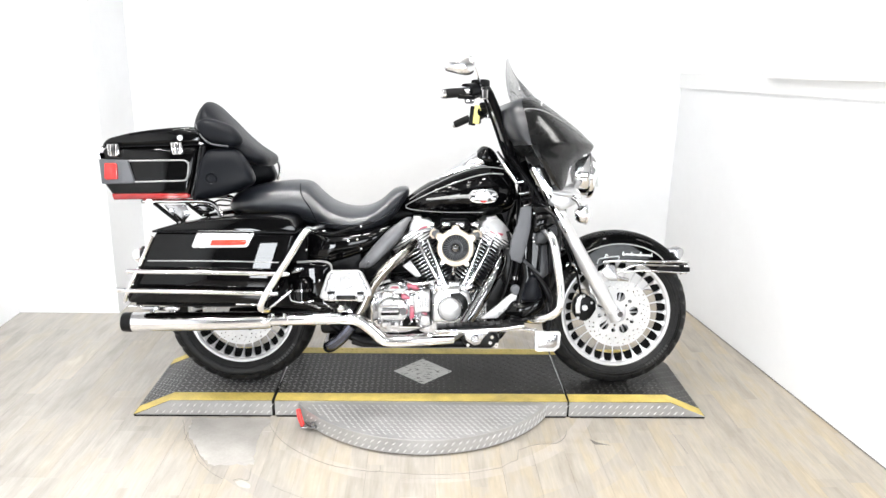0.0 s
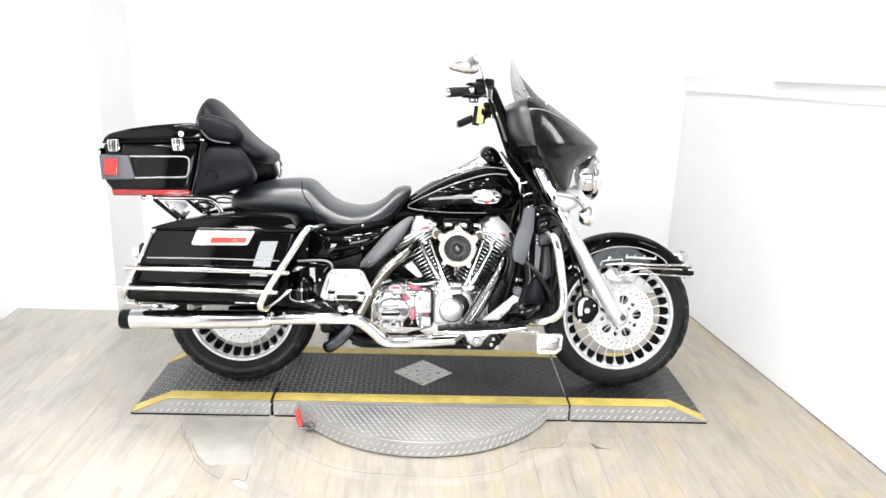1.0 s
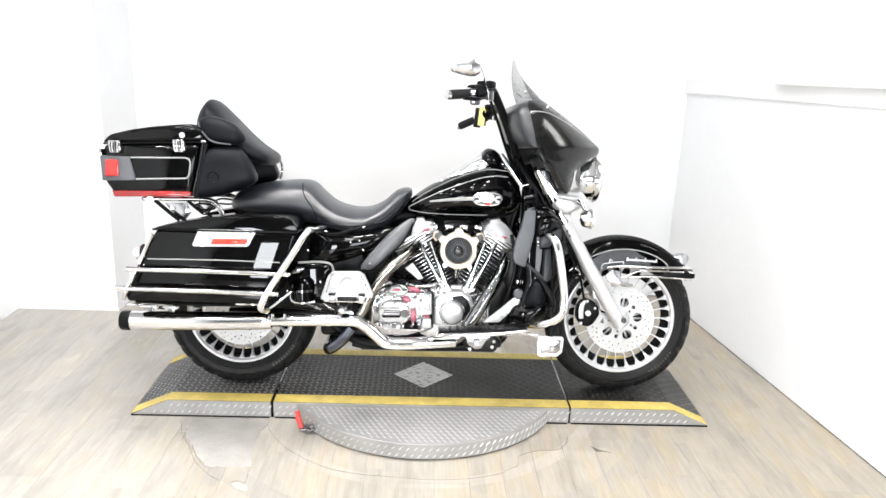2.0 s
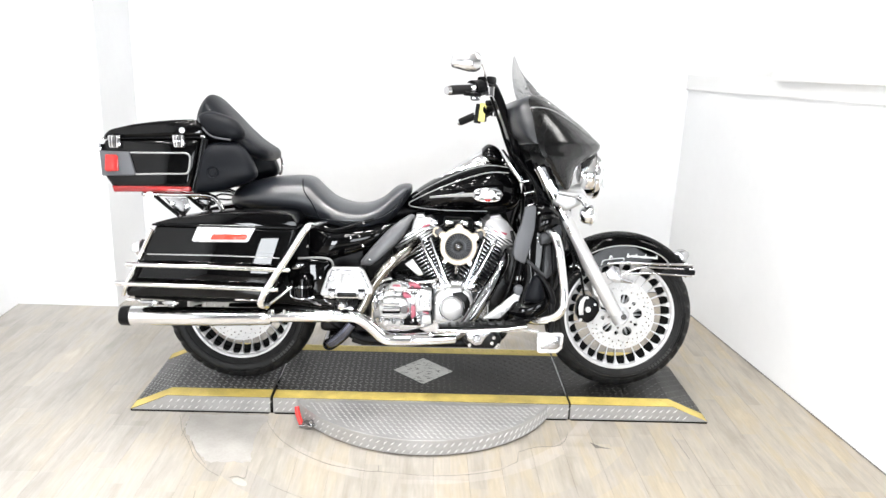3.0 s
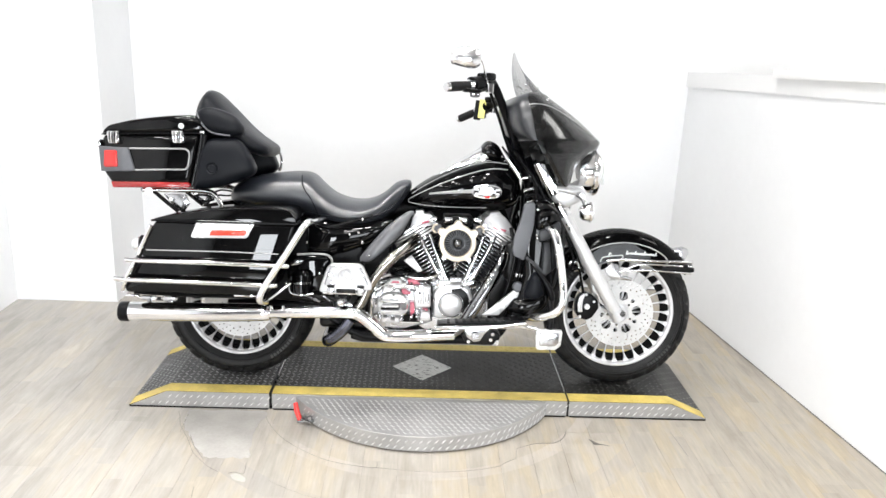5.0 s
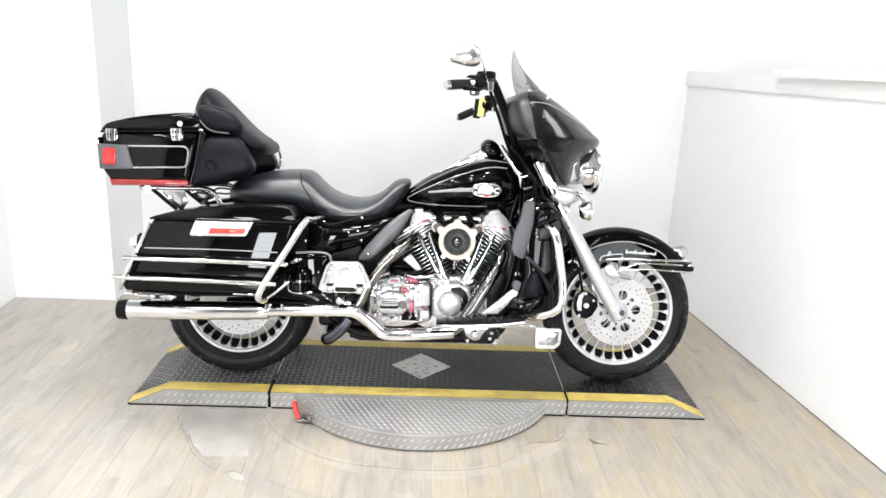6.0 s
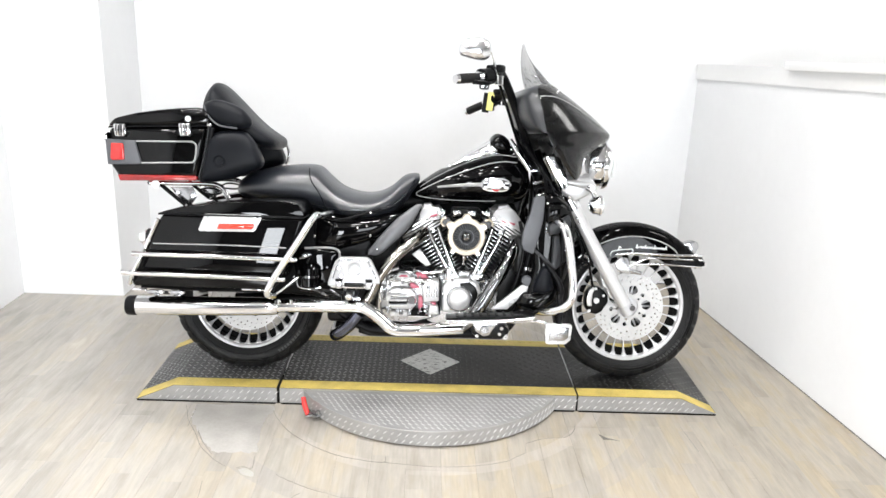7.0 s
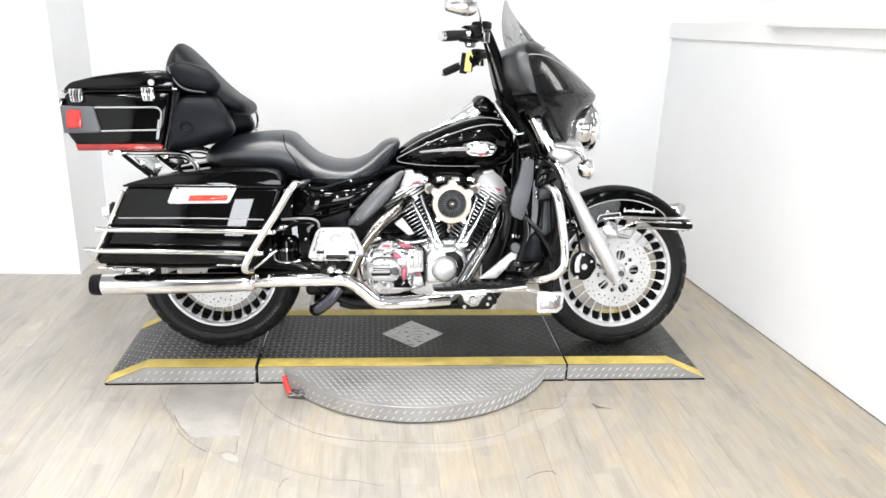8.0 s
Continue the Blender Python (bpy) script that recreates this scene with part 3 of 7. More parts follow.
def deck_section(name, x0, x1, tip, label, lug, plate):
    """One deck section; tip -1 or 1 gives it a sloping end on that side."""
    run = 0.157
    if tip < 0:
        prof = [(x0, 0.0), (x0, 0.004), (x0 + run, DECK), (x1, DECK), (x1, 0.0)]
    elif tip > 0:
        prof = [(x0, 0.0), (x0, DECK), (x1 - run, DECK), (x1, 0.004), (x1, 0.0)]
    else:
        prof = [(x0, 0.0), (x0, DECK), (x1, DECK), (x1, 0.0)]
    sec = part(name, prism(prof, 0.0, DEPTH, 0.0012, 1), plate, platform, label)
    f0, f1 = (x0 + run if tip < 0 else x0), (x1 - run if tip > 0 else x1)
    # painted edges along front and rear, bending down the slope
    for y0, y1 in ((-0.001, 0.066), (DEPTH - 0.060, DEPTH + 0.001)):
        top = [(x, DECK) for x in (f0, f1)]
        if tip < 0:
            top = [(x0 + 0.004, 0.006)] + top
        if tip > 0 and y0 < 0:
            top = top + [(x1 - 0.004, 0.006)]
        bm = prism([(x, z + 0.0012) for x, z in top] + [(x, z - 0.0008) for x, z in reversed(top)], y0, y1)
        part("yellow_edge", bm, YELLOW_TAPE, sec, "worn yellow safety paint strip")
    # bright front skirt
    poly = [(a + (0.010 if a == x0 and tip < 0 else 0), b) for a, b in prof]
    part("front_skirt", prism([(a, max(b - 0.0025, 0.005)) for a, b in poly if b > 0 or (a != x0 and tip < 0) or (a != x1 and tip > 0) or tip == 0], -0.004, -0.0005), PLATE_BRIGHT, sec, "bright tread-plate front edge")
    lugs("raised_tread", lambda u, v: (Vector((u, v, DECK)), X, Y, Z), spread(f0, f1), spread(0.068, DEPTH - 0.068), lambda u, v: abs(u - DISC_C.x) + abs(v - DISC_C.y) > 0.145, lug, "worn raised tread")
    for y0, y1 in ((0.002, 0.066), (DEPTH - 0.060, DEPTH - 0.002)):
        lugs("raised_tread", lambda u, v: (Vector((u, v, DECK + 0.001)), X, Y, Z), spread(f0, f1), spread(y0, y1), lambda u, v: True, YELLOW_TAPE)
    lugs("raised_tread", lambda u, v: (Vector((u, -0.004, v)), X, Z, -Y), spread(f0 - (0.1 if tip < 0 else 0), f1 + (0.1 if tip > 0 else 0), SKIRT_STEP), (0.020, 0.050),
         lambda u, v: (u > f0 or v < DECK - 0.016 - (f0 - u) / run * DECK) and (u < f1 or v < DECK - 0.016 - (u - f1) / run * DECK), PLATE_LUG, one_way=1, size=0.0130, slim=0.20, lean=1.0, height=0.0022, shift=SKIRT_STEP)
    # dark strip painted in as contact shade along the skirt's foot
    part("rubber_foot", box((x0 + x1) / 2, 0.000, 0.0025, x1 - x0 - 0.012, 0.016, 0.005), GAP, sec, "dark strip standing in for the shade under the edge")
    if tip:
        e = Vector((run * -tip, 0, DECK - 0.004)).normalized()
        nn = Vector((e.z * tip, 0, abs(e.x)))
        start = Vector((x0 if tip < 0 else x1, 0, 0.004))
        ln = math.hypot(run, DECK - 0.004)
        lugs("raised_tread", lambda u, v: (start + e * u + Y * v, e, Y, nn), spread(0, ln), spread(0.068, DEPTH - 0.068), lambda u, v: True, lug)
    return sec


deck_section("ramp_section", -1.168, -0.592, -1, "dark tread-plate end section with a sloping ramp", PLATE_DARK_LUG, PLATE_GREY)
deck_section("centre_section", -0.580, 0.645, 0, "dark tread-plate centre deck", PLATE_SHADED_LUG, PLATE_DARK)
deck_section("ramp_section", 0.653, 1.240, 1, "dark tread-plate end section with a sloping ramp", PLATE_SHADED_LUG, PLATE_DARK)
# thin bright strips in the gaps stand for reflected light there
for x in (-0.586, 0.649):
    part("seam_strip", box(x, 0.30, 0.052, 0.004, 0.40, 0.03), BRUSHED, platform)
    part("seam_base", box(x, DEPTH / 2, 0.004, 0.009, DEPTH, 0.006), GAP, platform)

s = 0.132
dia = bmesh.new()
dia.faces.new([dia.verts.new(DISC_C + Vector(q) + Z * (DECK + 0.0004)) for q in ((-s, 0, 0), (0, -s, 0), (s, 0, 0), (0, s, 0))])
r = bmesh.ops.extrude_face_region(dia, geom=dia.faces[:])
bmesh.ops.translate(dia, vec=(0, 0, 0.0022), verts=[v for v in r["geom"] if isinstance(v, bmesh.types.BMVert)])
part("diamond_plate", dia, DIAMOND, platform, "scuffed smooth grey diamond plate set in the deck")


def turntable():
    """The round base standing out in front of the deck."""
    top = 0.067
    a0 = math.asin((-0.006 - DISC_C.y) / DISC_R)
    angles = [math.pi - a0 + k / 72 * (math.pi + 2 * a0) for k in range(73)]
    arc = [DISC_C + DISC_R * Vector((math.cos(a), math.sin(a), 0)) for a in angles]
    bm = bmesh.new()
    f = bm.faces.new([bm.verts.new((p.x, p.y, 0.006)) for p in arc])
    r = bmesh.ops.extrude_face_region(bm, geom=[f])
    bmesh.ops.translate(bm, vec=(0, 0, top - 0.006), verts=[v for v in r["geom"] if isinstance(v, bmesh.types.BMVert)])
    t = part("turntable_disc", bm, PLATE_BRIGHT, platform, "bright aluminium tread-plate turntable disc")
    # dark filler under the raised disc stands for its contact shade
    gap = bmesh.new()
    f = gap.faces.new([gap.verts.new(DISC_C + (p - DISC_C) * 0.985) for p in arc])
    r = bmesh.ops.extrude_face_region(gap, geom=[f])
    bmesh.ops.translate(gap, vec=(0, 0, 0.0055), verts=[v for v in r["geom"] if isinstance(v, bmesh.types.BMVert)])
    part("base_gap", gap, GAP, platform)
    inside = lambda u, v: v < -0.014 and (u - DISC_C.x) ** 2 + (v - DISC_C.y) ** 2 < (DISC_R - 0.014) ** 2
    lugs("raised_tread", lambda u, v: (Vector((u, v, top)), X, Y, Z), spread(-0.56, 0.63), spread(-0.32, 0.0), inside, PLATE_LUG, "bright raised tread", one_way=-1, slim=0.16)
    def rim(a, z):
        n = Vector((math.cos(a), math.sin(a), 0))
        return DISC_C + n * (DISC_R + 0.0005) + Z * z, Vector((-n.y, n.x, 0)), Z, n
    lugs("raised_tread", rim, spread(angles[0] + 0.1, angles[-1], SKIRT_STEP / DISC_R), (0.018, 0.046), lambda u, v: True, PLATE_LUG, one_way=1, size=0.0130, slim=0.20, lean=1.0, height=0.0022, shift=SKIRT_STEP)
    part("rim_weld", tube([p + Z * top for p in arc], 0.0020, 6, 1), PLATE_BRIGHT, platform)


turntable()


def lock_lever():
    lever = part("lock_bracket", box(-0.418, -0.123, 0.022, 0.05, 0.03, 0.012, 0.003, turn=Matrix.Rotation(radians(-38), 4, "Z")), BRUSHED, platform, "small steel lock bracket")
    part("pivot_bolt", lathe([(0.001, 0), (0.008, 0), (0.008, 0.016), (0.001, 0.016)], (-0.405, -0.13, 0.026), "z", 8), BRUSHED, lever)
    part("arm", rod((-0.395, -0.135, 0.024), (-0.455, -0.125, 0.014), 0.005), BRUSHED, lever)
    part("red_grip", tube([(-0.447, -0.116, 0.016), (-0.463, -0.090, 0.042), (-0.472, -0.070, 0.068)], [0.0095, 0.0110, 0.0095], 12), RED_GRIP, lever, "red rubber lever grip")


lock_lever()


# ---- the motorcycle ----
# own axes: x ahead from the rear axle, y to its left, z up from the tyres' foot; it leans over to its left on the stand
WHEELBASE = 1.613
bike = tagged(new("motorcycle"), "black and chrome touring motorcycle leaning on its stand on the platform", "motorcycle")
bike.matrix_world = Matrix.Translation((-0.741, 0.196, DECK + 0.003)) @ Matrix.Rotation(radians(-9.0), 4, "X")


def wheel(x, radius, rim_r, half, spokes):
    """Tyre, cast rim with thin spokes, hub and a drilled brake disc on the right."""
    zc = radius
    w = new("wheel")
    w.parent = bike
    w.location = (x, 0, zc)
    # tyre: carcass with slanted shoulder grooves
    prof = [(rim_r - 0.012, half * 0.62), (rim_r + 0.004, half * 0.80), (rim_r + 0.030, half * 0.98), (radius - 0.052, half), (radius - 0.034, half * 0.95), (radius - 0.019, half * 0.83), (radius - 0.010, half * 0.66), (radius - 0.003, half * 0.36), (radius, 0.0)]
    prof = prof + [(r, -a) for r, a in prof[-2::-1]]
    seg = 240
    bm = bmesh.new()
    rings = []
    for i, (r, a) in enumerate(prof):
        ring = []
        for j in range(seg):
            t = math.tau * j / seg
            rr = r
            u = abs(a) / half
            if 0.3 < u < 0.97 and r > radius - 0.045:
                slant = (j / seg * 30 + (0.9 * u if a > 0 else -0.9 * u)) % 1.0
                if slant < 0.22:
                    rr -= 0.0105
            ring.append(bm.verts.new((rr * math.cos(t), a, rr * math.sin(t))))
        rings.append(ring)
    bridge(bm, rings, cap=False)
    tyre = part("tyre", bm, RUBBER, w, "black rubber tyre with slanted tread grooves", 60)
    for rr in (rim_r + 0.020, radius - 0.040):
        part("sidewall_rib", lathe([(rr - 0.0015, -half * 0.985), (rr, -half * 1.015), (rr + 0.0015, -half * 0.985)], (0, 0, 0), "y", 96, closed=True), RUBBER, tyre)
    # sidewall lettering as plain bars, and short moulded grooves
    for a0 in (-58, 130):
        for k in range(9):
            t = radians(a0 + k * 3.2)
            rr = radius - 0.053
            bmk = box(0, 0, 0, 0.0095, 0.0016, 0.0125, 0.0006, 1, turn=Matrix.Rotation(-t + math.pi / 2, 4, "Y"))
            bmk.transform(Matrix.Translation((rr * math.cos(t), -half * 1.0, rr * math.sin(t))))
            part("sidewall_bar", bmk, TYRE_LETTER, tyre)
        for rr, b0, b1 in ((radius - 0.040, 34, 62), (radius - 0.048, 30, 58), (radius - 0.046, -36, -12)):
            pts = [(rr * math.cos(radians(a0 + q)), -half * 1.0, rr * math.sin(radians(a0 + q))) for q in range(b0, b1 + 1, 4)]
            part("sidewall_groove", tube(pts, 0.0016, 6, 1), GAP, tyre)
    # rim
    hw = half * 0.66
    rp = [(rim_r + 0.002, -hw), (rim_r + 0.002, -hw - 0.006), (rim_r - 0.004, -hw - 0.009), (rim_r - 0.009, -hw - 0.008), (rim_r - 0.016, -hw - 0.003), (rim_r - 0.019, -hw + 0.006), (rim_r - 0.016, -hw + 0.010), (rim_r - 0.012, -hw + 0.006)]
    part("rim", lathe(rp, (0, 0, 0), "y", 96, closed=True), SILVER, w, "silver cast wheel rim")
    # rim inside coloured black for the shade in the slots
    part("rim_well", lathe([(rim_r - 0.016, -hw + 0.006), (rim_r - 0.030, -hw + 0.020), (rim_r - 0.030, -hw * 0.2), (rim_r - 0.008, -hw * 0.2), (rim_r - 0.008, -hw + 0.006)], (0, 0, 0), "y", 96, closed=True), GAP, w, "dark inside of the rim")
    part("rim_barrel", lathe([(rim_r - 0.031, -hw * 0.18), (rim_r - 0.034, hw - 0.02), (rim_r - 0.030, hw - 0.004), (rim_r - 0.012, hw), (rim_r - 0.010, -hw * 0.18)], (0, 0, 0), "y", 96, closed=True), RIM_BARREL, w, "rim barrel tinted beige for the floor's reflection")
    part("rim", lathe([(rim_r + 0.002, hw), (rim_r + 0.002, hw + 0.006), (rim_r - 0.010, hw + 0.008), (rim_r - 0.028, hw - 0.004), (rim_r - 0.012, hw - 0.006)], (0, 0, 0), "y", 72, closed=True), SILVER, w)
    # added black ring gives the slots their shade
    part("slot_shade", lathe([(rim_r - 0.047, -hw * 0.30), (rim_r - 0.014, -hw * 0.45), (rim_r - 0.014, -hw * 0.35), (rim_r - 0.047, -hw * 0.20)], (0, 0, 0), "y", 96, closed=True), GAP, w, "black ring standing in for shade behind the slots")
    # thin cast spokes that flare into the rim, leaving round-ended slots
    sp = bmesh.new()
    r0, r1 = 0.055, rim_r - 0.014
    sections = []
    for q, (ya, yb, tw) in ((r0, (-0.044, -0.020, 0.0045)), (r0 + 0.45 * (r1 - r0), (-0.026, -0.016, 0.0017)), (r1 - 0.056, (-0.022, -0.012, 0.0014)), (r1 - 0.034, (-hw * 0.6, -hw * 0.3, 0.0022)), (r1 - 0.018, (-hw * 0.85, -hw * 0.5, 0.0048)), (r1 - 0.007, (-hw, -hw * 0.7, 0.0102)), (r1 + 0.001, (-hw, -hw * 0.8, 0.022))):
        sections.append([sp.verts.new(p) for p in ((q, ya, -tw), (q, ya, tw), (q, yb, tw), (q, yb, -tw))])
    bridge(sp, sections)
    spoke = part("spoke", sp, SILVER, w)
    for k in range(1, spokes):
        shared("spoke", spoke, w, Matrix.Rotation(math.tau * k / spokes, 4, "Y"))
    # black disc added so the brake disc's holes look shaded
    part("hub_flange", lathe([(0.04, -0.030), (0.104, -0.034), (0.104, -0.028), (0.04, -0.022)], (0, 0, 0), "y", 48, closed=True), BLACK_METAL, w)
    part("hub", lathe([(0.001, -0.075), (0.020, -0.075), (0.022, -0.062), (0.052, -0.056), (0.058, -0.030), (0.046, -0.010), (0.046, 0.045), (0.03, 0.06), (0.001, 0.06)], (0, 0, 0), "y", 40), SILVER, w, "silver wheel hub")
    brake_disc(w, -0.062)
    return w


def brake_disc(w, y):
    """A disc drilled right through: rows of small holes and a ring of large ones."""
    seg, r0, rows = 220, 0.040, 36
    dr = (0.147 - r0) / rows
    def keep(i, j):
        r = r0 + (i + 0.5) * dr
        a = (j + 0.5) / seg * math.tau
        for k in range(5):
            for rr, hr, off in ((0.074, 0.0200, 0.14), (0.076, 0.0080, 0.14 + math.pi / 5)):
                b = k / 5 * math.tau + off
                if math.hypot(r * math.cos(a) - rr * math.cos(b), r * math.sin(a) - rr * math.sin(b)) < hr:
                    return False
        if r > 0.104:
            for k in range(80):
                b = k / 80 * math.tau
                rr = (0.108, 0.131, 0.117, 0.139, 0.124)[k % 5]
                if math.hypot(r * math.cos(a) - rr * math.cos(b), r * math.sin(a) - rr * math.sin(b)) < 0.0034:
                    return False
        return True
    verts, faces = [], []
    for yy in (y - 0.0025, y + 0.0025):
        for i in range(rows + 1):
            for j in range(seg):
                a = j / seg * math.tau
                verts.append(((r0 + i * dr) * math.cos(a), yy, (r0 + i * dr) * math.sin(a)))
    n = (rows + 1) * seg
    ok = [[keep(i, j) for j in range(seg)] for i in range(rows)]
    for i in range(rows):
        for j in range(seg):
            if not ok[i][j]:
                continue
            a, b, c, d = i * seg + j, i * seg + (j + 1) % seg, (i + 1) * seg + (j + 1) % seg, (i + 1) * seg + j
            faces += [(a, b, c, d), (a + n, d + n, c + n, b + n)]
            for (p, q), (ii, jj) in (((a, b), (i - 1, j)), ((b, c), (i, (j + 1) % seg)), ((c, d), (i + 1, j)), ((d, a), (i, (j - 1) % seg))):
                if not (0 <= ii < rows and ok[ii][jj]):
                    faces.append((p, p + n, q + n, q))
    disc = raw_part("brake_disc", verts, faces, DISC_STEEL, w, "drilled steel brake disc")
    bolts = 5
    for k in range(bolts):
        b = k / 5 * math.tau + 0.14 + math.pi / 5
        part("disc_bolt", lathe([(0.001, -0.006), (0.005, -0.006), (0.006, 0.0), (0.001, 0.001)], (0.052 * math.cos(b), y - 0.003, 0.052 * math.sin(b)), "y", 10), CHROME, w)


wheel(0.0, 0.318, 0.226, 0.088, 28)
wheel(WHEELBASE, 0.320, 0.238, 0.065, 28)
part("axle_nut", lathe([(0.001, -0.150), (0.012, -0.150), (0.014, -0.143), (0.014, -0.10), (0.001, -0.10)], (WHEELBASE - 0.008, 0, 0.333), "y", 12), CHROME, bike)


# -- front end --
def fork_leg(side):
    y = 0.115 * side
    top, mid, low = Vector((1.222, y, 0.945)), Vector((1.335, y, 0.742)), Vector((1.590, y, 0.322))
    d = (low - mid).normalized()
    leg = part("fork_slider", tube([mid, mid + d * 0.02, mid + d * 0.10, low - d * 0.10, low], [0.031, 0.033, 0.030, 0.029, 0.026], 20, 4), SATIN_ALLOY, bike, "satin silver fork slider")
    part("fork_upper", tube([top, mid], 0.030, 18, 1), CHROME, bike, "chrome upper fork cover")
    part("slider_cap", tube([mid - d * 0.012, mid + d * 0.012], 0.0345, 18, 1), CHROME, leg)
    part("axle_clamp", tube([low - d * 0.02, low + d * 0.022], 0.029, 16, 1), SILVER, leg)
    return leg


fork_leg(-1)
fork_leg(1)


def front_fender():
    """A deep skirted guard round the front wheel."""
    cx, cz = WHEELBASE, 0.320
    bm = bmesh.new()
    rings = []
    n = 16
    for k in range(41):
        a = radians(34 + k / 40 * 128)
        flare = 0.022 * max(0.0, (radians(50) - a) / radians(28)) ** 1.5
        crown = 0.357 + flare
        skirt = min(max(0.205 / max(math.sin(a), 0.2), 0.235), crown - 0.012)
        if a > radians(128):
            skirt = max(0.255, min(0.2 / math.sin(a), 0.33))
        ring = []
        for j in range(n + 1):
            t = -1 + 2 * j / n
            u = abs(t)
            # flat skirt, then a round crown
            if u > 0.62:
                q = (u - 0.62) / 0.38
                rr, yy = (crown - 0.052) * (1 - q) + skirt * q, 0.088
                rr = min(rr, crown - 0.004)
            else:
                q = u / 0.62 * math.pi / 2
                rr, yy = crown - 0.052 + 0.052 * math.cos(q) ** 0.8, 0.088 * math.sin(q)
            ring.append(bm.verts.new((cx + rr * math.cos(a), math.copysign(yy, t), cz + rr * math.sin(a))))
        rings.append(ring)
    bridge(bm, rings, cap=False, closed=False)
    bmesh.ops.solidify(bm, geom=bm.faces[:], thickness=0.003)
    f = part("front_fender", bm, BLACK_PAINT, bike, "gloss black skirted front fender", 50)
    # pinstripe loop
    def side(a, r):
        return (cx + r * math.cos(radians(a)), -0.0915, cz + r * math.sin(radians(a)))
    loop = [side(a, 0.306) for a in range(132, 57, -6)] + [side(54, 0.302), side(51, 0.292), side(50, 0.278), side(52, 0.270)]
    part("pinstripe", tube(loop, 0.0026, 6, 3), GREY_STRIPE, f)
    # side script as uneven bars
    rng = random.Random(2)
    wave = [(1.620 + 0.0047 * k, -0.0925, 0.582 - 0.00018 * k + rng.uniform(0.0020, 0.0050) * (-1) ** k) for k in range(28)]
    part("script_flourish", tube([(1.511, -0.0925, 0.541), (1.519, -0.0925, 0.560), (1.546, -0.0925, 0.566), (1.560, -0.0925, 0.569), (1.591, -0.0925, 0.572), (1.604, -0.0925, 0.572), (1.605, -0.0925, 0.556)], 0.0020, 6, 4), CLEAR_LENS, f, "white scroll line before the script")
    part("script_flourish", tube([(1.545, -0.0925, 0.568), (1.549, -0.0925, 0.581), (1.557, -0.0925, 0.574)], 0.0025, 6, 4), CLEAR_LENS, f)
    part("script_line", tube(wave, 0.0024, 6, 3), CLEAR_LENS, f, "white script along the fender")
    for x, h in ((1.619, 0.013), (1.655, 0.012), (1.694, 0.012), (1.742, 0.009)):
        part("script_bar", tube([(x, -0.0925, 0.577), (x + 0.004, -0.0925, 0.580 + h)], 0.0026, 6, 1), CLEAR_LENS, f)
    # chrome trim rails on the skirt
    for s in (-1, 1):
        y = 0.097 * s
        part("fender_rail", tube([(1.535, y, 0.549), (1.62, y, 0.556), (1.76, y, 0.552), (1.86, y, 0.553), (1.905, y * 0.9, 0.552)], 0.0058, 10), CHROME, f, "chrome fender rail")
        part("fender_rail", tube([(1.62, y, 0.508), (1.72, y, 0.513), (1.82, y, 0.509), (1.90, y * 0.95, 0.505)], 0.0048, 10), CHROME, f, "chrome fender rail")
        part("fender_rail", tube([(1.545, y, 0.485), (1.60, y, 0.505), (1.66, y, 0.532), (1.72, y, 0.538), (1.90, y * 0.95, 0.532)], 0.0046, 10), CHROME, f, "chrome fender rail")
        part("bumper_pad", box(1.84, y * 1.0, 0.520, 0.14, 0.008, 0.020, 0.003), BLACK_SATIN, f)
    rng_pts = []
    for t in range(-8, 9):
        q = t / 8 * math.pi / 2
        rng_pts.append((1.862 + 0.052 * math.cos(q), 0.092 * math.sin(q), 0.528))
    part("bumper_tip", tube(rng_pts, 0.0135, 10, 2, flat=1.0), BLACK_SATIN, f, "black rubber fender bumper")
    part("tip_bracket", prism([(1.815, 0.592), (1.850, 0.597), (1.868, 0.602), (1.888, 0.606), (1.904, 0.598), (1.908, 0.580), (1.896, 0.552), (1.880, 0.543), (1.862, 0.545), (1.872, 0.562), (1.860, 0.578)], -0.02, 0.02, 0.004), BRUSHED, f, "chrome fender tip")
    return f


front_fender()
# caliper with its bracket, and the brake line
cal = part("brake_caliper", prism([(1.457, 0.413), (1.485, 0.402), (1.508, 0.379), (1.513, 0.347), (1.488, 0.306), (1.466, 0.293), (1.433, 0.300), (1.416, 0.327), (1.416, 0.375), (1.434, 0.400)], -0.112, -0.055, 0.008, 3), BLACK_SATIN, bike, "black brake caliper with silver bolts")
for x, z, r in ((1.461, 0.353, 0.0125), (1.433, 0.309, 0.0065), (1.456, 0.404, 0.0060), (1.490, 0.375, 0.0055)):
    part("caliper_bolt", lathe([(0.001, -0.119), (r * 0.85, -0.119), (r, -0.116), (r, -0.108), (0.001, -0.108)], (x, 0, z), "y", 14), SATIN_ALLOY, cal)
part("caliper_cover", prism([(1.446, 0.411), (1.451, 0.402), (1.443, 0.382), (1.441, 0.346), (1.444, 0.330), (1.424, 0.329), (1.420, 0.361), (1.427, 0.393)], -0.118, -0.106, 0.003), SATIN_ALLOY, cal, "brushed curved caliper cover")
part("caliper_bracket", prism([(1.476, 0.459), (1.495, 0.464), (1.509, 0.432), (1.522, 0.401), (1.538, 0.377), (1.531, 0.361), (1.514, 0.368), (1.504, 0.400), (1.483, 0.415)], -0.104, -0.080, 0.005), SATIN_ALLOY, bike, "bright cast caliper bracket")
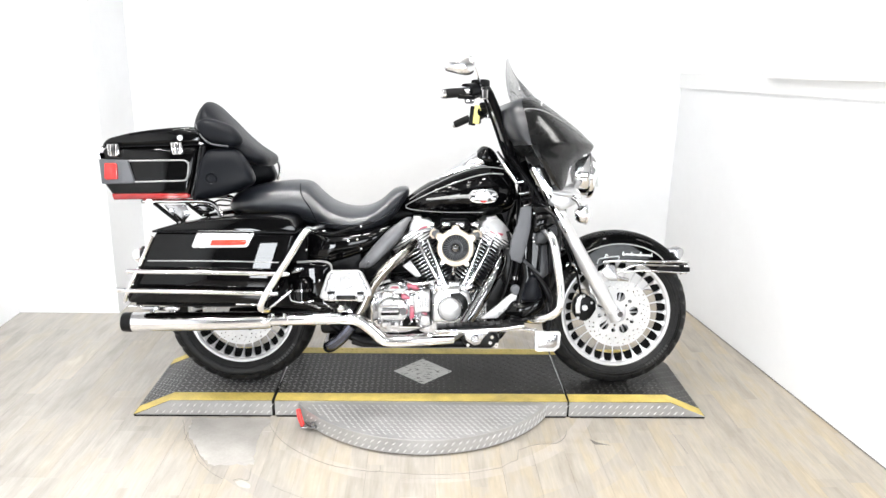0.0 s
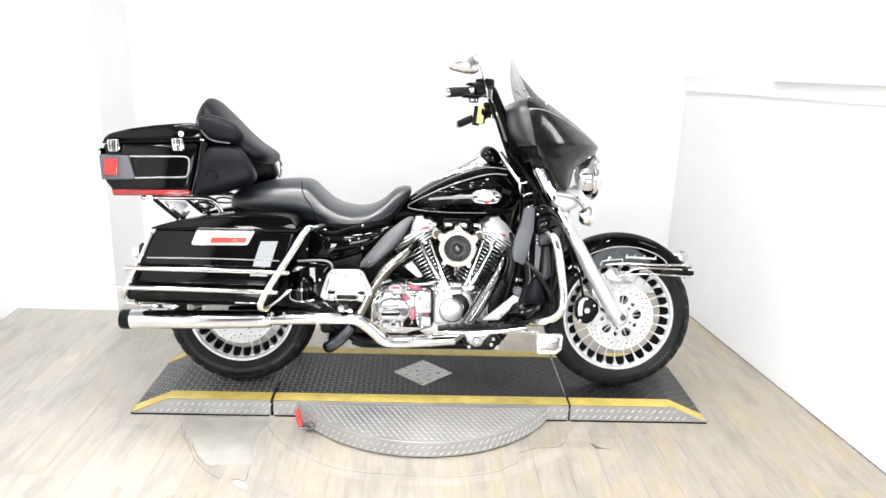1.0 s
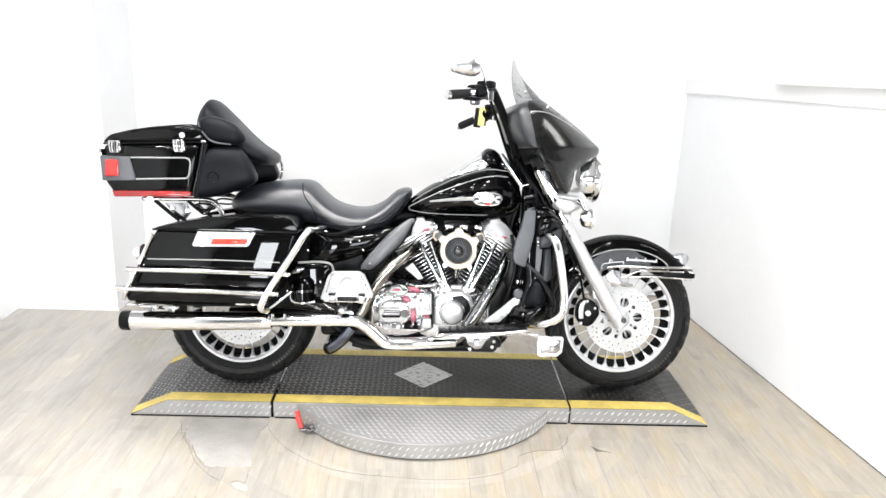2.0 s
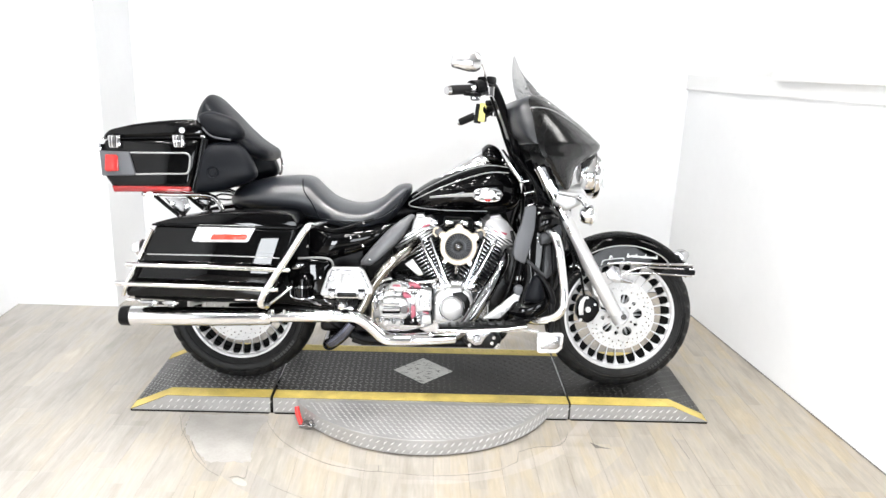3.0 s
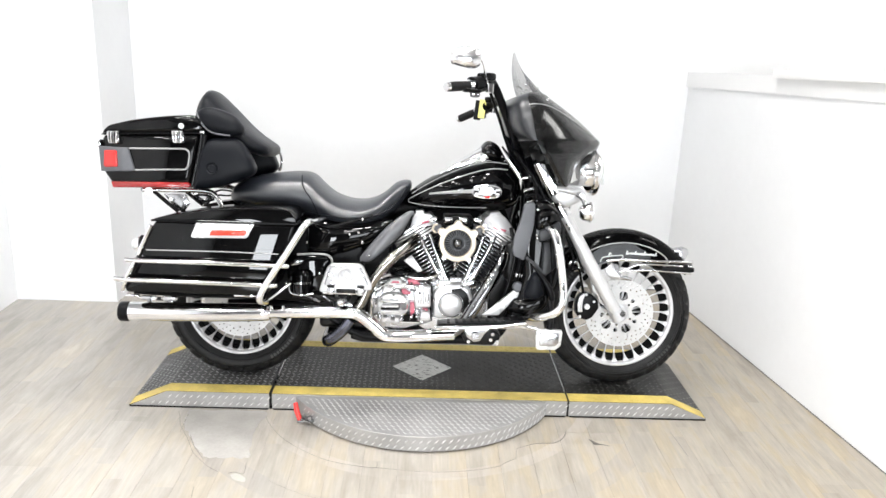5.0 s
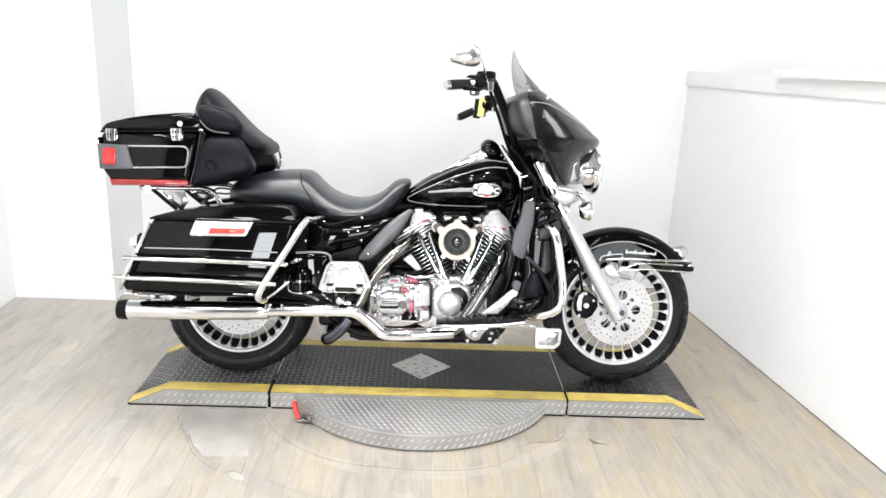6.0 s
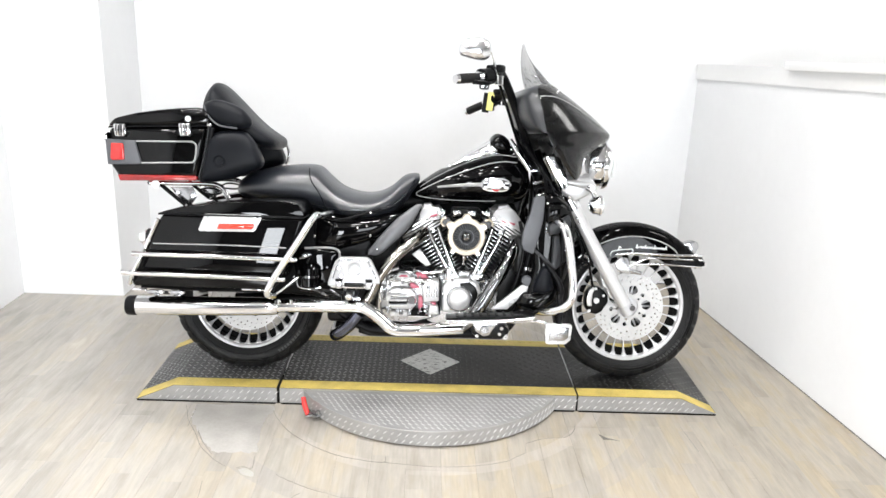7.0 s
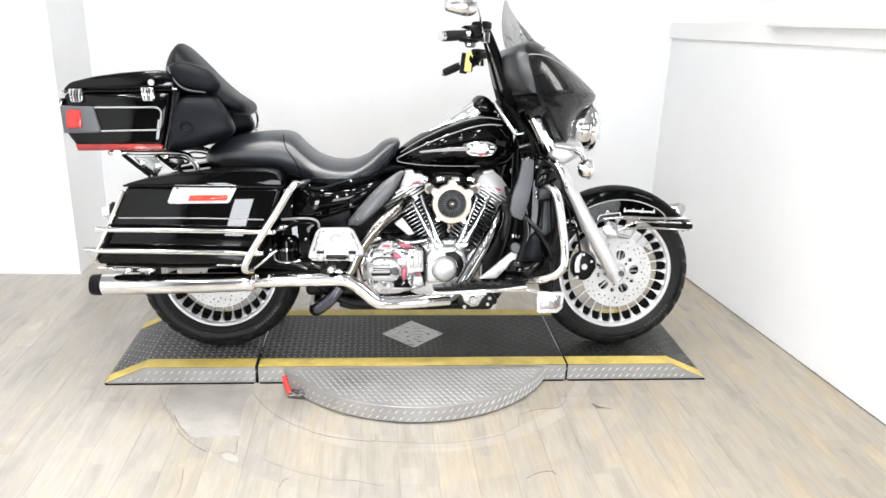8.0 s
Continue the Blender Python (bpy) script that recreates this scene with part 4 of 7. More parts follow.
part("line_clamp", tube([(1.374, -0.11, 0.530), (1.388, -0.11, 0.541), (1.408, -0.11, 0.537), (1.418, -0.11, 0.521), (1.409, -0.11, 0.508), (1.392, -0.11, 0.507)], 0.0070, 10, 4), CHROME, bike, "curved chrome brake line clamp")
part("brake_line", tube([(1.446, -0.10, 0.405), (1.430, -0.12, 0.460), (1.412, -0.13, 0.515), (1.385, -0.12, 0.505), (1.39, -0.12, 0.56), (1.34, -0.10, 0.70)], 0.0055, 8), BLACK_SATIN, bike)
part("fender_bracket", prism([(1.53, 0.515), (1.555, 0.540), (1.585, 0.535), (1.600, 0.490), (1.65, 0.478), (1.648, 0.466), (1.57, 0.470), (1.54, 0.485)], -0.104, -0.094, 0.004), BRUSHED, bike, "chrome fender mounting bracket")

# -- batwing fairing: rows of (z, rear x, nose x, half width, roundness) --
WING = [(0.862, 1.296, 1.330, 0.335, 2.4), (0.880, 1.276, 1.352, 0.352, 2.4), (0.930, 1.238, 1.375, 0.378, 2.2), (0.975, 1.206, 1.425, 0.394, 1.9), (1.000, 1.189, 1.474, 0.400, 1.65), (1.035, 1.172, 1.494, 0.402, 1.6),
        (1.060, 1.166, 1.472, 0.400, 1.62), (1.110, 1.156, 1.412, 0.390, 1.72), (1.160, 1.146, 1.338, 0.366, 1.88), (1.195, 1.140, 1.279, 0.326, 2.1), (1.216, 1.156, 1.246, 0.282, 2.2), (1.222, 1.190, 1.225, 0.240, 2.2)]


def wing_row(row, n):
    z, xr, xf, hw, e = row
    out = []
    for j in range(n + 1):
        t = -math.pi / 2 + math.pi * j / n
        c, s = math.cos(t), math.sin(t)
        out.append(Vector((xr + (xf - xr) * max(c, 0) ** (2 / e), hw * math.copysign(abs(s) ** (2 / e), s), z)))
    return out


def wing_sheet(rows, n=40, sub=4):
    a = np.array(rows, float)
    slope = np.gradient(a, axis=0)
    fine = []
    for q in np.linspace(0, len(rows) - 1, (len(rows) - 1) * sub + 1):
        i = min(int(q), len(rows) - 2)
        t = q - i
        fine.append(((2 * t ** 3 - 3 * t ** 2 + 1) * a[i] + (t ** 3 - 2 * t ** 2 + t) * slope[i] + (3 * t ** 2 - 2 * t ** 3) * a[i + 1] + (t ** 3 - t ** 2) * slope[i + 1]).tolist())
    bm = bmesh.new()
    rings = [[bm.verts.new(p) for p in wing_row(r, n)] for r in fine]
    bridge(bm, rings, cap=False, closed=False)
    return bm, rings


def fairing():
    bm, rings = wing_sheet(WING)
    bm.faces.new(rings[-1])
    bmesh.ops.solidify(bm, geom=bm.faces[:], thickness=0.004)
    f = part("fairing", bm, FAIRING_PAINT, bike, "gloss black batwing front fairing", 50)
    # rolled dark inner rim facing the rider
    inner = [(z, x0, xr + 0.012, hw - 0.008, 3.2) for (z, xr, xf, hw, e), x0 in zip(WING[5:11], (1.140, 1.104, 1.080, 1.070, 1.086, 1.135))]
    b2 = bmesh.new()
    rg = []
    for z, xr, xf, hw, e in inner:
        ring = []
        for j in range(33):
            t = -math.pi / 2 + math.pi * j / 32
            c, s = math.cos(t), math.sin(t)
            ring.append(b2.verts.new((xf - (xf - xr) * max(c, 0) ** (2 / 5.0), hw * math.copysign(abs(s) ** (2 / 3.0), s) * (1.0 if s < 0 else 0.55), z)))
        rg.append(ring)
    bridge(b2, rg, cap=False, closed=False)
    b2.faces.new(rg[0])
    b2.faces.new(rg[-1])
    part("inner_fairing", b2, INNER_PLASTIC, bike, "dark satin inner fairing", 50)
    # seam line and pinstripe on the right flank
    def at(z, y):
        a = np.array(WING)
        r = [float(np.interp(z, a[:, 0], a[:, k])) for k in range(5)]
        s = min(abs(y) / r[3], 1.0)
        c = max(1 - s ** r[4], 0) ** (1 / r[4])
        return Vector((r[1] + (r[2] - r[1]) * c, y, z))
    part("pinstripe", tube([at(z, y) + Vector((0.001, -0.001, 0.001)) for z, y in ((1.165, -0.368), (1.168, -0.355), (1.165, -0.330), (1.145, -0.29), (1.115, -0.24), (1.085, -0.19), (1.062, -0.14), (1.052, -0.09))], 0.0022, 6, 4), GREY_STRIPE, f)
    for z, y in ((1.190, -0.28), (1.202, -0.22)):
        p = at(z, y)
        part("fairing_screw", ball(p, 0.006, bm=None, seg=10), CHROME, f)
    # windshield
    screen = [(1.205, 1.182, 1.258, 0.245, 2.2), (1.235, 1.160, 1.220, 0.230, 2.2), (1.270, 1.145, 1.186, 0.205, 2.2), (1.302, 1.134, 1.152, 0.170, 2.2), (1.335, 1.124, 1.132, 0.125, 2.2), (1.370, 1.118, 1.122, 0.070, 2.2), (1.397, 1.116, 1.118, 0.025, 2.2)]
    b3, _ = wing_sheet(screen, 32, 3)
    bmesh.ops.solidify(b3, geom=b3.faces[:], thickness=0.004)
    part("windshield", b3, SMOKE, bike, "short smoked windshield")
    for q in ((1.146, -0.202, 1.253), (1.205, -0.110, 1.245), (1.205, 0.110, 1.245)):
        part("windshield_screw", ball(q, 0.0065, seg=10), CHROME, bike)


fairing()


def lamps_front():
    h = part("headlight", lathe([(0.001, 1.400), (0.085, 1.405), (0.094, 1.430), (0.094, 1.470), (0.088, 1.482), (0.078, 1.486)], (0, 0, 0.918), "x", 40), CHROME, bike, "round chrome headlight")
    part("lens", lathe([(0.079, 1.485), (0.070, 1.500), (0.04, 1.514), (0.001, 1.518)], (0, 0, 0.918), "x", 32), CLEAR_LENS, h, "clear ribbed lens")
    for s in (-1, 1):
        t = part("turn_signal", lathe([(0.001, 1.378), (0.022, 1.381), (0.034, 1.395), (0.037, 1.412), (0.037, 1.424)], (0, 0.235 * s, 0.760), "x", 24), CHROME, bike, "chrome bullet turn signal")
        part("lens", lathe([(0.036, 1.423), (0.029, 1.434), (0.001, 1.440)], (0, 0.235 * s, 0.760), "x", 20), CLEAR_LENS, t, "clear turn signal lens")
        part("signal_rim", lathe([(0.036, 1.416), (0.040, 1.418), (0.040, 1.426), (0.036, 1.427)], (0, 0.235 * s, 0.760), "x", 24, closed=True), CHROME, t)
        part("signal_stem", tube([(1.400, 0.235 * s, 0.795), (1.390, 0.230 * s, 0.815), (1.372, 0.215 * s, 0.828)], 0.010, 10), CHROME, t)
        part("lamp_bar", tube([(1.37, 0.04 * s, 0.81), (1.385, 0.14 * s, 0.825), (1.385, 0.225 * s, 0.825)], 0.014, 10), CHROME, bike, "chrome lamp bar")
    part("headlight_rim", lathe([(0.086, 1.470), (0.098, 1.468), (0.100, 1.478), (0.094, 1.490), (0.084, 1.488)], (0, 0, 0.912), "x", 40, closed=True), CHROME, h, "chrome headlight trim ring")
    for k in range(5):
        part("lens_flute", tube([(1.5185 - 0.10 * (0.03 * (k - 2)) ** 2 * 30, 0.03 * (k - 2), 0.918 - 0.055), (1.523 - 0.10 * (0.03 * (k - 2)) ** 2 * 30, 0.03 * (k - 2), 0.918), (1.5185 - 0.10 * (0.03 * (k - 2)) ** 2 * 30, 0.03 * (k - 2), 0.918 + 0.055)], 0.003, 6, 3), CLEAR_LENS, h)
    for s in (-1, 1):
        part("nacelle_trim", tube([(1.296, 0.172 * s, 0.846), (1.340, 0.176 * s, 0.840), (1.392, 0.170 * s, 0.832), (1.424, 0.120 * s, 0.828)], [0.010, 0.013, 0.012, 0.008], 10, 4), SATIN_ALLOY, bike, "bright trim under the headlight")
    part("fork_nacelle", prism([(1.280, 0.800), (1.296, 0.846), (1.340, 0.868), (1.402, 0.864), (1.428, 0.822), (1.385, 0.790), (1.335, 0.765)], -0.170, 0.170, 0.014, 3), SATIN_ALLOY, bike, "bright fork nacelle")
    part("nacelle_strip", prism([(1.235, 0.945), (1.262, 0.945), (1.335, 0.79), (1.31, 0.77)], -0.168, -0.14, 0.006), CHROME, bike, "chrome nacelle side strip")


lamps_front()


# -- handlebar, controls and mirror --
def handlebar():
    right = [(1.135, -0.06, 0.985), (1.118, -0.14, 1.030), (1.060, -0.205, 1.160), (1.018, -0.245, 1.238), (0.998, -0.285, 1.250), (0.975, -0.33, 1.240), (0.90, -0.40, 1.222), (0.835, -0.45, 1.212)]
    left = [(1.135, 0.06, 0.985), (1.128, 0.14, 1.030), (1.110, 0.205, 1.130), (1.100, 0.245, 1.195), (1.085, 0.285, 1.205), (1.060, 0.33, 1.198), (0.99, 0.40, 1.165), (0.925, 0.45, 1.135)]
    bar = part("handlebar", tube(right, 0.0165, 14), BLACK_SATIN, bike, "black bent handlebar")
    part("handlebar_left_half", tube(left, 0.0165, 14), BLACK_SATIN, bar)
    for pts, s in ((right, -1), (left, 1)):
        a, b = Vector(pts[-2]), Vector(pts[-1])
        d = (b - a).normalized()
        g = part("grip", tube([a - d * 0.01, a + d * 0.03, b - d * 0.012, b], [0.0165, 0.018, 0.018, 0.017], 16, 3), RUBBER, bar, "black rubber handlebar grip")
        part("grip_end", tube([b, b + d * 0.012], [0.0185, 0.0155], 16, 1), CHROME, g)
        part("grip_collar", tube([a - d * 0.026, a - d * 0.008], 0.0225, 16, 1), CHROME, g)
        c = Vector(pts[-3])
        e = (a - c).normalized()
        sw = part("switch_housing", tube([c + e * 0.02, a - d * 0.03], [0.026, 0.030], 14, 1, flat=1.1), BLACK_SATIN, bar, "black switch housing")
        for k in range(3):
            q = c + e * (0.035 + 0.018 * k) + Vector((-0.004, s * 0.028, 0.006))
            part("switch_button", box(*q, 0.012, 0.008, 0.012, 0.002), GREY_PLASTIC, sw)
        part("master_cylinder", box(*(c + Vector((0.004, s * 0.012, 0.022))), 0.065, 0.042, 0.028, 0.008, turn=Matrix.Rotation(radians(35 * s), 4, "Z")), BLACK_SATIN, bar, "black brake fluid reservoir")
        lever = [c + Vector((0.015, s * 0.02, -0.02)), c + Vector((-0.02, s * 0.075, -0.035)), a + Vector((0.045, s * 0.05, -0.022)), b + Vector((0.055, s * 0.04, -0.012))]
        if s < 0:
            part("lever", tube(lever, [0.010, 0.0085, 0.0075, 0.009], 10, 5, flat=0.6), BLACK_SATIN, bar, "black hand lever")
        part("switch_pod", box(*(a - d * 0.045 + Vector((0, s * 0.012, -0.030))), 0.034, 0.030, 0.030, 0.008, turn=Matrix.Rotation(radians(25 * s), 4, "Z")), GREY_PLASTIC, sw, "grey switch pod")
        for q in (-0.009, 0.009):
            part("switch_key", box(*(a - d * (0.045 + q) + Vector((0, s * 0.030, -0.031))), 0.011, 0.006, 0.016, 0.002), CHROME, sw)
        part("lever_pivot", lathe([(0.001, -0.018), (0.016, -0.016), (0.016, 0.016), (0.001, 0.018)], c + Vector((0.016, s * 0.03, -0.02)), "z", 14), CHROME, bar)
    # card tag tied on the left control
    part("tag", box(1.018, 0.335, 1.178, 0.030, 0.003, 0.085, 0.001, 1, turn=Matrix.Rotation(radians(6), 4, "Y")), YELLOW_TAG, bar, "yellow card tag on the lever")
    part("tag_backing", box(1.000, 0.348, 1.172, 0.032, 0.012, 0.09, 0.003, turn=Matrix.Rotation(radians(6), 4, "Y")), BLACK_SATIN, bar)
    # risers and cables
    for s in (-1, 1):
        part("riser", tube([(1.165, 0.06 * s, 0.93), (1.135, 0.06 * s, 1.0)], 0.022, 14, 1), BLACK_SATIN, bar)
    part("cable", tube([(0.99, -0.29, 1.235), (1.045, -0.20, 1.12), (1.10, -0.12, 1.0), (1.16, -0.10, 0.92)], 0.006, 8), BLACK_SATIN, bar)
    # mirror
    m = part("mirror", hull([(0.836, 1.304, 1.318, 0.008, 2.4, -0.44), (0.842, 1.294, 1.338, 0.022, 2.6, -0.445), (0.862, 1.288, 1.352, 0.030, 2.6, -0.445), (0.895, 1.281, 1.358, 0.034, 2.6, -0.445), (0.925, 1.281, 1.356, 0.032, 2.6, -0.44), (0.945, 1.292, 1.346, 0.022, 2.4, -0.435), (0.950, 1.310, 1.330, 0.008, 2.2, -0.43)], 24), SOFT_CHROME, bar, "chrome oblong mirror shell")
    part("mirror_stem", tube([(0.940, -0.435, 1.325), (0.957, -0.42, 1.305), (0.972, -0.385, 1.262), (0.980, -0.34, 1.235)], 0.0048, 8), CHROME, bar)
    part("mirror_mount", rod((0.980, -0.34, 1.225), (0.975, -0.355, 1.262), 0.008), CHROME, bar)


handlebar()

# -- tank, console, seat --
TANK = [(0.672, 0.750, 0.778, 0.020, 2.2), (0.70, 0.744, 0.806, 0.070, 2.3), (0.76, 0.738, 0.852, 0.122, 2.4), (0.84, 0.735, 0.898, 0.150, 2.4), (0.92, 0.733, 0.932, 0.163, 2.4), (1.00, 0.733, 0.956, 0.166, 2.4), (1.07, 0.738, 0.962, 0.158, 2.4), (1.12, 0.748, 0.942, 0.138, 2.4), (1.15, 0.770, 0.905, 0.105, 2.3), (1.160, 0.80, 0.87, 0.06, 2.2)]


def tank():
    t = part("fuel_tank", hull(TANK, 40), BLACK_PAINT, bike, "gloss black fuel tank with grey pinstripes")
    loop = [(1.098, 0.914), (1.04, 0.916), (0.97, 0.902), (0.86, 0.862), (0.77, 0.820), (0.705, 0.782), (0.697, 0.772), (0.708, 0.763), (0.78, 0.756), (0.88, 0.753), (1.02, 0.755)]
    part("pinstripe", stripe_on(TANK, loop, 0.0024), GREY_STRIPE, t)
    part("pinstripe", stripe_on(TANK, [(1.10, 0.936), (1.03, 0.942), (0.95, 0.926), (0.86, 0.890), (0.77, 0.842), (0.71, 0.800)], 0.0018), GREY_STRIPE, t)
    for dz in (0.0045, 0.0, -0.0045):
        part("tank_flash", stripe_on(TANK, [(0.962, 0.824 + dz), (0.88, 0.818 + dz * 0.7), (0.782, 0.806 + dz * 0.1)], 0.0034), GREY_STRIPE, t)
    # winged badge as plain raised plates
    y = hull_side(TANK, 1.015, 0.823)
    oval = [(1.015 + 0.060 * math.copysign(abs(math.cos(q)) ** 0.8, math.cos(q)), 0.824 + 0.029 * math.copysign(abs(math.sin(q)) ** 0.7, math.sin(q))) for q in (math.tau * k / 28 for k in range(28))]
    inset = [(1.015 + (px - 1.015) * 0.86, 0.824 + (pz - 0.824) * 0.78) for px, pz in oval]
    b = part("badge", prism(oval, y - 0.005, y + 0.012, 0.003), CHROME, t, "oval chrome badge with a white and red shield")
    part("badge_field", prism(inset, y - 0.0066, y, 0.001), DARK_CHROME, b, "dark field of the badge")
    part("badge_centre", prism([(0.984, 0.842), (1.000, 0.846), (1.010, 0.840), (1.030, 0.846), (1.042, 0.838), (1.040, 0.818), (1.030, 0.808), (0.998, 0.808), (0.985, 0.820)], y - 0.010, y - 0.004, 0.002), CLEAR_LENS, b, "white shield")
    for px, pz in ((0.972, 0.832), (0.975, 0.815), (1.058, 0.832), (1.056, 0.815)):
        part("badge_wing", box(px, y - 0.008, pz, 0.018, 0.004, 0.008, 0.001), CLEAR_LENS, b)
    part("badge_bar", prism([(0.999, 0.807), (1.031, 0.807), (1.022, 0.798), (1.008, 0.798)], y - 0.009, y - 0.004, 0.001), RED_LENS, b, "red foot of the shield")
    con = [(0.715, 0.79, 0.818, 0.012, 2.2), (0.76, 0.82, 0.848, 0.040, 2.4), (0.80, 0.845, 0.876, 0.058, 2.6), (0.865, 0.880, 0.921, 0.070, 2.8), (0.925, 0.905, 0.960, 0.080, 2.8), (0.985, 0.920, 0.998, 0.088, 2.8), (1.018, 0.925, 1.018, 0.086, 2.8), (1.05, 0.93, 0.985, 0.06, 2.4), (1.07, 0.93, 0.955, 0.02, 2.2)]
    c = part("tank_console", hull(con, 28), CHROME, t, "polished tank console")
    part("console_trim", tube([(0.80, -0.060, 0.862), (0.865, -0.073, 0.893), (0.925, -0.083, 0.918), (0.985, -0.090, 0.938), (1.03, -0.088, 0.945)], 0.006, 8), CHROME, c, "bright bead along the console edge")
    for x, y2, z in ((0.83, -0.064, 0.888), (0.90, -0.076, 0.925), (0.955, -0.085, 0.952), (0.985, -0.089, 0.962)):
        part("console_screw", ball((x, y2, z), 0.0065, seg=10), CLEAR_LENS, c)
    part("console_pad", hull([(0.992, 0.950, 1.002, 0.086, 2.6), (1.012, 0.948, 1.024, 0.092, 2.8), (1.030, 0.940, 1.029, 0.092, 2.8), (1.055, 0.935, 1.020, 0.088, 2.6), (1.085, 0.925, 0.990, 0.07, 2.5), (1.108, 0.92, 0.955, 0.04, 2.3)], 24), BLACK_PAINT, c, "gloss black console end")
    for x, z in ((1.08, 0.965), (1.092, 0.948), (1.10, 0.955)):
        part("console_bolt", ball((x, -0.075, z), 0.007, seg=10), CHROME, t)
    # bright neck trim in front of the tank
    part("neck_trim", tube([(1.066, -0.135, 1.005), (1.10, -0.14, 0.955), (1.150, -0.14, 0.885)], [0.009, 0.014, 0.012], 10, 5), CHROME, bike, "bright neck trim strip")
    part("neck_trim_foot", box(1.168, -0.14, 0.884, 0.045, 0.012, 0.010, 0.003, turn=Matrix.Rotation(radians(-14), 4, "Y")), CHROME, bike)


tank()

SEAT_MAIN = [(-0.042, 0.745, 0.785, 0.05, 2.2), (-0.01, 0.728, 0.820, 0.125, 2.3), (0.06, 0.712, 0.850, 0.165, 2.3), (0.15, 0.702, 0.868, 0.178, 2.3), (0.24, 0.694, 0.876, 0.180, 2.3), (0.295, 0.676, 0.868, 0.178, 2.3), (0.34, 0.660, 0.828, 0.184, 2.2), (0.39, 0.652, 0.790, 0.198, 2.1), (0.46, 0.648, 0.768, 0.204, 2.1), (0.53, 0.652, 0.770, 0.194, 2.1), (0.59, 0.672, 0.796, 0.164, 2.4), (0.64, 0.718, 0.840, 0.132, 2.5), (0.675, 0.768, 0.853, 0.110, 2.4), (0.700, 0.805, 0.852, 0.085, 2.3), (0.708, 0.822, 0.842, 0.05, 2.2)]


def seat():
    s = part("seat", hull(SEAT_MAIN, 40), SEAT_VINYL, bike, "black vinyl two-up stepped seat")
    part("seat_piping", stripe_on(SEAT_MAIN, [(0.02, 0.742), (0.15, 0.728), (0.28, 0.716), (0.36, 0.706), (0.48, 0.702), (0.58, 0.716), (0.65, 0.765), (0.69, 0.83)], 0.004), VINYL, s)
    part("seat_step_seam", stripe_on(SEAT_MAIN, [(0.262, 0.862), (0.278, 0.815), (0.315, 0.76), (0.345, 0.69)], 0.0028), VINYL, s)


seat()

for k, (x, z) in enumerate(((1.188, 0.838), (1.196, 0.815), (1.205, 0.790))):
    part("neck_clamp", tube([(x - 0.022, -0.135, z - 0.006), (x + 0.022, -0.135, z + 0.006)], 0.008 - 0.001 * k, 10, 1), CHROME if k != 1 else BLACK_SATIN, bike)
part("fork_cable", tube([(1.115, -0.10, 1.01), (1.150, -0.165, 0.95), (1.205, -0.17, 0.87), (1.225, -0.15, 0.76), (1.24, -0.13, 0.64)], 0.007, 8), BLACK_SATIN, bike)
part("fork_cable", tube([(1.125, -0.08, 1.01), (1.170, -0.15, 0.93), (1.235, -0.15, 0.84), (1.275, -0.14, 0.74), (1.33, -0.12, 0.60)], 0.006, 8), BLACK_SATIN, bike)

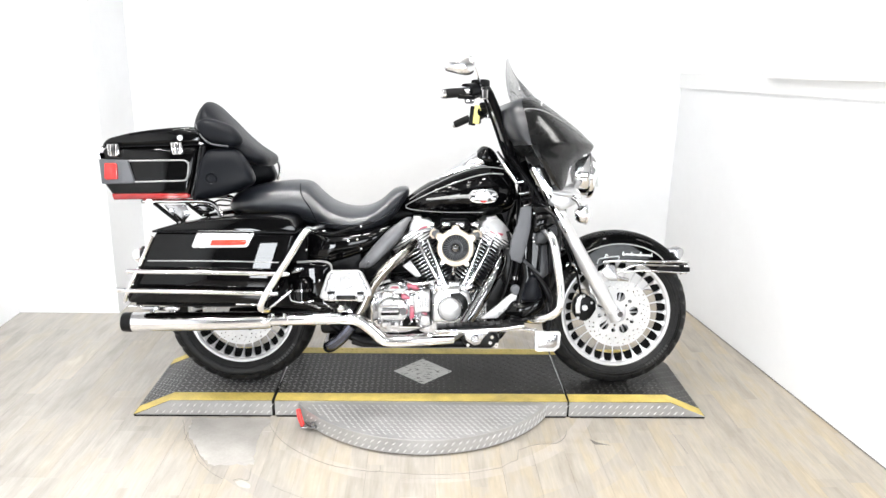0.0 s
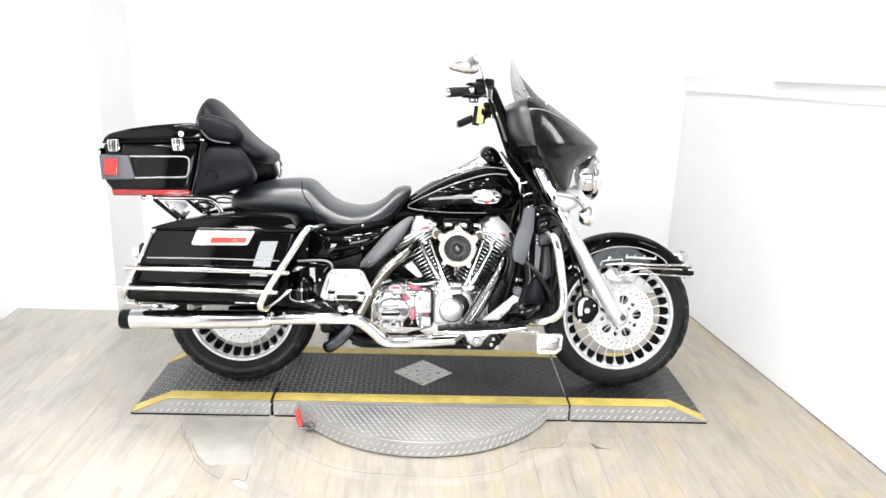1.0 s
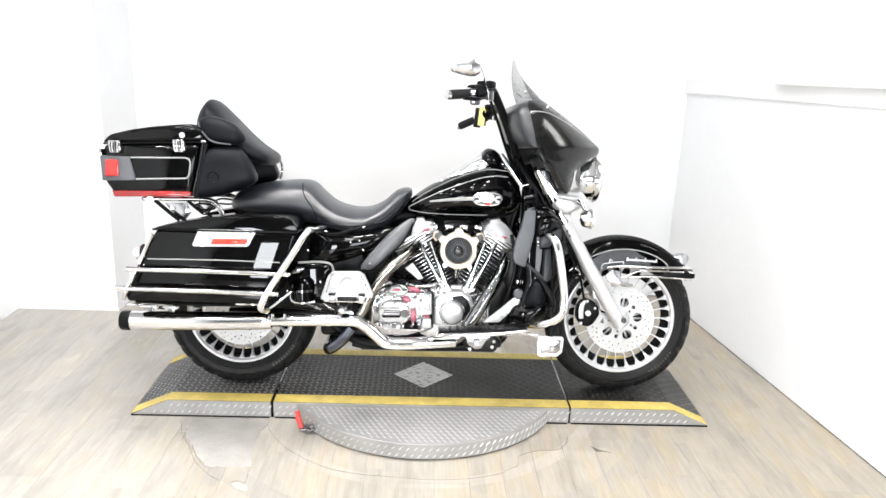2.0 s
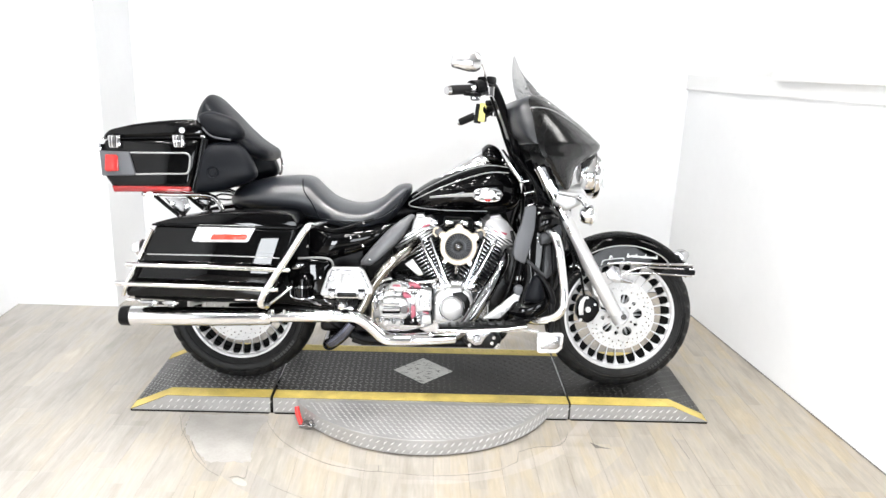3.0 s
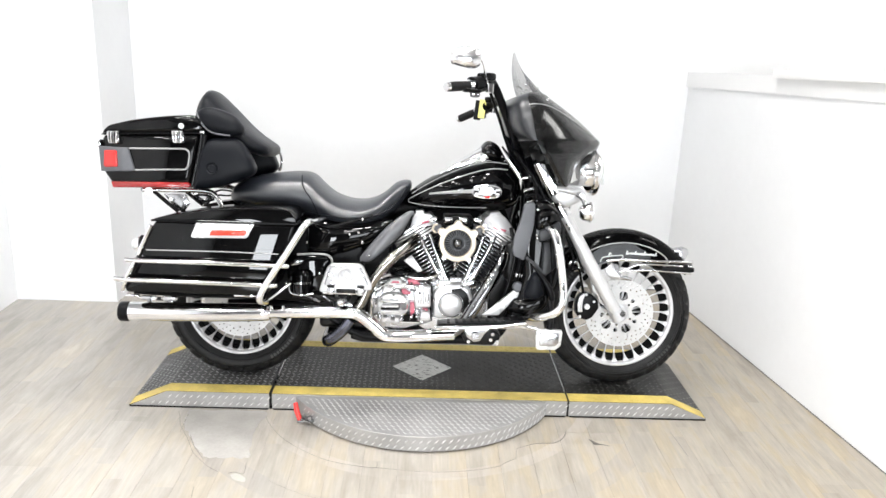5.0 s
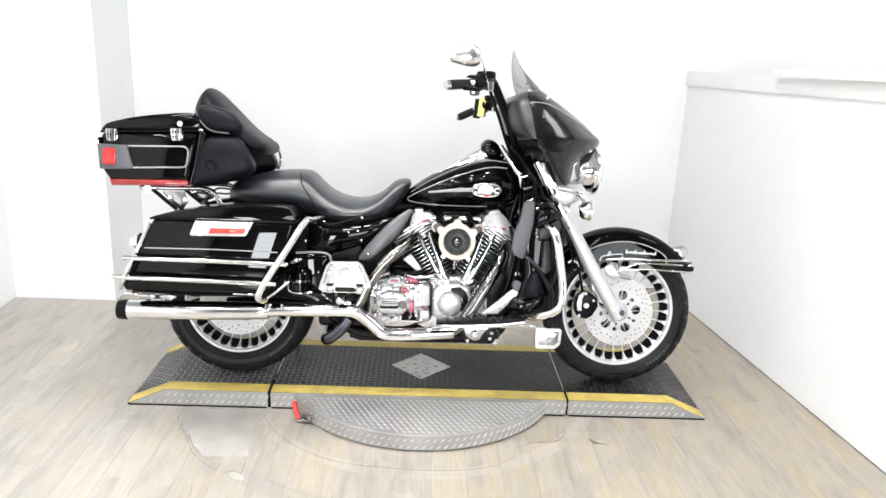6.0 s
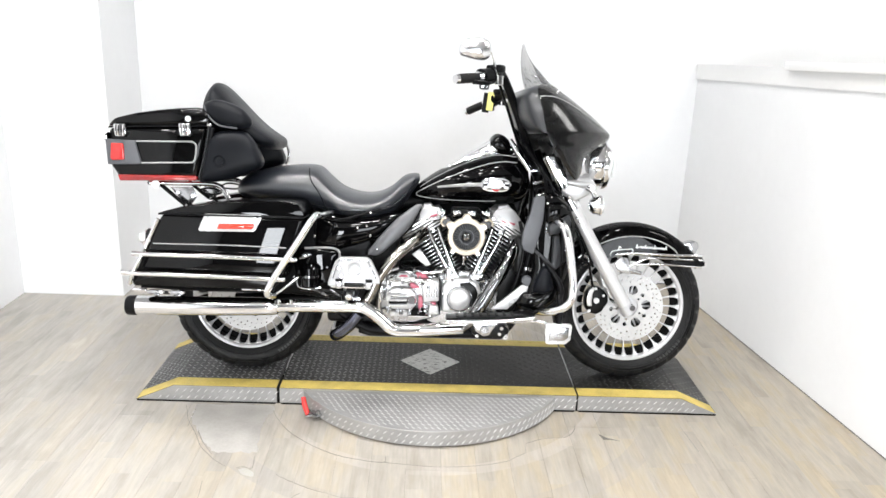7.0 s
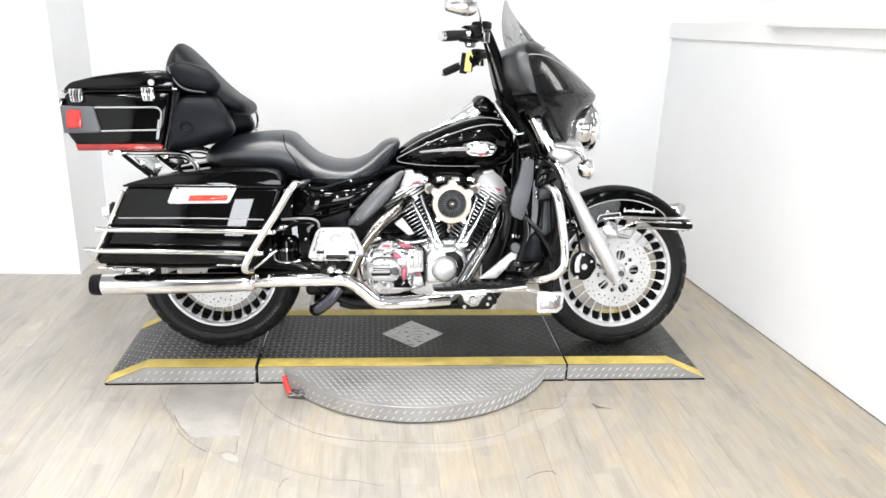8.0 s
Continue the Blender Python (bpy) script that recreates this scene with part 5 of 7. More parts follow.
# -- top case, its pads and rack --
def top_case():
    case = part("top_case", prism([(-0.480, 0.998), (-0.480, 0.862), (-0.436, 0.800), (-0.142, 0.808), (-0.108, 1.014)], -0.27, 0.27, 0.022, 3), BLACK_PAINT, bike, "gloss black touring top case")
    lid = part("lid", prism([(-0.482, 1.004), (-0.455, 1.034), (-0.372, 1.056), (-0.288, 1.070), (-0.20, 1.080), (-0.132, 1.084), (-0.096, 1.068), (-0.090, 1.020)], -0.274, 0.274, 0.020, 3), BLACK_PAINT, case)
    part("lid_seam", prism([(-0.476, 0.9985), (-0.106, 1.0145), (-0.106, 1.0195), (-0.476, 1.0035)], -0.266, 0.266), BLACK_SATIN, case)
    for y in (-0.276,):
        for x, z in ((-0.428, 0.987), (-0.185, 0.997)):
            l = part("latch", prism([(x - 0.026, z + 0.020), (x - 0.022, z + 0.026), (x + 0.020, z + 0.026), (x + 0.024, z - 0.012), (x + 0.014, z - 0.022), (x - 0.016, z - 0.022)], y - 0.010, y + 0.01, 0.004), BRUSHED, case, "bright case latch")
            for k in range(4):
                part("latch_rib", tube([(x - 0.016 + 0.0105 * k, y - 0.011, z + 0.022), (x - 0.015 + 0.0100 * k, y - 0.016, z + 0.004), (x - 0.013 + 0.0090 * k, y - 0.011, z - 0.018)], 0.0038, 8, 3), DARK_CHROME if k == 2 else CHROME, l)
        part("lock", lathe([(0.001, y - 0.008), (0.011, y - 0.008), (0.012, y), (0.001, y)], (-0.172, 0, 1.040), "y", 18), CHROME, case)
        # pinstripe frame on the flank
        part("pinstripe", tube([(x, y + 0.004, z) for x, z in ((-0.372, 0.949), (-0.245, 0.952), (-0.172, 0.954), (-0.156, 0.951), (-0.147, 0.942), (-0.146, 0.925), (-0.150, 0.896), (-0.155, 0.882), (-0.168, 0.875), (-0.246, 0.872), (-0.353, 0.867))], 0.0034, 6, 4), GREY_STRIPE, case)
        lp = part("lamp_panel", prism([(-0.486, 0.954), (-0.376, 0.952), (-0.352, 0.868), (-0.360, 0.862), (-0.478, 0.858)], y - 0.006, y + 0.05, 0.004), GREY_PLASTIC, case, "grey wraparound tail lamp panel")
        part("tail_lens", prism([(-0.462, 0.940), (-0.420, 0.940), (-0.415, 0.934), (-0.413, 0.878), (-0.458, 0.874), (-0.466, 0.882)], y - 0.013, y, 0.004), RED_LENS, lp, "red tail lamp lens")
    part("red_reflector", prism([(-0.444, 0.821), (-0.150, 0.826), (-0.143, 0.818), (-0.147, 0.806), (-0.436, 0.797)], -0.277, 0.277, 0.004), RED_STRIP, case, "long red reflector strip along the base")
    part("rear_lamp_bar", box(-0.480, 0, 0.908, 0.03, 0.46, 0.085, 0.008), RED_LENS, case)
    part("rear_lamp_frame", box(-0.490, -0.255, 0.965, 0.020, 0.05, 0.030, 0.004), CHROME, case)
    part("hinge_bracket", box(-0.488, -0.240, 1.000, 0.022, 0.03, 0.010, 0.003), CHROME, case)
    part("hinge_bracket", box(-0.490, -0.230, 0.972, 0.018, 0.03, 0.014, 0.003), CHROME, case)
    # front edge strip with bright hinge
    part("front_strip", tube([(-0.100, -0.262, 1.012), (-0.118, -0.266, 0.90), (-0.138, -0.266, 0.812)], 0.006, 10), BLACK_PAINT, case, "gloss black edge strip")
    part("front_strip", tube([(-0.086, -0.266, 1.010), (-0.106, -0.266, 0.90), (-0.126, -0.266, 0.80)], 0.010, 10), BLACK_SATIN, case)
    part("hinge", box(-0.096, -0.262, 1.020, 0.018, 0.024, 0.010, 0.003), BRUSHED, case)
    return case


top_case()


def backrest():
    b = part("backrest", hull([(-0.172, 1.03, 1.09, 0.09, 2.4), (-0.158, 1.00, 1.145, 0.14, 2.4), (-0.135, 0.985, 1.185, 0.17, 2.4), (-0.11, 0.975, 1.190, 0.19, 2.5), (-0.05, 0.965, 1.133, 0.20, 2.6), (0.01, 0.955, 1.070, 0.20, 2.6), (0.06, 0.940, 1.026, 0.195, 2.6), (0.100, 0.930, 1.000, 0.180, 2.5), (0.124, 0.934, 0.985, 0.150, 2.4), (0.136, 0.948, 0.970, 0.09, 2.2)], 36), VINYL, bike, "black vinyl passenger backrest")
    for s in (-1, 1):
        y = 0.235 * s
        k = 0.0 if s < 0 else -0.045
        part("arm_pad", hull([(x + k, zb + k, zt + k, hw, e, yc) for x, zb, zt, hw, e, yc in [(-0.125, 1.085, 1.098, 0.010, 2.3, y), (-0.105, 1.052, 1.110, 0.035, 2.4, y), (-0.075, 1.026, 1.117, 0.044, 2.5, y), (-0.03, 1.012, 1.108, 0.048, 2.5, y), (0.02, 1.008, 1.088, 0.046, 2.4, y), (0.045, 1.014, 1.062, 0.034, 2.3, y), (0.057, 1.028, 1.044, 0.012, 2.2, y)]], 24), VINYL, b, "black vinyl padded wing")
        if s > 0:
            part("pod_ring", tube([(0.035 + 0.085 * math.cos(t), y - 0.02, 0.908 + 0.090 * math.sin(t)) for t in (radians(a) for a in range(-30, 101, 10))], 0.006, 8, 2), CHROME, b, "chrome ring on the far speaker pod")
        part("pad_piping", tube([(-0.122, y - 0.02, 1.094), (-0.098, y - 0.033, 1.052), (-0.060, y - 0.036, 1.020), (0.01, y - 0.038, 1.010)], 0.0035, 8), GREY_PLASTIC, b)
        pod = [(-0.122, 0.800, 0.83, 0.045, 3.0, y), (-0.105, 0.800, 0.94, 0.050, 3.0, y), (-0.080, 0.802, 0.992, 0.052, 3.0, y), (-0.02, 0.815, 1.002, 0.053, 3.0, y), (0.035, 0.835, 0.996, 0.052, 3.0, y), (0.075, 0.850, 0.950, 0.048, 2.6, y), (0.097, 0.866, 0.905, 0.035, 2.4, y), (0.102, 0.878, 0.890, 0.012, 2.2, y)]
        p = part("speaker_pod", hull(pod, 28), VINYL, b, "black vinyl covered speaker pod")
        part("speaker_emblem", lathe([(0.019, -0.002), (0.022, -0.005), (0.022, 0.004)] , (-0.055, (y - 0.052 if s < 0 else y + 0.052), 0.884), "y", 24, closed=True), VINYL, p)
        part("emblem_centre", lathe([(0.001, -0.003), (0.012, -0.003), (0.014, 0.002), (0.001, 0.002)], (-0.055, (y - 0.052 if s < 0 else y + 0.052), 0.884), "y", 20), VINYL, p)


backrest()


def rack():
    for s in (-1, 1):
        y = 0.17 * s
        part("rack_tube", tube([(-0.36, y, 0.786), (-0.25, y, 0.787), (-0.14, y, 0.789), (-0.085, y, 0.782), (-0.055, y, 0.745), (-0.045, y, 0.72)], 0.0095, 12), CHROME, bike, "chrome luggage rack tube")
        part("rack_strut", tube([(-0.305, y - 0.02, 0.778), (-0.262, y - 0.02, 0.742), (-0.215, y - 0.02, 0.705)], 0.008, 10), BLACK_SATIN, bike)
        part("rack_clamp", lathe([(0.001, -0.014), (0.016, -0.014), (0.016, 0.014), (0.001, 0.014)], (-0.325, y - 0.02, 0.783), "y", 14), CHROME, bike)
        part("rack_plate", prism([(-0.278, 0.772), (-0.190, 0.775), (-0.175, 0.735), (-0.20, 0.70), (-0.225, 0.708)], y - 0.004, y + 0.004, 0.002), BRUSHED, bike, "stamped steel rack bracket")
        part("rack_bolt", lathe([(0.001, -0.01), (0.008, -0.01), (0.008, 0.0), (0.001, 0.0)], (-0.245, y - 0.005, 0.752), "y", 10), CHROME, bike)
        part("rack_loop", tube([(-0.17, y, 0.76), (-0.14, y, 0.772), (-0.095, y, 0.768), (-0.08, y, 0.755), (-0.11, y, 0.748), (-0.15, y, 0.75)], 0.004, 8), BLACK_SATIN, bike)
    part("rack_cross", tube([(-0.36, -0.17, 0.786), (-0.38, 0, 0.786), (-0.36, 0.17, 0.786)], 0.0095, 12), CHROME, bike)


rack()

# -- saddlebags with guards --
def saddlebag(s):
    def pr(prof, ya, yb, bev=0.0, seg=2):
        return prism(prof, ya * s, yb * s, bev, seg)
    bag = part("saddlebag", pr([(-0.228, 0.690), (-0.262, 0.630), (-0.345, 0.440), (-0.340, 0.418), (0.165, 0.420), (0.200, 0.440), (0.262, 0.600), (0.286, 0.690)], 0.42, 0.19, 0.024, 4), BLACK_PAINT, bike, "gloss black hard saddlebag")
    part("bag_lid", pr([(-0.232, 0.694), (-0.226, 0.700), (-0.190, 0.709), (-0.09, 0.728), (0.00, 0.741), (0.11, 0.748), (0.205, 0.751), (0.245, 0.749), (0.268, 0.742), (0.288, 0.712), (0.290, 0.694)], 0.425, 0.188, 0.014, 3), BLACK_PAINT, bag)
    part("lid_edge", pr([(-0.240, 0.688), (0.290, 0.690), (0.292, 0.696), (-0.240, 0.695)], 0.429, 0.3, 0.0015), BLACK_SATIN, bag)
    if s > 0:
        return
    y = -0.42
    pl = part("side_plate", prism([(-0.072, 0.698), (0.134, 0.700), (0.139, 0.694), (0.112, 0.640), (0.104, 0.635), (-0.090, 0.631), (-0.097, 0.637)], y - 0.005, y + 0.004, 0.0022), ALLOY, bag, "bright plate with orange-red reflector")
    part("reflector", prism([(-0.020, 0.662), (0.106, 0.665), (0.108, 0.655), (0.100, 0.645), (-0.028, 0.642)], y - 0.010, y, 0.003), AMBER_LENS, pl, "orange-red side reflector")
    for x, z in ((-0.060, 0.687), (0.120, 0.690)):
        part("plate_screw", lathe([(0.001, y - 0.008), (0.005, y - 0.008), (0.006, y - 0.004), (0.001, y - 0.004)], (x, 0, z), "y", 10), CHROME, pl)
    part("pinstripe", tube([(-0.262, y - 0.0005, 0.580), (0.0, y - 0.0005, 0.582), (0.225, y - 0.0005, 0.579)], 0.0024, 6, 4), GREY_STRIPE, bag)
    part("bag_seam", tube([(0.212, y + 0.006, 0.745), (0.232, y + 0.008, 0.705), (0.215, y + 0.006, 0.60), (0.150, y + 0.004, 0.43)], 0.0022, 6, 4), BLACK_SATIN, bag)
    # chrome rails along the bag and the hoop in front of it
    yr = -0.452
    part("bag_rail", tube([(-0.315, yr + 0.02, 0.540), (-0.296, yr, 0.544), (0.0, yr, 0.543), (0.235, yr, 0.540), (0.262, yr + 0.012, 0.539)], 0.0085, 12), CHROME, bike, "chrome saddlebag rail")
    part("bag_rail", tube([(-0.352, yr + 0.02, 0.470), (-0.334, yr, 0.472), (0.0, yr, 0.469), (0.19, yr, 0.465), (0.222, yr + 0.012, 0.464)], 0.0085, 12), CHROME, bike, "chrome saddlebag rail")
    part("bag_guard_hoop", tube([(0.365, -0.22, 0.695), (0.348, -0.38, 0.699), (0.325, -0.44, 0.694), (0.262, -0.452, 0.590), (0.196, -0.452, 0.488), (0.166, -0.450, 0.432), (0.162, -0.44, 0.406), (0.178, -0.41, 0.396)], 0.0135, 16), CHROME, bike, "chrome saddlebag guard hoop")
    part("hoop_brace", tube([(0.178, -0.41, 0.398), (0.21, -0.38, 0.42), (0.255, -0.34, 0.455)], 0.0065, 10), CHROME, bike)
    part("bag_guard_rear", tube([(-0.287, yr + 0.01, 0.552), (-0.295, yr, 0.540), (-0.330, yr, 0.470), (-0.352, yr + 0.03, 0.425)], 0.007, 10), CHROME, bike)
    part("bag_guard_edge", tube([(-0.242, -0.42, 0.672), (-0.292, -0.425, 0.560), (-0.350, -0.425, 0.430)], 0.0085, 8), CHROME, bike, "bright rear edge of the saddlebag")
    for x, z in ((-0.325, 0.546), (-0.365, 0.476)):
        part("rail_end_bolt", tube([(x - 0.004, yr, z), (x + 0.028, yr, z - 0.001)], 0.0085, 10, 1), CHROME, bike)
    for x0, x1 in ((-0.290, -0.234), (-0.207, -0.160)):
        l = part("under_latch", box((x0 + x1) / 2, -0.40, 0.395, x1 - x0, 0.020, 0.016, 0.004), BRUSHED, bike, "steel saddlebag latch under the case")
        part("latch_pin", rod((x0 - 0.006, -0.405, 0.396), (x1 + 0.006, -0.405, 0.396), 0.005, 8), CHROME, l)
        part("latch_tab", box((x0 + x1) / 2 + 0.006, -0.408, 0.386, 0.018, 0.008, 0.012, 0.002), DARK_CHROME, l)
    part("latch_link", rod((-0.234, -0.40, 0.393), (-0.207, -0.40, 0.393), 0.007, 8), BLACK_METAL, bike)
    part("under_latch", box(-0.322, -0.40, 0.402, 0.050, 0.016, 0.009, 0.003), CHROME, bike)
    part("under_latch", box(0.10, -0.39, 0.412, 0.09, 0.012, 0.008, 0.003), CHROME, bike)
    part("bag_support", tube([(-0.33, -0.36, 0.408), (-0.1, -0.36, 0.402), (0.15, -0.36, 0.405)], 0.008, 8), BLACK_SATIN, bike)


saddlebag(-1)
saddlebag(1)
sig = part("rear_turn_signal", lathe([(0.001, -0.326), (0.020, -0.324), (0.029, -0.314), (0.031, -0.300), (0.026, -0.284), (0.001, -0.280)], (0, -0.36, 0.592), "x", 24), CHROME, bike, "round chrome rear turn signal with a dark hood")
part("hood", lathe([(0.0315, -0.302), (0.034, -0.300), (0.030, -0.280), (0.020, -0.272), (0.001, -0.270)], (0, -0.36, 0.594), "x", 24), BLACK_SATIN, sig)
part("lens", lathe([(0.020, -0.325), (0.016, -0.332), (0.001, -0.335)], (0, -0.36, 0.592), "x", 20), CLEAR_LENS, sig)
part("signal_bar", tube([(-0.29, -0.36, 0.60), (-0.285, -0.30, 0.585), (-0.27, 0, 0.58)], 0.011, 10), CHROME, bike)

# -- rear fender and frame --
def rear_fender():
    bm = bmesh.new()
    rings = []
    for k in range(31):
        a = radians(8 + k / 30 * 150)
        ring = []
        for j in range(13):
            t = -math.pi / 2 + math.pi * j / 12
            rr = 0.355 + 0.05 * math.cos(t)
            if j in (0, 12):
                rr = 0.27
            ring.append(bm.verts.new((rr * math.cos(a), 0.118 * math.sin(t), 0.318 + rr * math.sin(a))))
        rings.append(ring)
    bridge(bm, rings, cap=False, closed=False)
    bmesh.ops.solidify(bm, geom=bm.faces[:], thickness=0.004)
    part("rear_fender", bm, BLACK_PAINT, bike, "gloss black rear fender", 50)


rear_fender()
part("side_cover", hull([(0.285, 0.545, 0.66, 0.02, 2.4, -0.150), (0.31, 0.535, 0.690, 0.045, 2.4, -0.150), (0.36, 0.53, 0.695, 0.062, 2.3, -0.148), (0.42, 0.545, 0.690, 0.066, 2.2, -0.146), (0.50, 0.57, 0.688, 0.060, 2.1, -0.146), (0.58, 0.61, 0.695, 0.045, 2.1, -0.148), (0.64, 0.66, 0.70, 0.018, 2.2, -0.150)], 28), BLACK_PAINT, bike, "gloss black frame side cover")
part("side_cover_stripe", tube([(0.262, -0.217, 0.551), (0.341, -0.219, 0.556), (0.379, -0.220, 0.553), (0.397, -0.220, 0.542), (0.402, -0.220, 0.522)], 0.0046, 8), GREY_STRIPE, bike, "grey stripe round the side panel")
leaf = part("heat_deflector", hull([(0.512, 0.528, 0.548, 0.006, 2.4, -0.210), (0.535, 0.524, 0.578, 0.014, 2.4, -0.212), (0.575, 0.540, 0.628, 0.022, 2.3, -0.212), (0.625, 0.586, 0.682, 0.026, 2.2, -0.210), (0.670, 0.636, 0.718, 0.024, 2.2, -0.206), (0.702, 0.684, 0.738, 0.018, 2.3, -0.202), (0.722, 0.722, 0.738, 0.006, 2.3, -0.200)], 24), PANEL_GREY, bike, "dark grey air deflector panel below the seat")
part("deflector_edge", tube([(0.516, -0.226, 0.530), (0.560, -0.236, 0.534), (0.620, -0.238, 0.588), (0.680, -0.232, 0.650), (0.718, -0.214, 0.722)], 0.0035, 8), GAP, leaf)
part("deflector_screw", ball((0.548, -0.228, 0.556), 0.006, seg=10), CHROME, leaf)
for s in (-1, 1):
    part("frame_rail", tube([(0.22, 0.11 * s, 0.42), (0.45, 0.11 * s, 0.235), (0.60, 0.12 * s, 0.198), (0.95, 0.12 * s, 0.200), (1.10, 0.11 * s, 0.235), (1.19, 0.09 * s, 0.50), (1.20, 0.05 * s, 0.86)], 0.019, 12), BLACK_SATIN, bike, "black frame tube")
    part("swingarm", tube([(-0.03, 0.13 * s, 0.318), (0.20, 0.13 * s, 0.330), (0.40, 0.12 * s, 0.345)], [0.026, 0.030, 0.032], 12), BLACK_SATIN, bike, "black swingarm")
    part("shock", tube([(0.10, 0.15 * s, 0.36), (0.17, 0.15 * s, 0.62)], 0.026, 14, 1), BLACK_SATIN, bike)
part("frame_spine", tube([(0.22, 0, 0.66), (0.60, 0, 0.72), (1.17, 0, 0.83)], 0.032, 12), BLACK_SATIN, bike)
part("steering_head", tube([(1.175, 0, 0.96), (1.245, 0, 0.80)], 0.036, 16, 1), BLACK_SATIN, bike)
part("triple_tree", box(1.245, 0, 0.80, 0.07, 0.28, 0.030, 0.008, turn=Matrix.Rotation(radians(28), 4, "Y")), BLACK_SATIN, bike)
part("inner_panel", prism([(0.13, 0.36), (0.19, 0.64), (0.50, 0.67), (0.54, 0.44), (0.48, 0.40), (0.36, 0.345)], -0.178, -0.165, 0.004), BLACK_SATIN, bike, "black inner side panel")
lower_cover = part("lower_side_cover", prism([(0.215, 0.500), (0.245, 0.548), (0.390, 0.548), (0.402, 0.515), (0.380, 0.425), (0.350, 0.398), (0.255, 0.394), (0.225, 0.440)], -0.214, -0.172, 0.014, 4), BLACK_PAINT, bike, "gloss black lower side cover")
can = part("relay_housing", lathe([(0.001, -0.045), (0.036, -0.045), (0.041, -0.040), (0.041, 0.032), (0.036, 0.038), (0.028, 0.046), (0.001, 0.046)], (0.285, -0.225, 0.442), "z", 28), BLACK_PAINT, bike, "black round relay housing")
part("housing_band", lathe([(0.041, -0.004), (0.0435, -0.004), (0.0435, 0.006), (0.041, 0.006)], (0.285, -0.225, 0.442), "z", 28, closed=True), DARK_CHROME, can)
part("housing_bracket", tube([(0.236, -0.250, 0.440), (0.244, -0.262, 0.405), (0.290, -0.268, 0.396), (0.334, -0.258, 0.402)], 0.004, 8), BRUSHED, can, "thin steel housing bracket")
part("frame_gusset", prism([(0.230, 0.520), (0.262, 0.536), (0.290, 0.528), (0.270, 0.510), (0.240, 0.505)], -0.226, -0.212, 0.004), DARK_CHROME, bike, "dark chrome frame gusset")
for x, z in ((0.352, 0.478), (0.222, 0.436), (0.300, 0.602), (0.470, 0.640), (0.520, 0.610), (0.505, 0.648)):
    part("frame_bolt", ball((x, -0.226, z), 0.0065, seg=10), CHROME, bike)
for a, b in (((0.381, -0.345, 0.417), (0.410, -0.300, 0.380)), ((0.436, -0.34, 0.418), (0.428, -0.29, 0.385)), ((0.300, -0.28, 0.400), (0.360, -0.26, 0.372))):
    part("footboard_strut", rod(a, b, 0.0055, 8), BRUSHED, bike)
part("cross_brace", tube([(0.245, -0.20, 0.385), (0.33, -0.21, 0.377), (0.43, -0.22, 0.372)], 0.010, 10), BLACK_METAL, bike, "black lower cross brace")
part("battery_box", box(0.40, 0, 0.57, 0.22, 0.26, 0.20, 0.01), BLACK_SATIN, bike, "black battery and frame cover")
part("oil_tank", box(0.44, 0, 0.33, 0.20, 0.24, 0.20, 0.02, 3), BLACK_METAL, bike)
part("skid_pan", prism([(0.47, 0.190), (0.52, 0.176), (1.00, 0.178), (1.04, 0.195), (1.05, 0.22), (0.48, 0.22)], -0.13, 0.13, 0.008), BLACK_METAL, bike, "black engine sump pan")
part("primary_cover", prism([(0.56, 0.23), (0.52, 0.36), (0.58, 0.47), (0.74, 0.50), (0.98, 0.47), (1.04, 0.38), (1.02, 0.27), (0.95, 0.22)], 0.12, 0.20, 0.02, 3), BLACK_METAL, bike, "black primary case on the far side")
# black plate added to close the see-through gap between the cylinders
part("far_side_frame", prism([(0.50, 0.44), (0.56, 0.68), (0.70, 0.735), (1.12, 0.735), (1.18, 0.60), (1.12, 0.40), (1.0, 0.46), (0.76, 0.48)], 0.075, 0.095, 0.006), BLACK_METAL, bike, "black filler plate behind the cylinders")
part("oil_cooler", box(1.095, 0, 0.42, 0.11, 0.20, 0.28, 0.01), BLACK_METAL, bike, "black oil cooler")
# black box added to close a see-through gap beside the gearbox
part("starter_cover", box(0.555, -0.02, 0.50, 0.15, 0.20, 0.16, 0.012), BLACK_METAL, bike)
part("stand_leg", tube([(0.26, 0.16, 0.24), (0.20, 0.26, 0.08), (0.19, 0.325, 0.056)], 0.012, 10), BLACK_SATIN, bike, "black side stand leg")

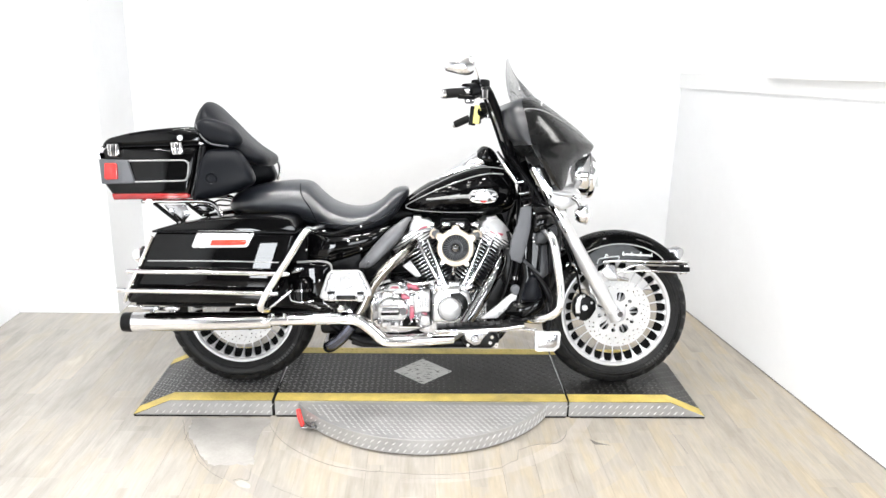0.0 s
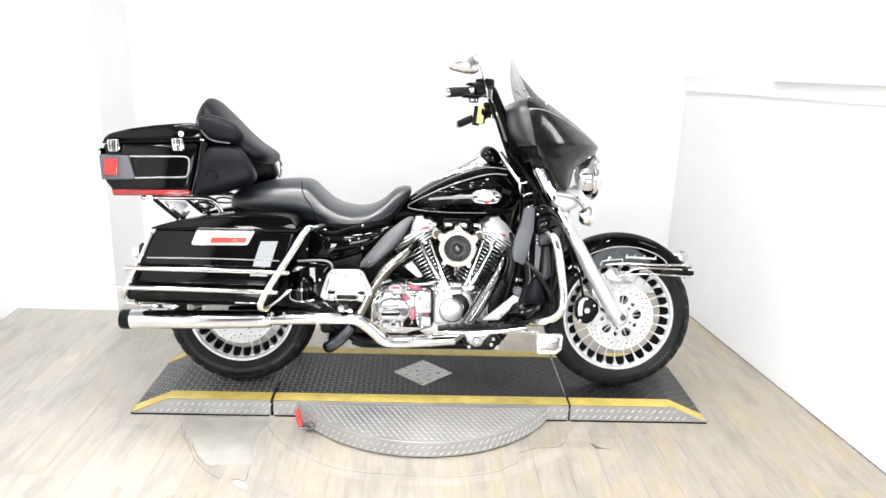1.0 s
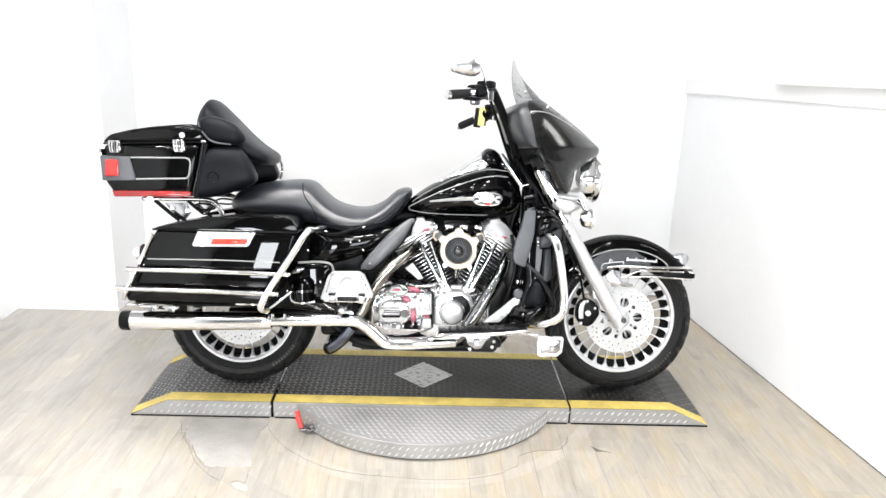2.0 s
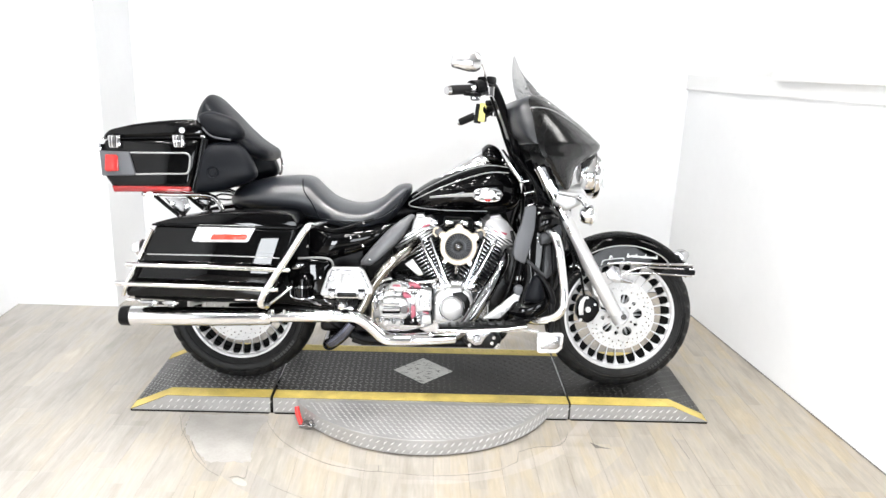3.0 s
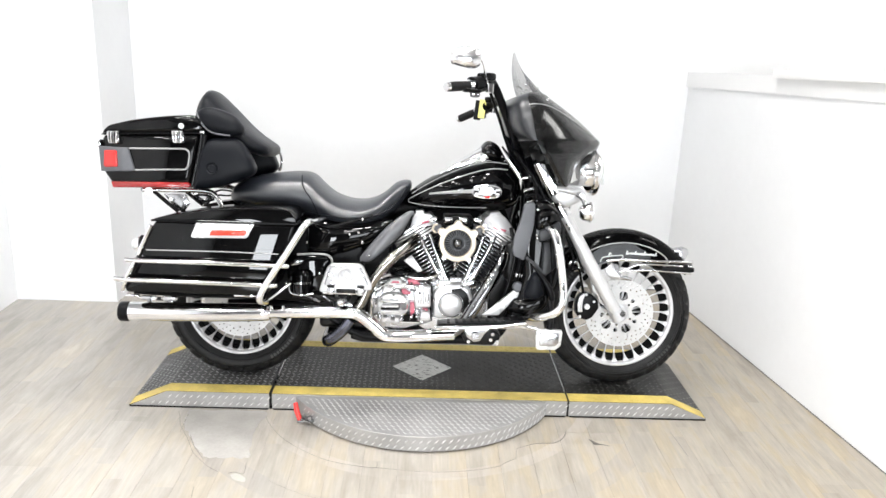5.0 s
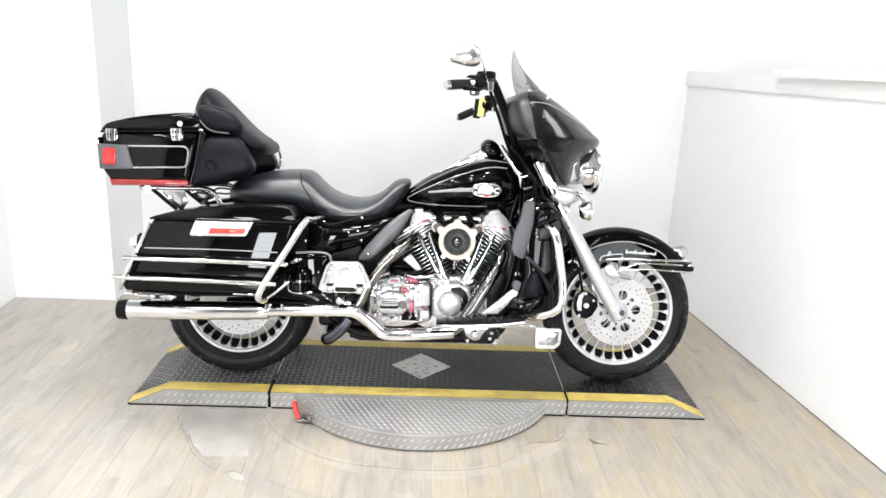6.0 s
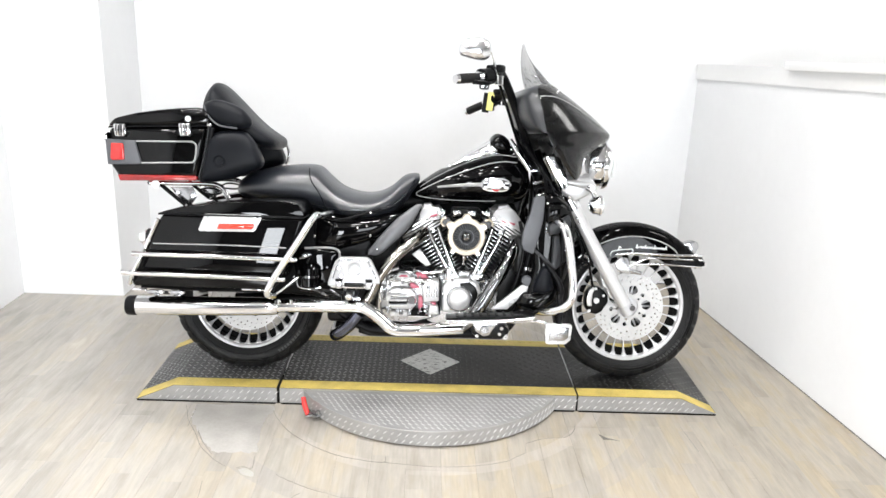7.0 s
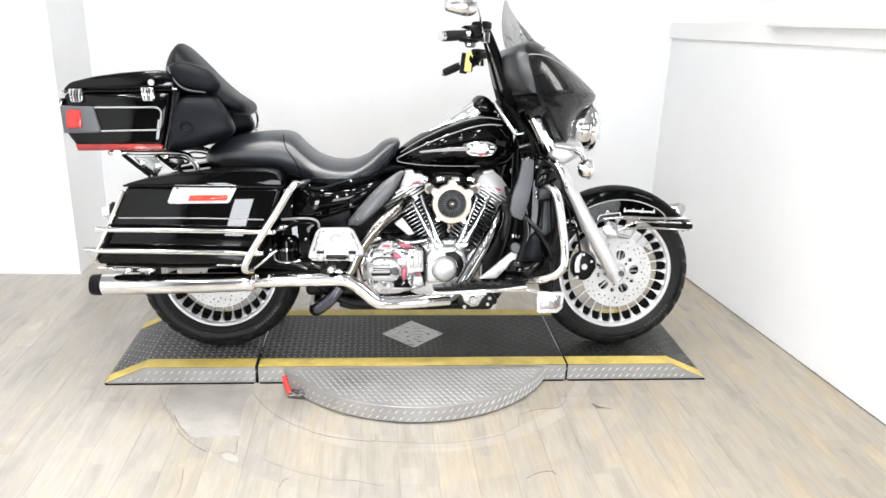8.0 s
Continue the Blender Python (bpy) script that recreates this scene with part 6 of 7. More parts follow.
# -- engine --
def cylinder(name, base, top, label, box_profile, cap_profile, gasket_profile, bolts):
    b, t = Vector(base), Vector(top)
    d = (t - b).normalized()
    u, v = Vector((0, 1, 0)), d.cross(Vector((0, 1, 0)))
    n = 13
    core = part(name, tube([b, t], 0.058, 24, 1), BLACK_METAL, bike, label)
    def plate(c, ru, rv, th):
        bm = bmesh.new()
        rings = []
        for q in (-th / 2, th / 2):
            rings.append([bm.verts.new(c + d * q + u * ru * math.copysign(abs(math.cos(a)) ** 0.6, math.cos(a)) + v * rv * math.copysign(abs(math.sin(a)) ** 0.6, math.sin(a))) for a in (math.tau * k / 28 for k in range(28))])
        bridge(bm, rings)
        return bm
    for k in range(n):
        g = 0.06 + 0.88 * k / (n - 1)
        c = b + (t - b) * g
        s = 0.80 + 0.20 * min(1.0, k / 5)
        part("cooling_fin", plate(c, 0.112 * s, 0.092 * s, 0.0046), BLACK_METAL, core)
        # machined bright fin edge on the outer side
        part("fin_edge", plate(c - u * 0.004, 0.110 * s, 0.0926 * s, 0.0021), BRUSHED, core)
    # head and rocker cover
    h0, h1 = t, t + d * 0.060
    for k in range(5):
        part("head_fin", plate(h0 + d * (0.004 + 0.012 * k), 0.118, 0.102, 0.0062), ALLOY, core)
    part("cylinder_head", plate((h0 + h1) / 2, 0.094, 0.080, 0.062), BLACK_METAL, core, "dark cylinder head core")
    # bright rocker box with its stepped cap
    part("rocker_cover", prism(box_profile, -0.118, 0.10, 0.004, 2), ROCKER, core, "satin alloy rocker cover")
    lip = prism(box_profile[:1] + [tuple(Vector(box_profile[0]).lerp(Vector(box_profile[1]), 0.22)), tuple(Vector(box_profile[-1]).lerp(Vector(box_profile[-2]), 0.35)), box_profile[-1]], -0.125, 0.10, 0.002)
    part("rocker_flange", lip, BRUSHED, core, "machined rocker flange")
    p0, p1 = Vector(box_profile[0]), Vector(box_profile[-1])
    up = Vector((-(p1 - p0).y, (p1 - p0).x)).normalized()
    q0, q1 = p0.lerp(p1, 0.30) + up * 0.014, p0.lerp(p1, 0.72) + up * 0.014
    # red strip imitates a reflection in the rocker cover
    part("red_insert", prism([tuple(q0), tuple(q1), tuple(q1 + up * 0.010 + (q1 - q0) * 0.05), tuple(q0 + up * 0.005)], -0.1245, -0.11, 0.002), RED_REFLECTION, core, "red strip painted as a reflection in the cover")
    part("rocker_cap", prism(cap_profile, -0.108, 0.085, 0.003, 2), ROCKER, core)
    part("rocker_gasket", prism(gasket_profile, -0.124, 0.10, 0.001, 1), BLACK_METAL, core)
    for x, z in bolts:
        part("cover_bolt", lathe([(0.001, -0.130), (0.006, -0.130), (0.0075, -0.126), (0.0075, -0.118), (0.001, -0.118)], (x, 0, z), "y", 8), BRUSHED, core)
    return core


cylinder("front_cylinder", (0.945, -0.01, 0.440), (1.060, -0.01, 0.616), "black finned engine cylinder",
         [(1.000, 0.670), (1.018, 0.712), (1.028, 0.721), (1.084, 0.729), (1.104, 0.714), (1.144, 0.660), (1.136, 0.634)],
         [(1.030, 0.715), (1.036, 0.735), (1.076, 0.741), (1.086, 0.724)],
         [(0.996, 0.668), (0.999, 0.674), (1.140, 0.638), (1.136, 0.630)], ((1.014, 0.684), (1.122, 0.662)))
cylinder("rear_cylinder", (0.855, -0.01, 0.440), (0.742, -0.01, 0.616), "black finned engine cylinder",
         [(0.706, 0.652), (0.718, 0.706), (0.728, 0.720), (0.788, 0.722), (0.799, 0.714), (0.822, 0.682)],
         [(0.726, 0.714), (0.729, 0.733), (0.759, 0.735), (0.768, 0.718)],
         [(0.704, 0.646), (0.703, 0.653), (0.820, 0.684), (0.824, 0.677)], ((0.722, 0.668), (0.806, 0.690)))


def engine():
    case = part("crankcase", prism([(0.745, 0.245), (0.745, 0.40), (0.80, 0.452), (0.87, 0.47), (0.93, 0.47), (1.00, 0.452), (1.045, 0.40), (1.05, 0.28), (0.99, 0.215), (0.80, 0.215)], -0.115, 0.13, 0.016, 3), BRUSHED, bike, "polished aluminium crankcase")
    cover = part("cam_cover", prism([(0.814, 0.296), (0.812, 0.401), (0.830, 0.424), (0.860, 0.441), (0.925, 0.444), (0.962, 0.420), (0.975, 0.38), (0.968, 0.325), (0.94, 0.294)], -0.165, -0.11, 0.012, 3), SATIN_ALLOY, bike, "bright cam cover")
    part("cover_recess", prism([(0.885, 0.418), (0.925, 0.424), (0.950, 0.405), (0.962, 0.375), (0.955, 0.325), (0.935, 0.318), (0.90, 0.36)], -0.1665, -0.160, 0.001), BLACK_METAL, cover)
    part("timer_cover", lathe([(0.001, -0.188), (0.028, -0.187), (0.040, -0.182), (0.0455, -0.172), (0.0465, -0.150), (0.001, -0.150)], (0.886, 0, 0.354), "y", 40), SATIN_ALLOY, cover, "round bright ignition cover")
    part("timer_rim", lathe([(0.0485, -0.171), (0.0525, -0.171), (0.0535, -0.160), (0.0465, -0.160)], (0.886, 0, 0.354), "y", 40, closed=True), CHROME, cover)
    for k in range(6):
        a = k / 6 * math.tau
        part("cover_screw", ball((0.890 + 0.074 * math.cos(a), -0.166, 0.372 + 0.068 * math.sin(a)), 0.0065, seg=10), CHROME, cover)
    # tappet blocks and pushrod tubes
    for x0, x1, zt in ((0.842, 0.742, 0.640), (0.862, 0.790, 0.640), (0.945, 1.012, 0.640), (0.968, 1.062, 0.640)):
        part("pushrod_tube", tube([(x0, -0.135, 0.455), (x0 + (x1 - x0) * 0.45, -0.134, 0.455 + (zt - 0.455) * 0.45), (x1, -0.122, zt)], [0.0125, 0.0095, 0.0085], 12, 3), CHROME, bike, "chrome pushrod tube")
        part("pushrod_base", tube([(x0 + 0.005 * (1 if x1 < x0 else -1), -0.135, 0.438), (x0, -0.135, 0.462)], 0.0165, 14, 1), CHROME, bike)
    for x in (0.852, 0.957):
        part("tappet_block", box(x, -0.128, 0.440, 0.062, 0.05, 0.036, 0.008), CHROME, bike)
    # gear case and starter behind the crankcase, in stepped bright castings
    g = part("gearbox", prism([(0.560, 0.285), (0.555, 0.400), (0.585, 0.440), (0.66, 0.458), (0.745, 0.452), (0.81, 0.43), (0.81, 0.27), (0.70, 0.235), (0.60, 0.235)], -0.125, 0.12, 0.012, 3), BRUSHED, bike, "bright gearbox casting with polished covers")
    gc = part("gearbox_cover", prism([(0.585, 0.318), (0.583, 0.362), (0.600, 0.384), (0.624, 0.395), (0.690, 0.390), (0.708, 0.372), (0.712, 0.345), (0.706, 0.318), (0.694, 0.304), (0.606, 0.304)], -0.172, -0.12, 0.012, 3), ALLOY, g, "bright gearbox side cover")
    for z, l in ((0.366, 0.0), (0.344, 0.004), (0.323, 0.002)):
        part("cover_rib", tube([(0.598 + l, -0.174, z - 0.001), (0.672, -0.176, z + 0.001)], 0.0068, 8, 1), CHROME, gc)
    part("rib_groove", box(0.635, -0.1735, 0.333, 0.075, 0.004, 0.005, 0.001, 1), BLACK_METAL, gc)
    part("rib_groove", box(0.640, -0.1735, 0.355, 0.070, 0.004, 0.004, 0.001, 1), BLACK_METAL, gc)
    part("clutch_cylinder", lathe([(0.001, -0.186), (0.015, -0.186), (0.019, -0.180), (0.019, -0.165), (0.001, -0.165)], (0.690, 0, 0.346), "y", 20), CHROME, gc)
    for x, z in ((0.600, 0.378), (0.700, 0.378), (0.602, 0.312), (0.694, 0.312), (0.650, 0.388)):
        part("cover_screw", ball((x, -0.173, z), 0.0055, seg=10), CHROME, gc)
    part("starter", tube([(0.612, -0.155, 0.423), (0.700, -0.155, 0.426)], [0.0115, 0.0125], 18, 1), ALLOY, g, "bright starter motor housing")
    part("starter_cap", tube([(0.598, -0.155, 0.4225), (0.612, -0.155, 0.423)], [0.008, 0.014], 16, 1), CHROME, g)
    part("upper_plate", prism([(0.622, 0.431), (0.635, 0.454), (0.674, 0.454), (0.683, 0.432)], -0.168, -0.13, 0.004), ALLOY, g)
    # red piece imitates a reflection in the upper plate
    part("upper_inset", prism([(0.636, 0.437), (0.643, 0.447), (0.669, 0.448), (0.673, 0.438)], -0.1705, -0.16, 0.001), RED_REFLECTION, g, "raised red piece painted as a reflection in the engine")
    part("top_rib", prism([(0.613, 0.418), (0.615, 0.429), (0.769, 0.432), (0.769, 0.421)], -0.170, -0.13, 0.003), CHROME, g)
    # solid black block imitates the shade of an opening
    part("lower_void", prism([(0.693, 0.304), (0.752, 0.300), (0.760, 0.277), (0.688, 0.277)], -0.167, -0.12, 0.002), GAP, g, "black block standing in for a shaded opening under the gearbox")
    part("cover_slot", box(0.637, -0.1745, 0.336, 0.072, 0.004, 0.014, 0.002), GAP, g)
    for k in range(7):
        part("slot_tooth", box(0.610 + 0.009 * k, -0.1765, 0.339, 0.0045, 0.003, 0.008, 0.001, 1), CHROME, g)
    part("clamp_block", prism([(0.640, 0.398), (0.642, 0.412), (0.672, 0.412), (0.676, 0.400)], -0.166, -0.12, 0.003), ALLOY, g)
    # raised red pieces imitate reflections in the castings
    for prof in ([(0.703, 0.455), (0.740, 0.454), (0.758, 0.435), (0.713, 0.434)], [(0.681, 0.415), (0.698, 0.414), (0.722, 0.393), (0.688, 0.391)], [(0.718, 0.359), (0.735, 0.358), (0.738, 0.318), (0.728, 0.310), (0.719, 0.307)], [(0.766, 0.334), (0.792, 0.333), (0.790, 0.324)]):
        part("red_insert", prism(prof, -0.168, -0.125, 0.003), RED_REFLECTION, g, "raised red piece painted as a reflection in the engine")
    oc = part("oil_cover", prism([(0.738, 0.330), (0.728, 0.395), (0.722, 0.428), (0.765, 0.432), (0.802, 0.424), (0.804, 0.338), (0.775, 0.336)], -0.160, -0.11, 0.008, 3), ALLOY, bike, "ribbed bright oil pump cover")
    for k in range(5):
        part("cover_rib", box(0.752 + 0.010 * k, -0.161, 0.388, 0.0035, 0.004, 0.066, 0.001, 1), BRUSHED, oc)
    part("lower_casting", prism([(0.760, 0.282), (0.765, 0.320), (0.800, 0.322), (0.806, 0.282)], -0.158, -0.11, 0.006), ALLOY, bike, "bright lower crankcase lug")
    part("case_seam", prism([(0.8065, 0.285), (0.8065, 0.425), (0.8105, 0.425), (0.8105, 0.285)], -0.168, -0.12, 0.0), BLACK_METAL, bike)
    part("foot_casting", prism([(0.602, 0.270), (0.606, 0.292), (0.672, 0.294), (0.676, 0.272)], -0.165, -0.11, 0.005), ALLOY, bike)
    part("foot_plate", prism([(0.677, 0.272), (0.677, 0.283), (0.772, 0.282), (0.772, 0.273)], -0.165, -0.11, 0.002), CHROME, bike)
    for x, z, r in ((0.578, 0.412, 0.011), (0.600, 0.405, 0.008), (0.573, 0.380, 0.009), (0.580, 0.298, 0.010), (0.592, 0.285, 0.007), (0.720, 0.292, 0.006), (0.748, 0.300, 0.007)):
        part("case_fitting", lathe([(0.001, -0.172), (r * 0.8, -0.172), (r, -0.166), (r, -0.12), (0.001, -0.12)], (x, 0, z), "y", 10), CHROME, g)
    part("breather_hose", tube([(0.700, -0.14, 0.462), (0.722, -0.15, 0.476), (0.756, -0.15, 0.468), (0.768, -0.14, 0.448)], 0.007, 10), BLACK_SATIN, bike)
    rng = random.Random(6)
    for k in range(16):
        x, z = rng.uniform(0.566, 0.80), rng.choice((0.288, 0.300, 0.400, 0.412, 0.440, 0.470))
        part("case_stud", lathe([(0.001, -0.178), (0.0045, -0.178), (0.0062, -0.173), (0.0062, -0.13), (0.001, -0.13)], (x, 0, z), "y", 8), CHROME, g)
    part("oil_fitting", tube([(0.585, -0.15, 0.415), (0.578, -0.165, 0.440), (0.600, -0.165, 0.462), (0.632, -0.15, 0.470)], 0.0075, 10), CHROME, g)
    part("oil_fitting", tube([(0.566, -0.15, 0.330), (0.560, -0.168, 0.365), (0.570, -0.165, 0.398)], 0.0065, 10), CHROME, g)
    part("side_bracket", prism([(0.686, 0.528), (0.718, 0.553), (0.766, 0.488), (0.744, 0.480)], -0.142, -0.132, 0.003), ALLOY, bike, "bright engine side bracket")
    part("oil_line", tube([(0.70, -0.14, 0.47), (0.735, -0.15, 0.455), (0.80, -0.15, 0.462), (0.835, -0.14, 0.475)], 0.008, 10), CHROME, bike)
    # dark valley between the cylinders with manifold
    part("intake_manifold", tube([(0.80, -0.03, 0.60), (0.90, -0.05, 0.585), (1.0, -0.03, 0.60)], 0.030, 14), BRUSHED, bike)
    part("throttle_body", box(0.905, -0.08, 0.60, 0.085, 0.09, 0.085, 0.012), BLACK_METAL, bike)
    part("coil_cover", box(0.905, -0.04, 0.695, 0.12, 0.12, 0.045, 0.010), BLACK_METAL, bike)
    for x in (0.80, 0.865, 0.925, 0.985):
        part("mount_clamp", box(x, -0.115, 0.700, 0.036, 0.03, 0.026, 0.006), CHROME, bike)


engine()


def air_cleaner():
    cx, cz = 0.900, 0.620
    y1 = -0.252
    seg = 100
    bm = bmesh.new()
    rings = []
    # lobed bronze ring, open in the middle
    prof = [(0.0525, y1 + 0.008), (0.0535, y1 - 0.001), (0.0570, y1 - 0.004), (0.0705, y1 - 0.003), (0.0745, y1 + 0.002), (0.0745, y1 + 0.026), (0.0650, y1 + 0.034), (0.0525, y1 + 0.034)]
    for r, a in prof:
        ring = []
        for j in range(seg):
            t = math.tau * j / seg
            lob = sum(h * max(0.0, 1 - (abs(t - radians(q)) / w) ** 3) for q, h, w in ((90, 0.016, 0.24), (228, 0.011, 0.15), (306, 0.014, 0.15), (146, 0.020, 0.22), (32, 0.018, 0.22))) if r > 0.06 else 0
            ring.append(bm.verts.new((cx + (r + lob) * math.cos(t), a, cz + (r + lob) * math.sin(t))))
        rings.append(ring)
    rings.append(rings[0])
    bridge(bm, rings, cap=False)
    ac = part("air_cleaner", bm, BRONZE, bike, "round pale bronze air cleaner with dark turbine centre")
    part("backing", lathe([(0.001, -0.14), (0.062, -0.14), (0.064, -0.20), (0.064, -0.236), (0.001, -0.236)], (cx, 0, cz), "y", 40), BLACK_METAL, ac)
    part("filter_wall", lathe([(0.070, -0.225), (0.070, -0.16), (0.05, -0.15), (0.05, -0.225)], (cx, 0, cz), "y", 48, closed=True), BLACK_SATIN, ac)
    blade = bmesh.new()
    v = [blade.verts.new(p) for p in ((0.016, -0.001, -0.0008), (0.051, -0.001, 0.0030), (0.051, 0.010, 0.0060), (0.016, 0.010, 0.0020), (0.016, -0.001, -0.0018), (0.051, -0.001, 0.0014), (0.051, 0.010, 0.0044), (0.016, 0.010, 0.0010))]
    for f in ((0, 1, 2, 3), (7, 6, 5, 4), (0, 4, 5, 1), (1, 5, 6, 2), (2, 6, 7, 3), (3, 7, 4, 0)):
        blade.faces.new([v[i] for i in f])
    b0 = part("turbine_blade", blade, GREY_PLASTIC, ac)
    b0.matrix_local = Matrix.Translation((cx, y1 + 0.004, cz))
    for k in range(1, 30):
        shared("turbine_blade", b0, ac, Matrix.Translation((cx, y1 + 0.004, cz)) @ Matrix.Rotation(math.tau * k / 30, 4, "Y"))
    part("turbine_hub", lathe([(0.001, y1 - 0.012), (0.008, y1 - 0.011), (0.015, y1 - 0.004), (0.019, y1 + 0.006), (0.001, y1 + 0.010)], (cx, 0, cz), "y", 28), DARK_CHROME, ac)
    part("turbine_ring", lathe([(0.027, y1 + 0.001), (0.030, y1 + 0.001), (0.030, y1 + 0.004), (0.027, y1 + 0.004)], (cx, 0, cz), "y", 40, closed=True), GREY_PLASTIC, ac)
    for q in (90, 146, 32, 228, 306):
        t = radians(q)
        part("ring_bolt", lathe([(0.001, y1 - 0.008), (0.006, y1 - 0.008), (0.007, y1), (0.001, y1)], (cx + 0.080 * math.cos(t), 0, cz + 0.080 * math.sin(t)), "y", 10), CHROME, ac)
    for q, w in ((146, 0.020), (32, 0.020)):
        t = radians(q)
        c = (cx + 0.100 * math.cos(t), 0, cz + 0.098 * math.sin(t))
        part("breather_arm", prism([(c[0] + w * math.cos(t + k), c[2] + w * math.sin(t + k)) for k in (0.3, 1.9, 2.8, 3.5, 4.4, 6.0)], -0.236, -0.17, 0.006), GREY_PLASTIC, ac, "dark grey breather arm")
        part("arm_edge", tube([(c[0] + 0.9 * w * math.cos(t + k), -0.238, c[2] + 0.9 * w * math.sin(t + k)) for k in (1.9, 0.8, -0.2, -1.0)], 0.0045, 8, 3), BRONZE, ac)
    part("stem", tube([(cx, -0.20, cz - 0.078), (cx - 0.004, -0.19, cz - 0.118)], [0.012, 0.005], 10, 1), CHROME, ac)


air_cleaner()


# -- exhaust --
def exhaust():
    y = -0.315
    m = part("muffler", tube([(-0.362, y, 0.322), (-0.20, y, 0.325), (0.0, y, 0.329), (0.15, y, 0.333), (0.175, y, 0.334)], [0.0375, 0.0375, 0.0365, 0.034, 0.029], 32, 4), CHROME, bike, "long chrome slip-on muffler")
    part("tip", lathe([(0.001, 0.02), (0.028, 0.02), (0.030, -0.030), (0.035, -0.030), (0.0385, -0.024), (0.0390, 0.004), (0.0375, 0.010), (0.001, 0.012)], (-0.372, y, 0.3215), "x", 32), BLACK_SATIN, m, "black muffler end cap")
    part("collar", tube([(0.170, y, 0.336), (0.245, y, 0.339)], [0.0255, 0.0255], 24, 1), CHROME, m)
    part("head_pipe", tube([(0.235, y, 0.338), (0.36, y, 0.341), (0.475, y, 0.343), (0.520, y, 0.334), (0.570, y, 0.298), (0.612, y, 0.262), (0.650, y + 0.005, 0.252), (0.75, y + 0.02, 0.252), (0.895, y + 0.05, 0.256)], 0.0245, 24), CHROME, bike, "chrome head pipe with heat shield")
    part("head_pipe", tube([(0.500, y + 0.045, 0.340), (0.530, y + 0.055, 0.385), (0.563, y + 0.060, 0.455), (0.622, y + 0.070, 0.533), (0.69, y + 0.10, 0.590), (0.735, y + 0.17, 0.625)], [0.021, 0.022, 0.0225, 0.0225, 0.022, 0.021], 20), HEAT_CHROME, bike, "heat-tinted chrome rear cylinder exhaust pipe")
    part("head_pipe", tube([(0.880, y + 0.06, 0.254), (0.930, y + 0.065, 0.290), (0.985, y + 0.08, 0.375), (1.045, y + 0.10, 0.475), (1.095, y + 0.15, 0.560), (1.10, y + 0.22, 0.61)], 0.0260, 20), DARK_CHROME, bike, "smoked chrome front cylinder exhaust pipe")
    for x, z in ((0.40, 0.342), (0.80, 0.254)):
        part("shield_clamp", tube([(x - 0.006, y + (0.03 if x > 0.6 else 0), z), (x + 0.006, y + (0.03 if x > 0.6 else 0), z)], 0.0268, 20, 1), CHROME, bike)
    part("crossover_pipe", tube([(0.48, -0.20, 0.29), (0.44, -0.19, 0.235), (0.385, -0.15, 0.185), (0.375, -0.05, 0.18), (0.38, 0.10, 0.20)], 0.0255, 16), BLUED, bike, "heat-blued crossover exhaust pipe")


exhaust()


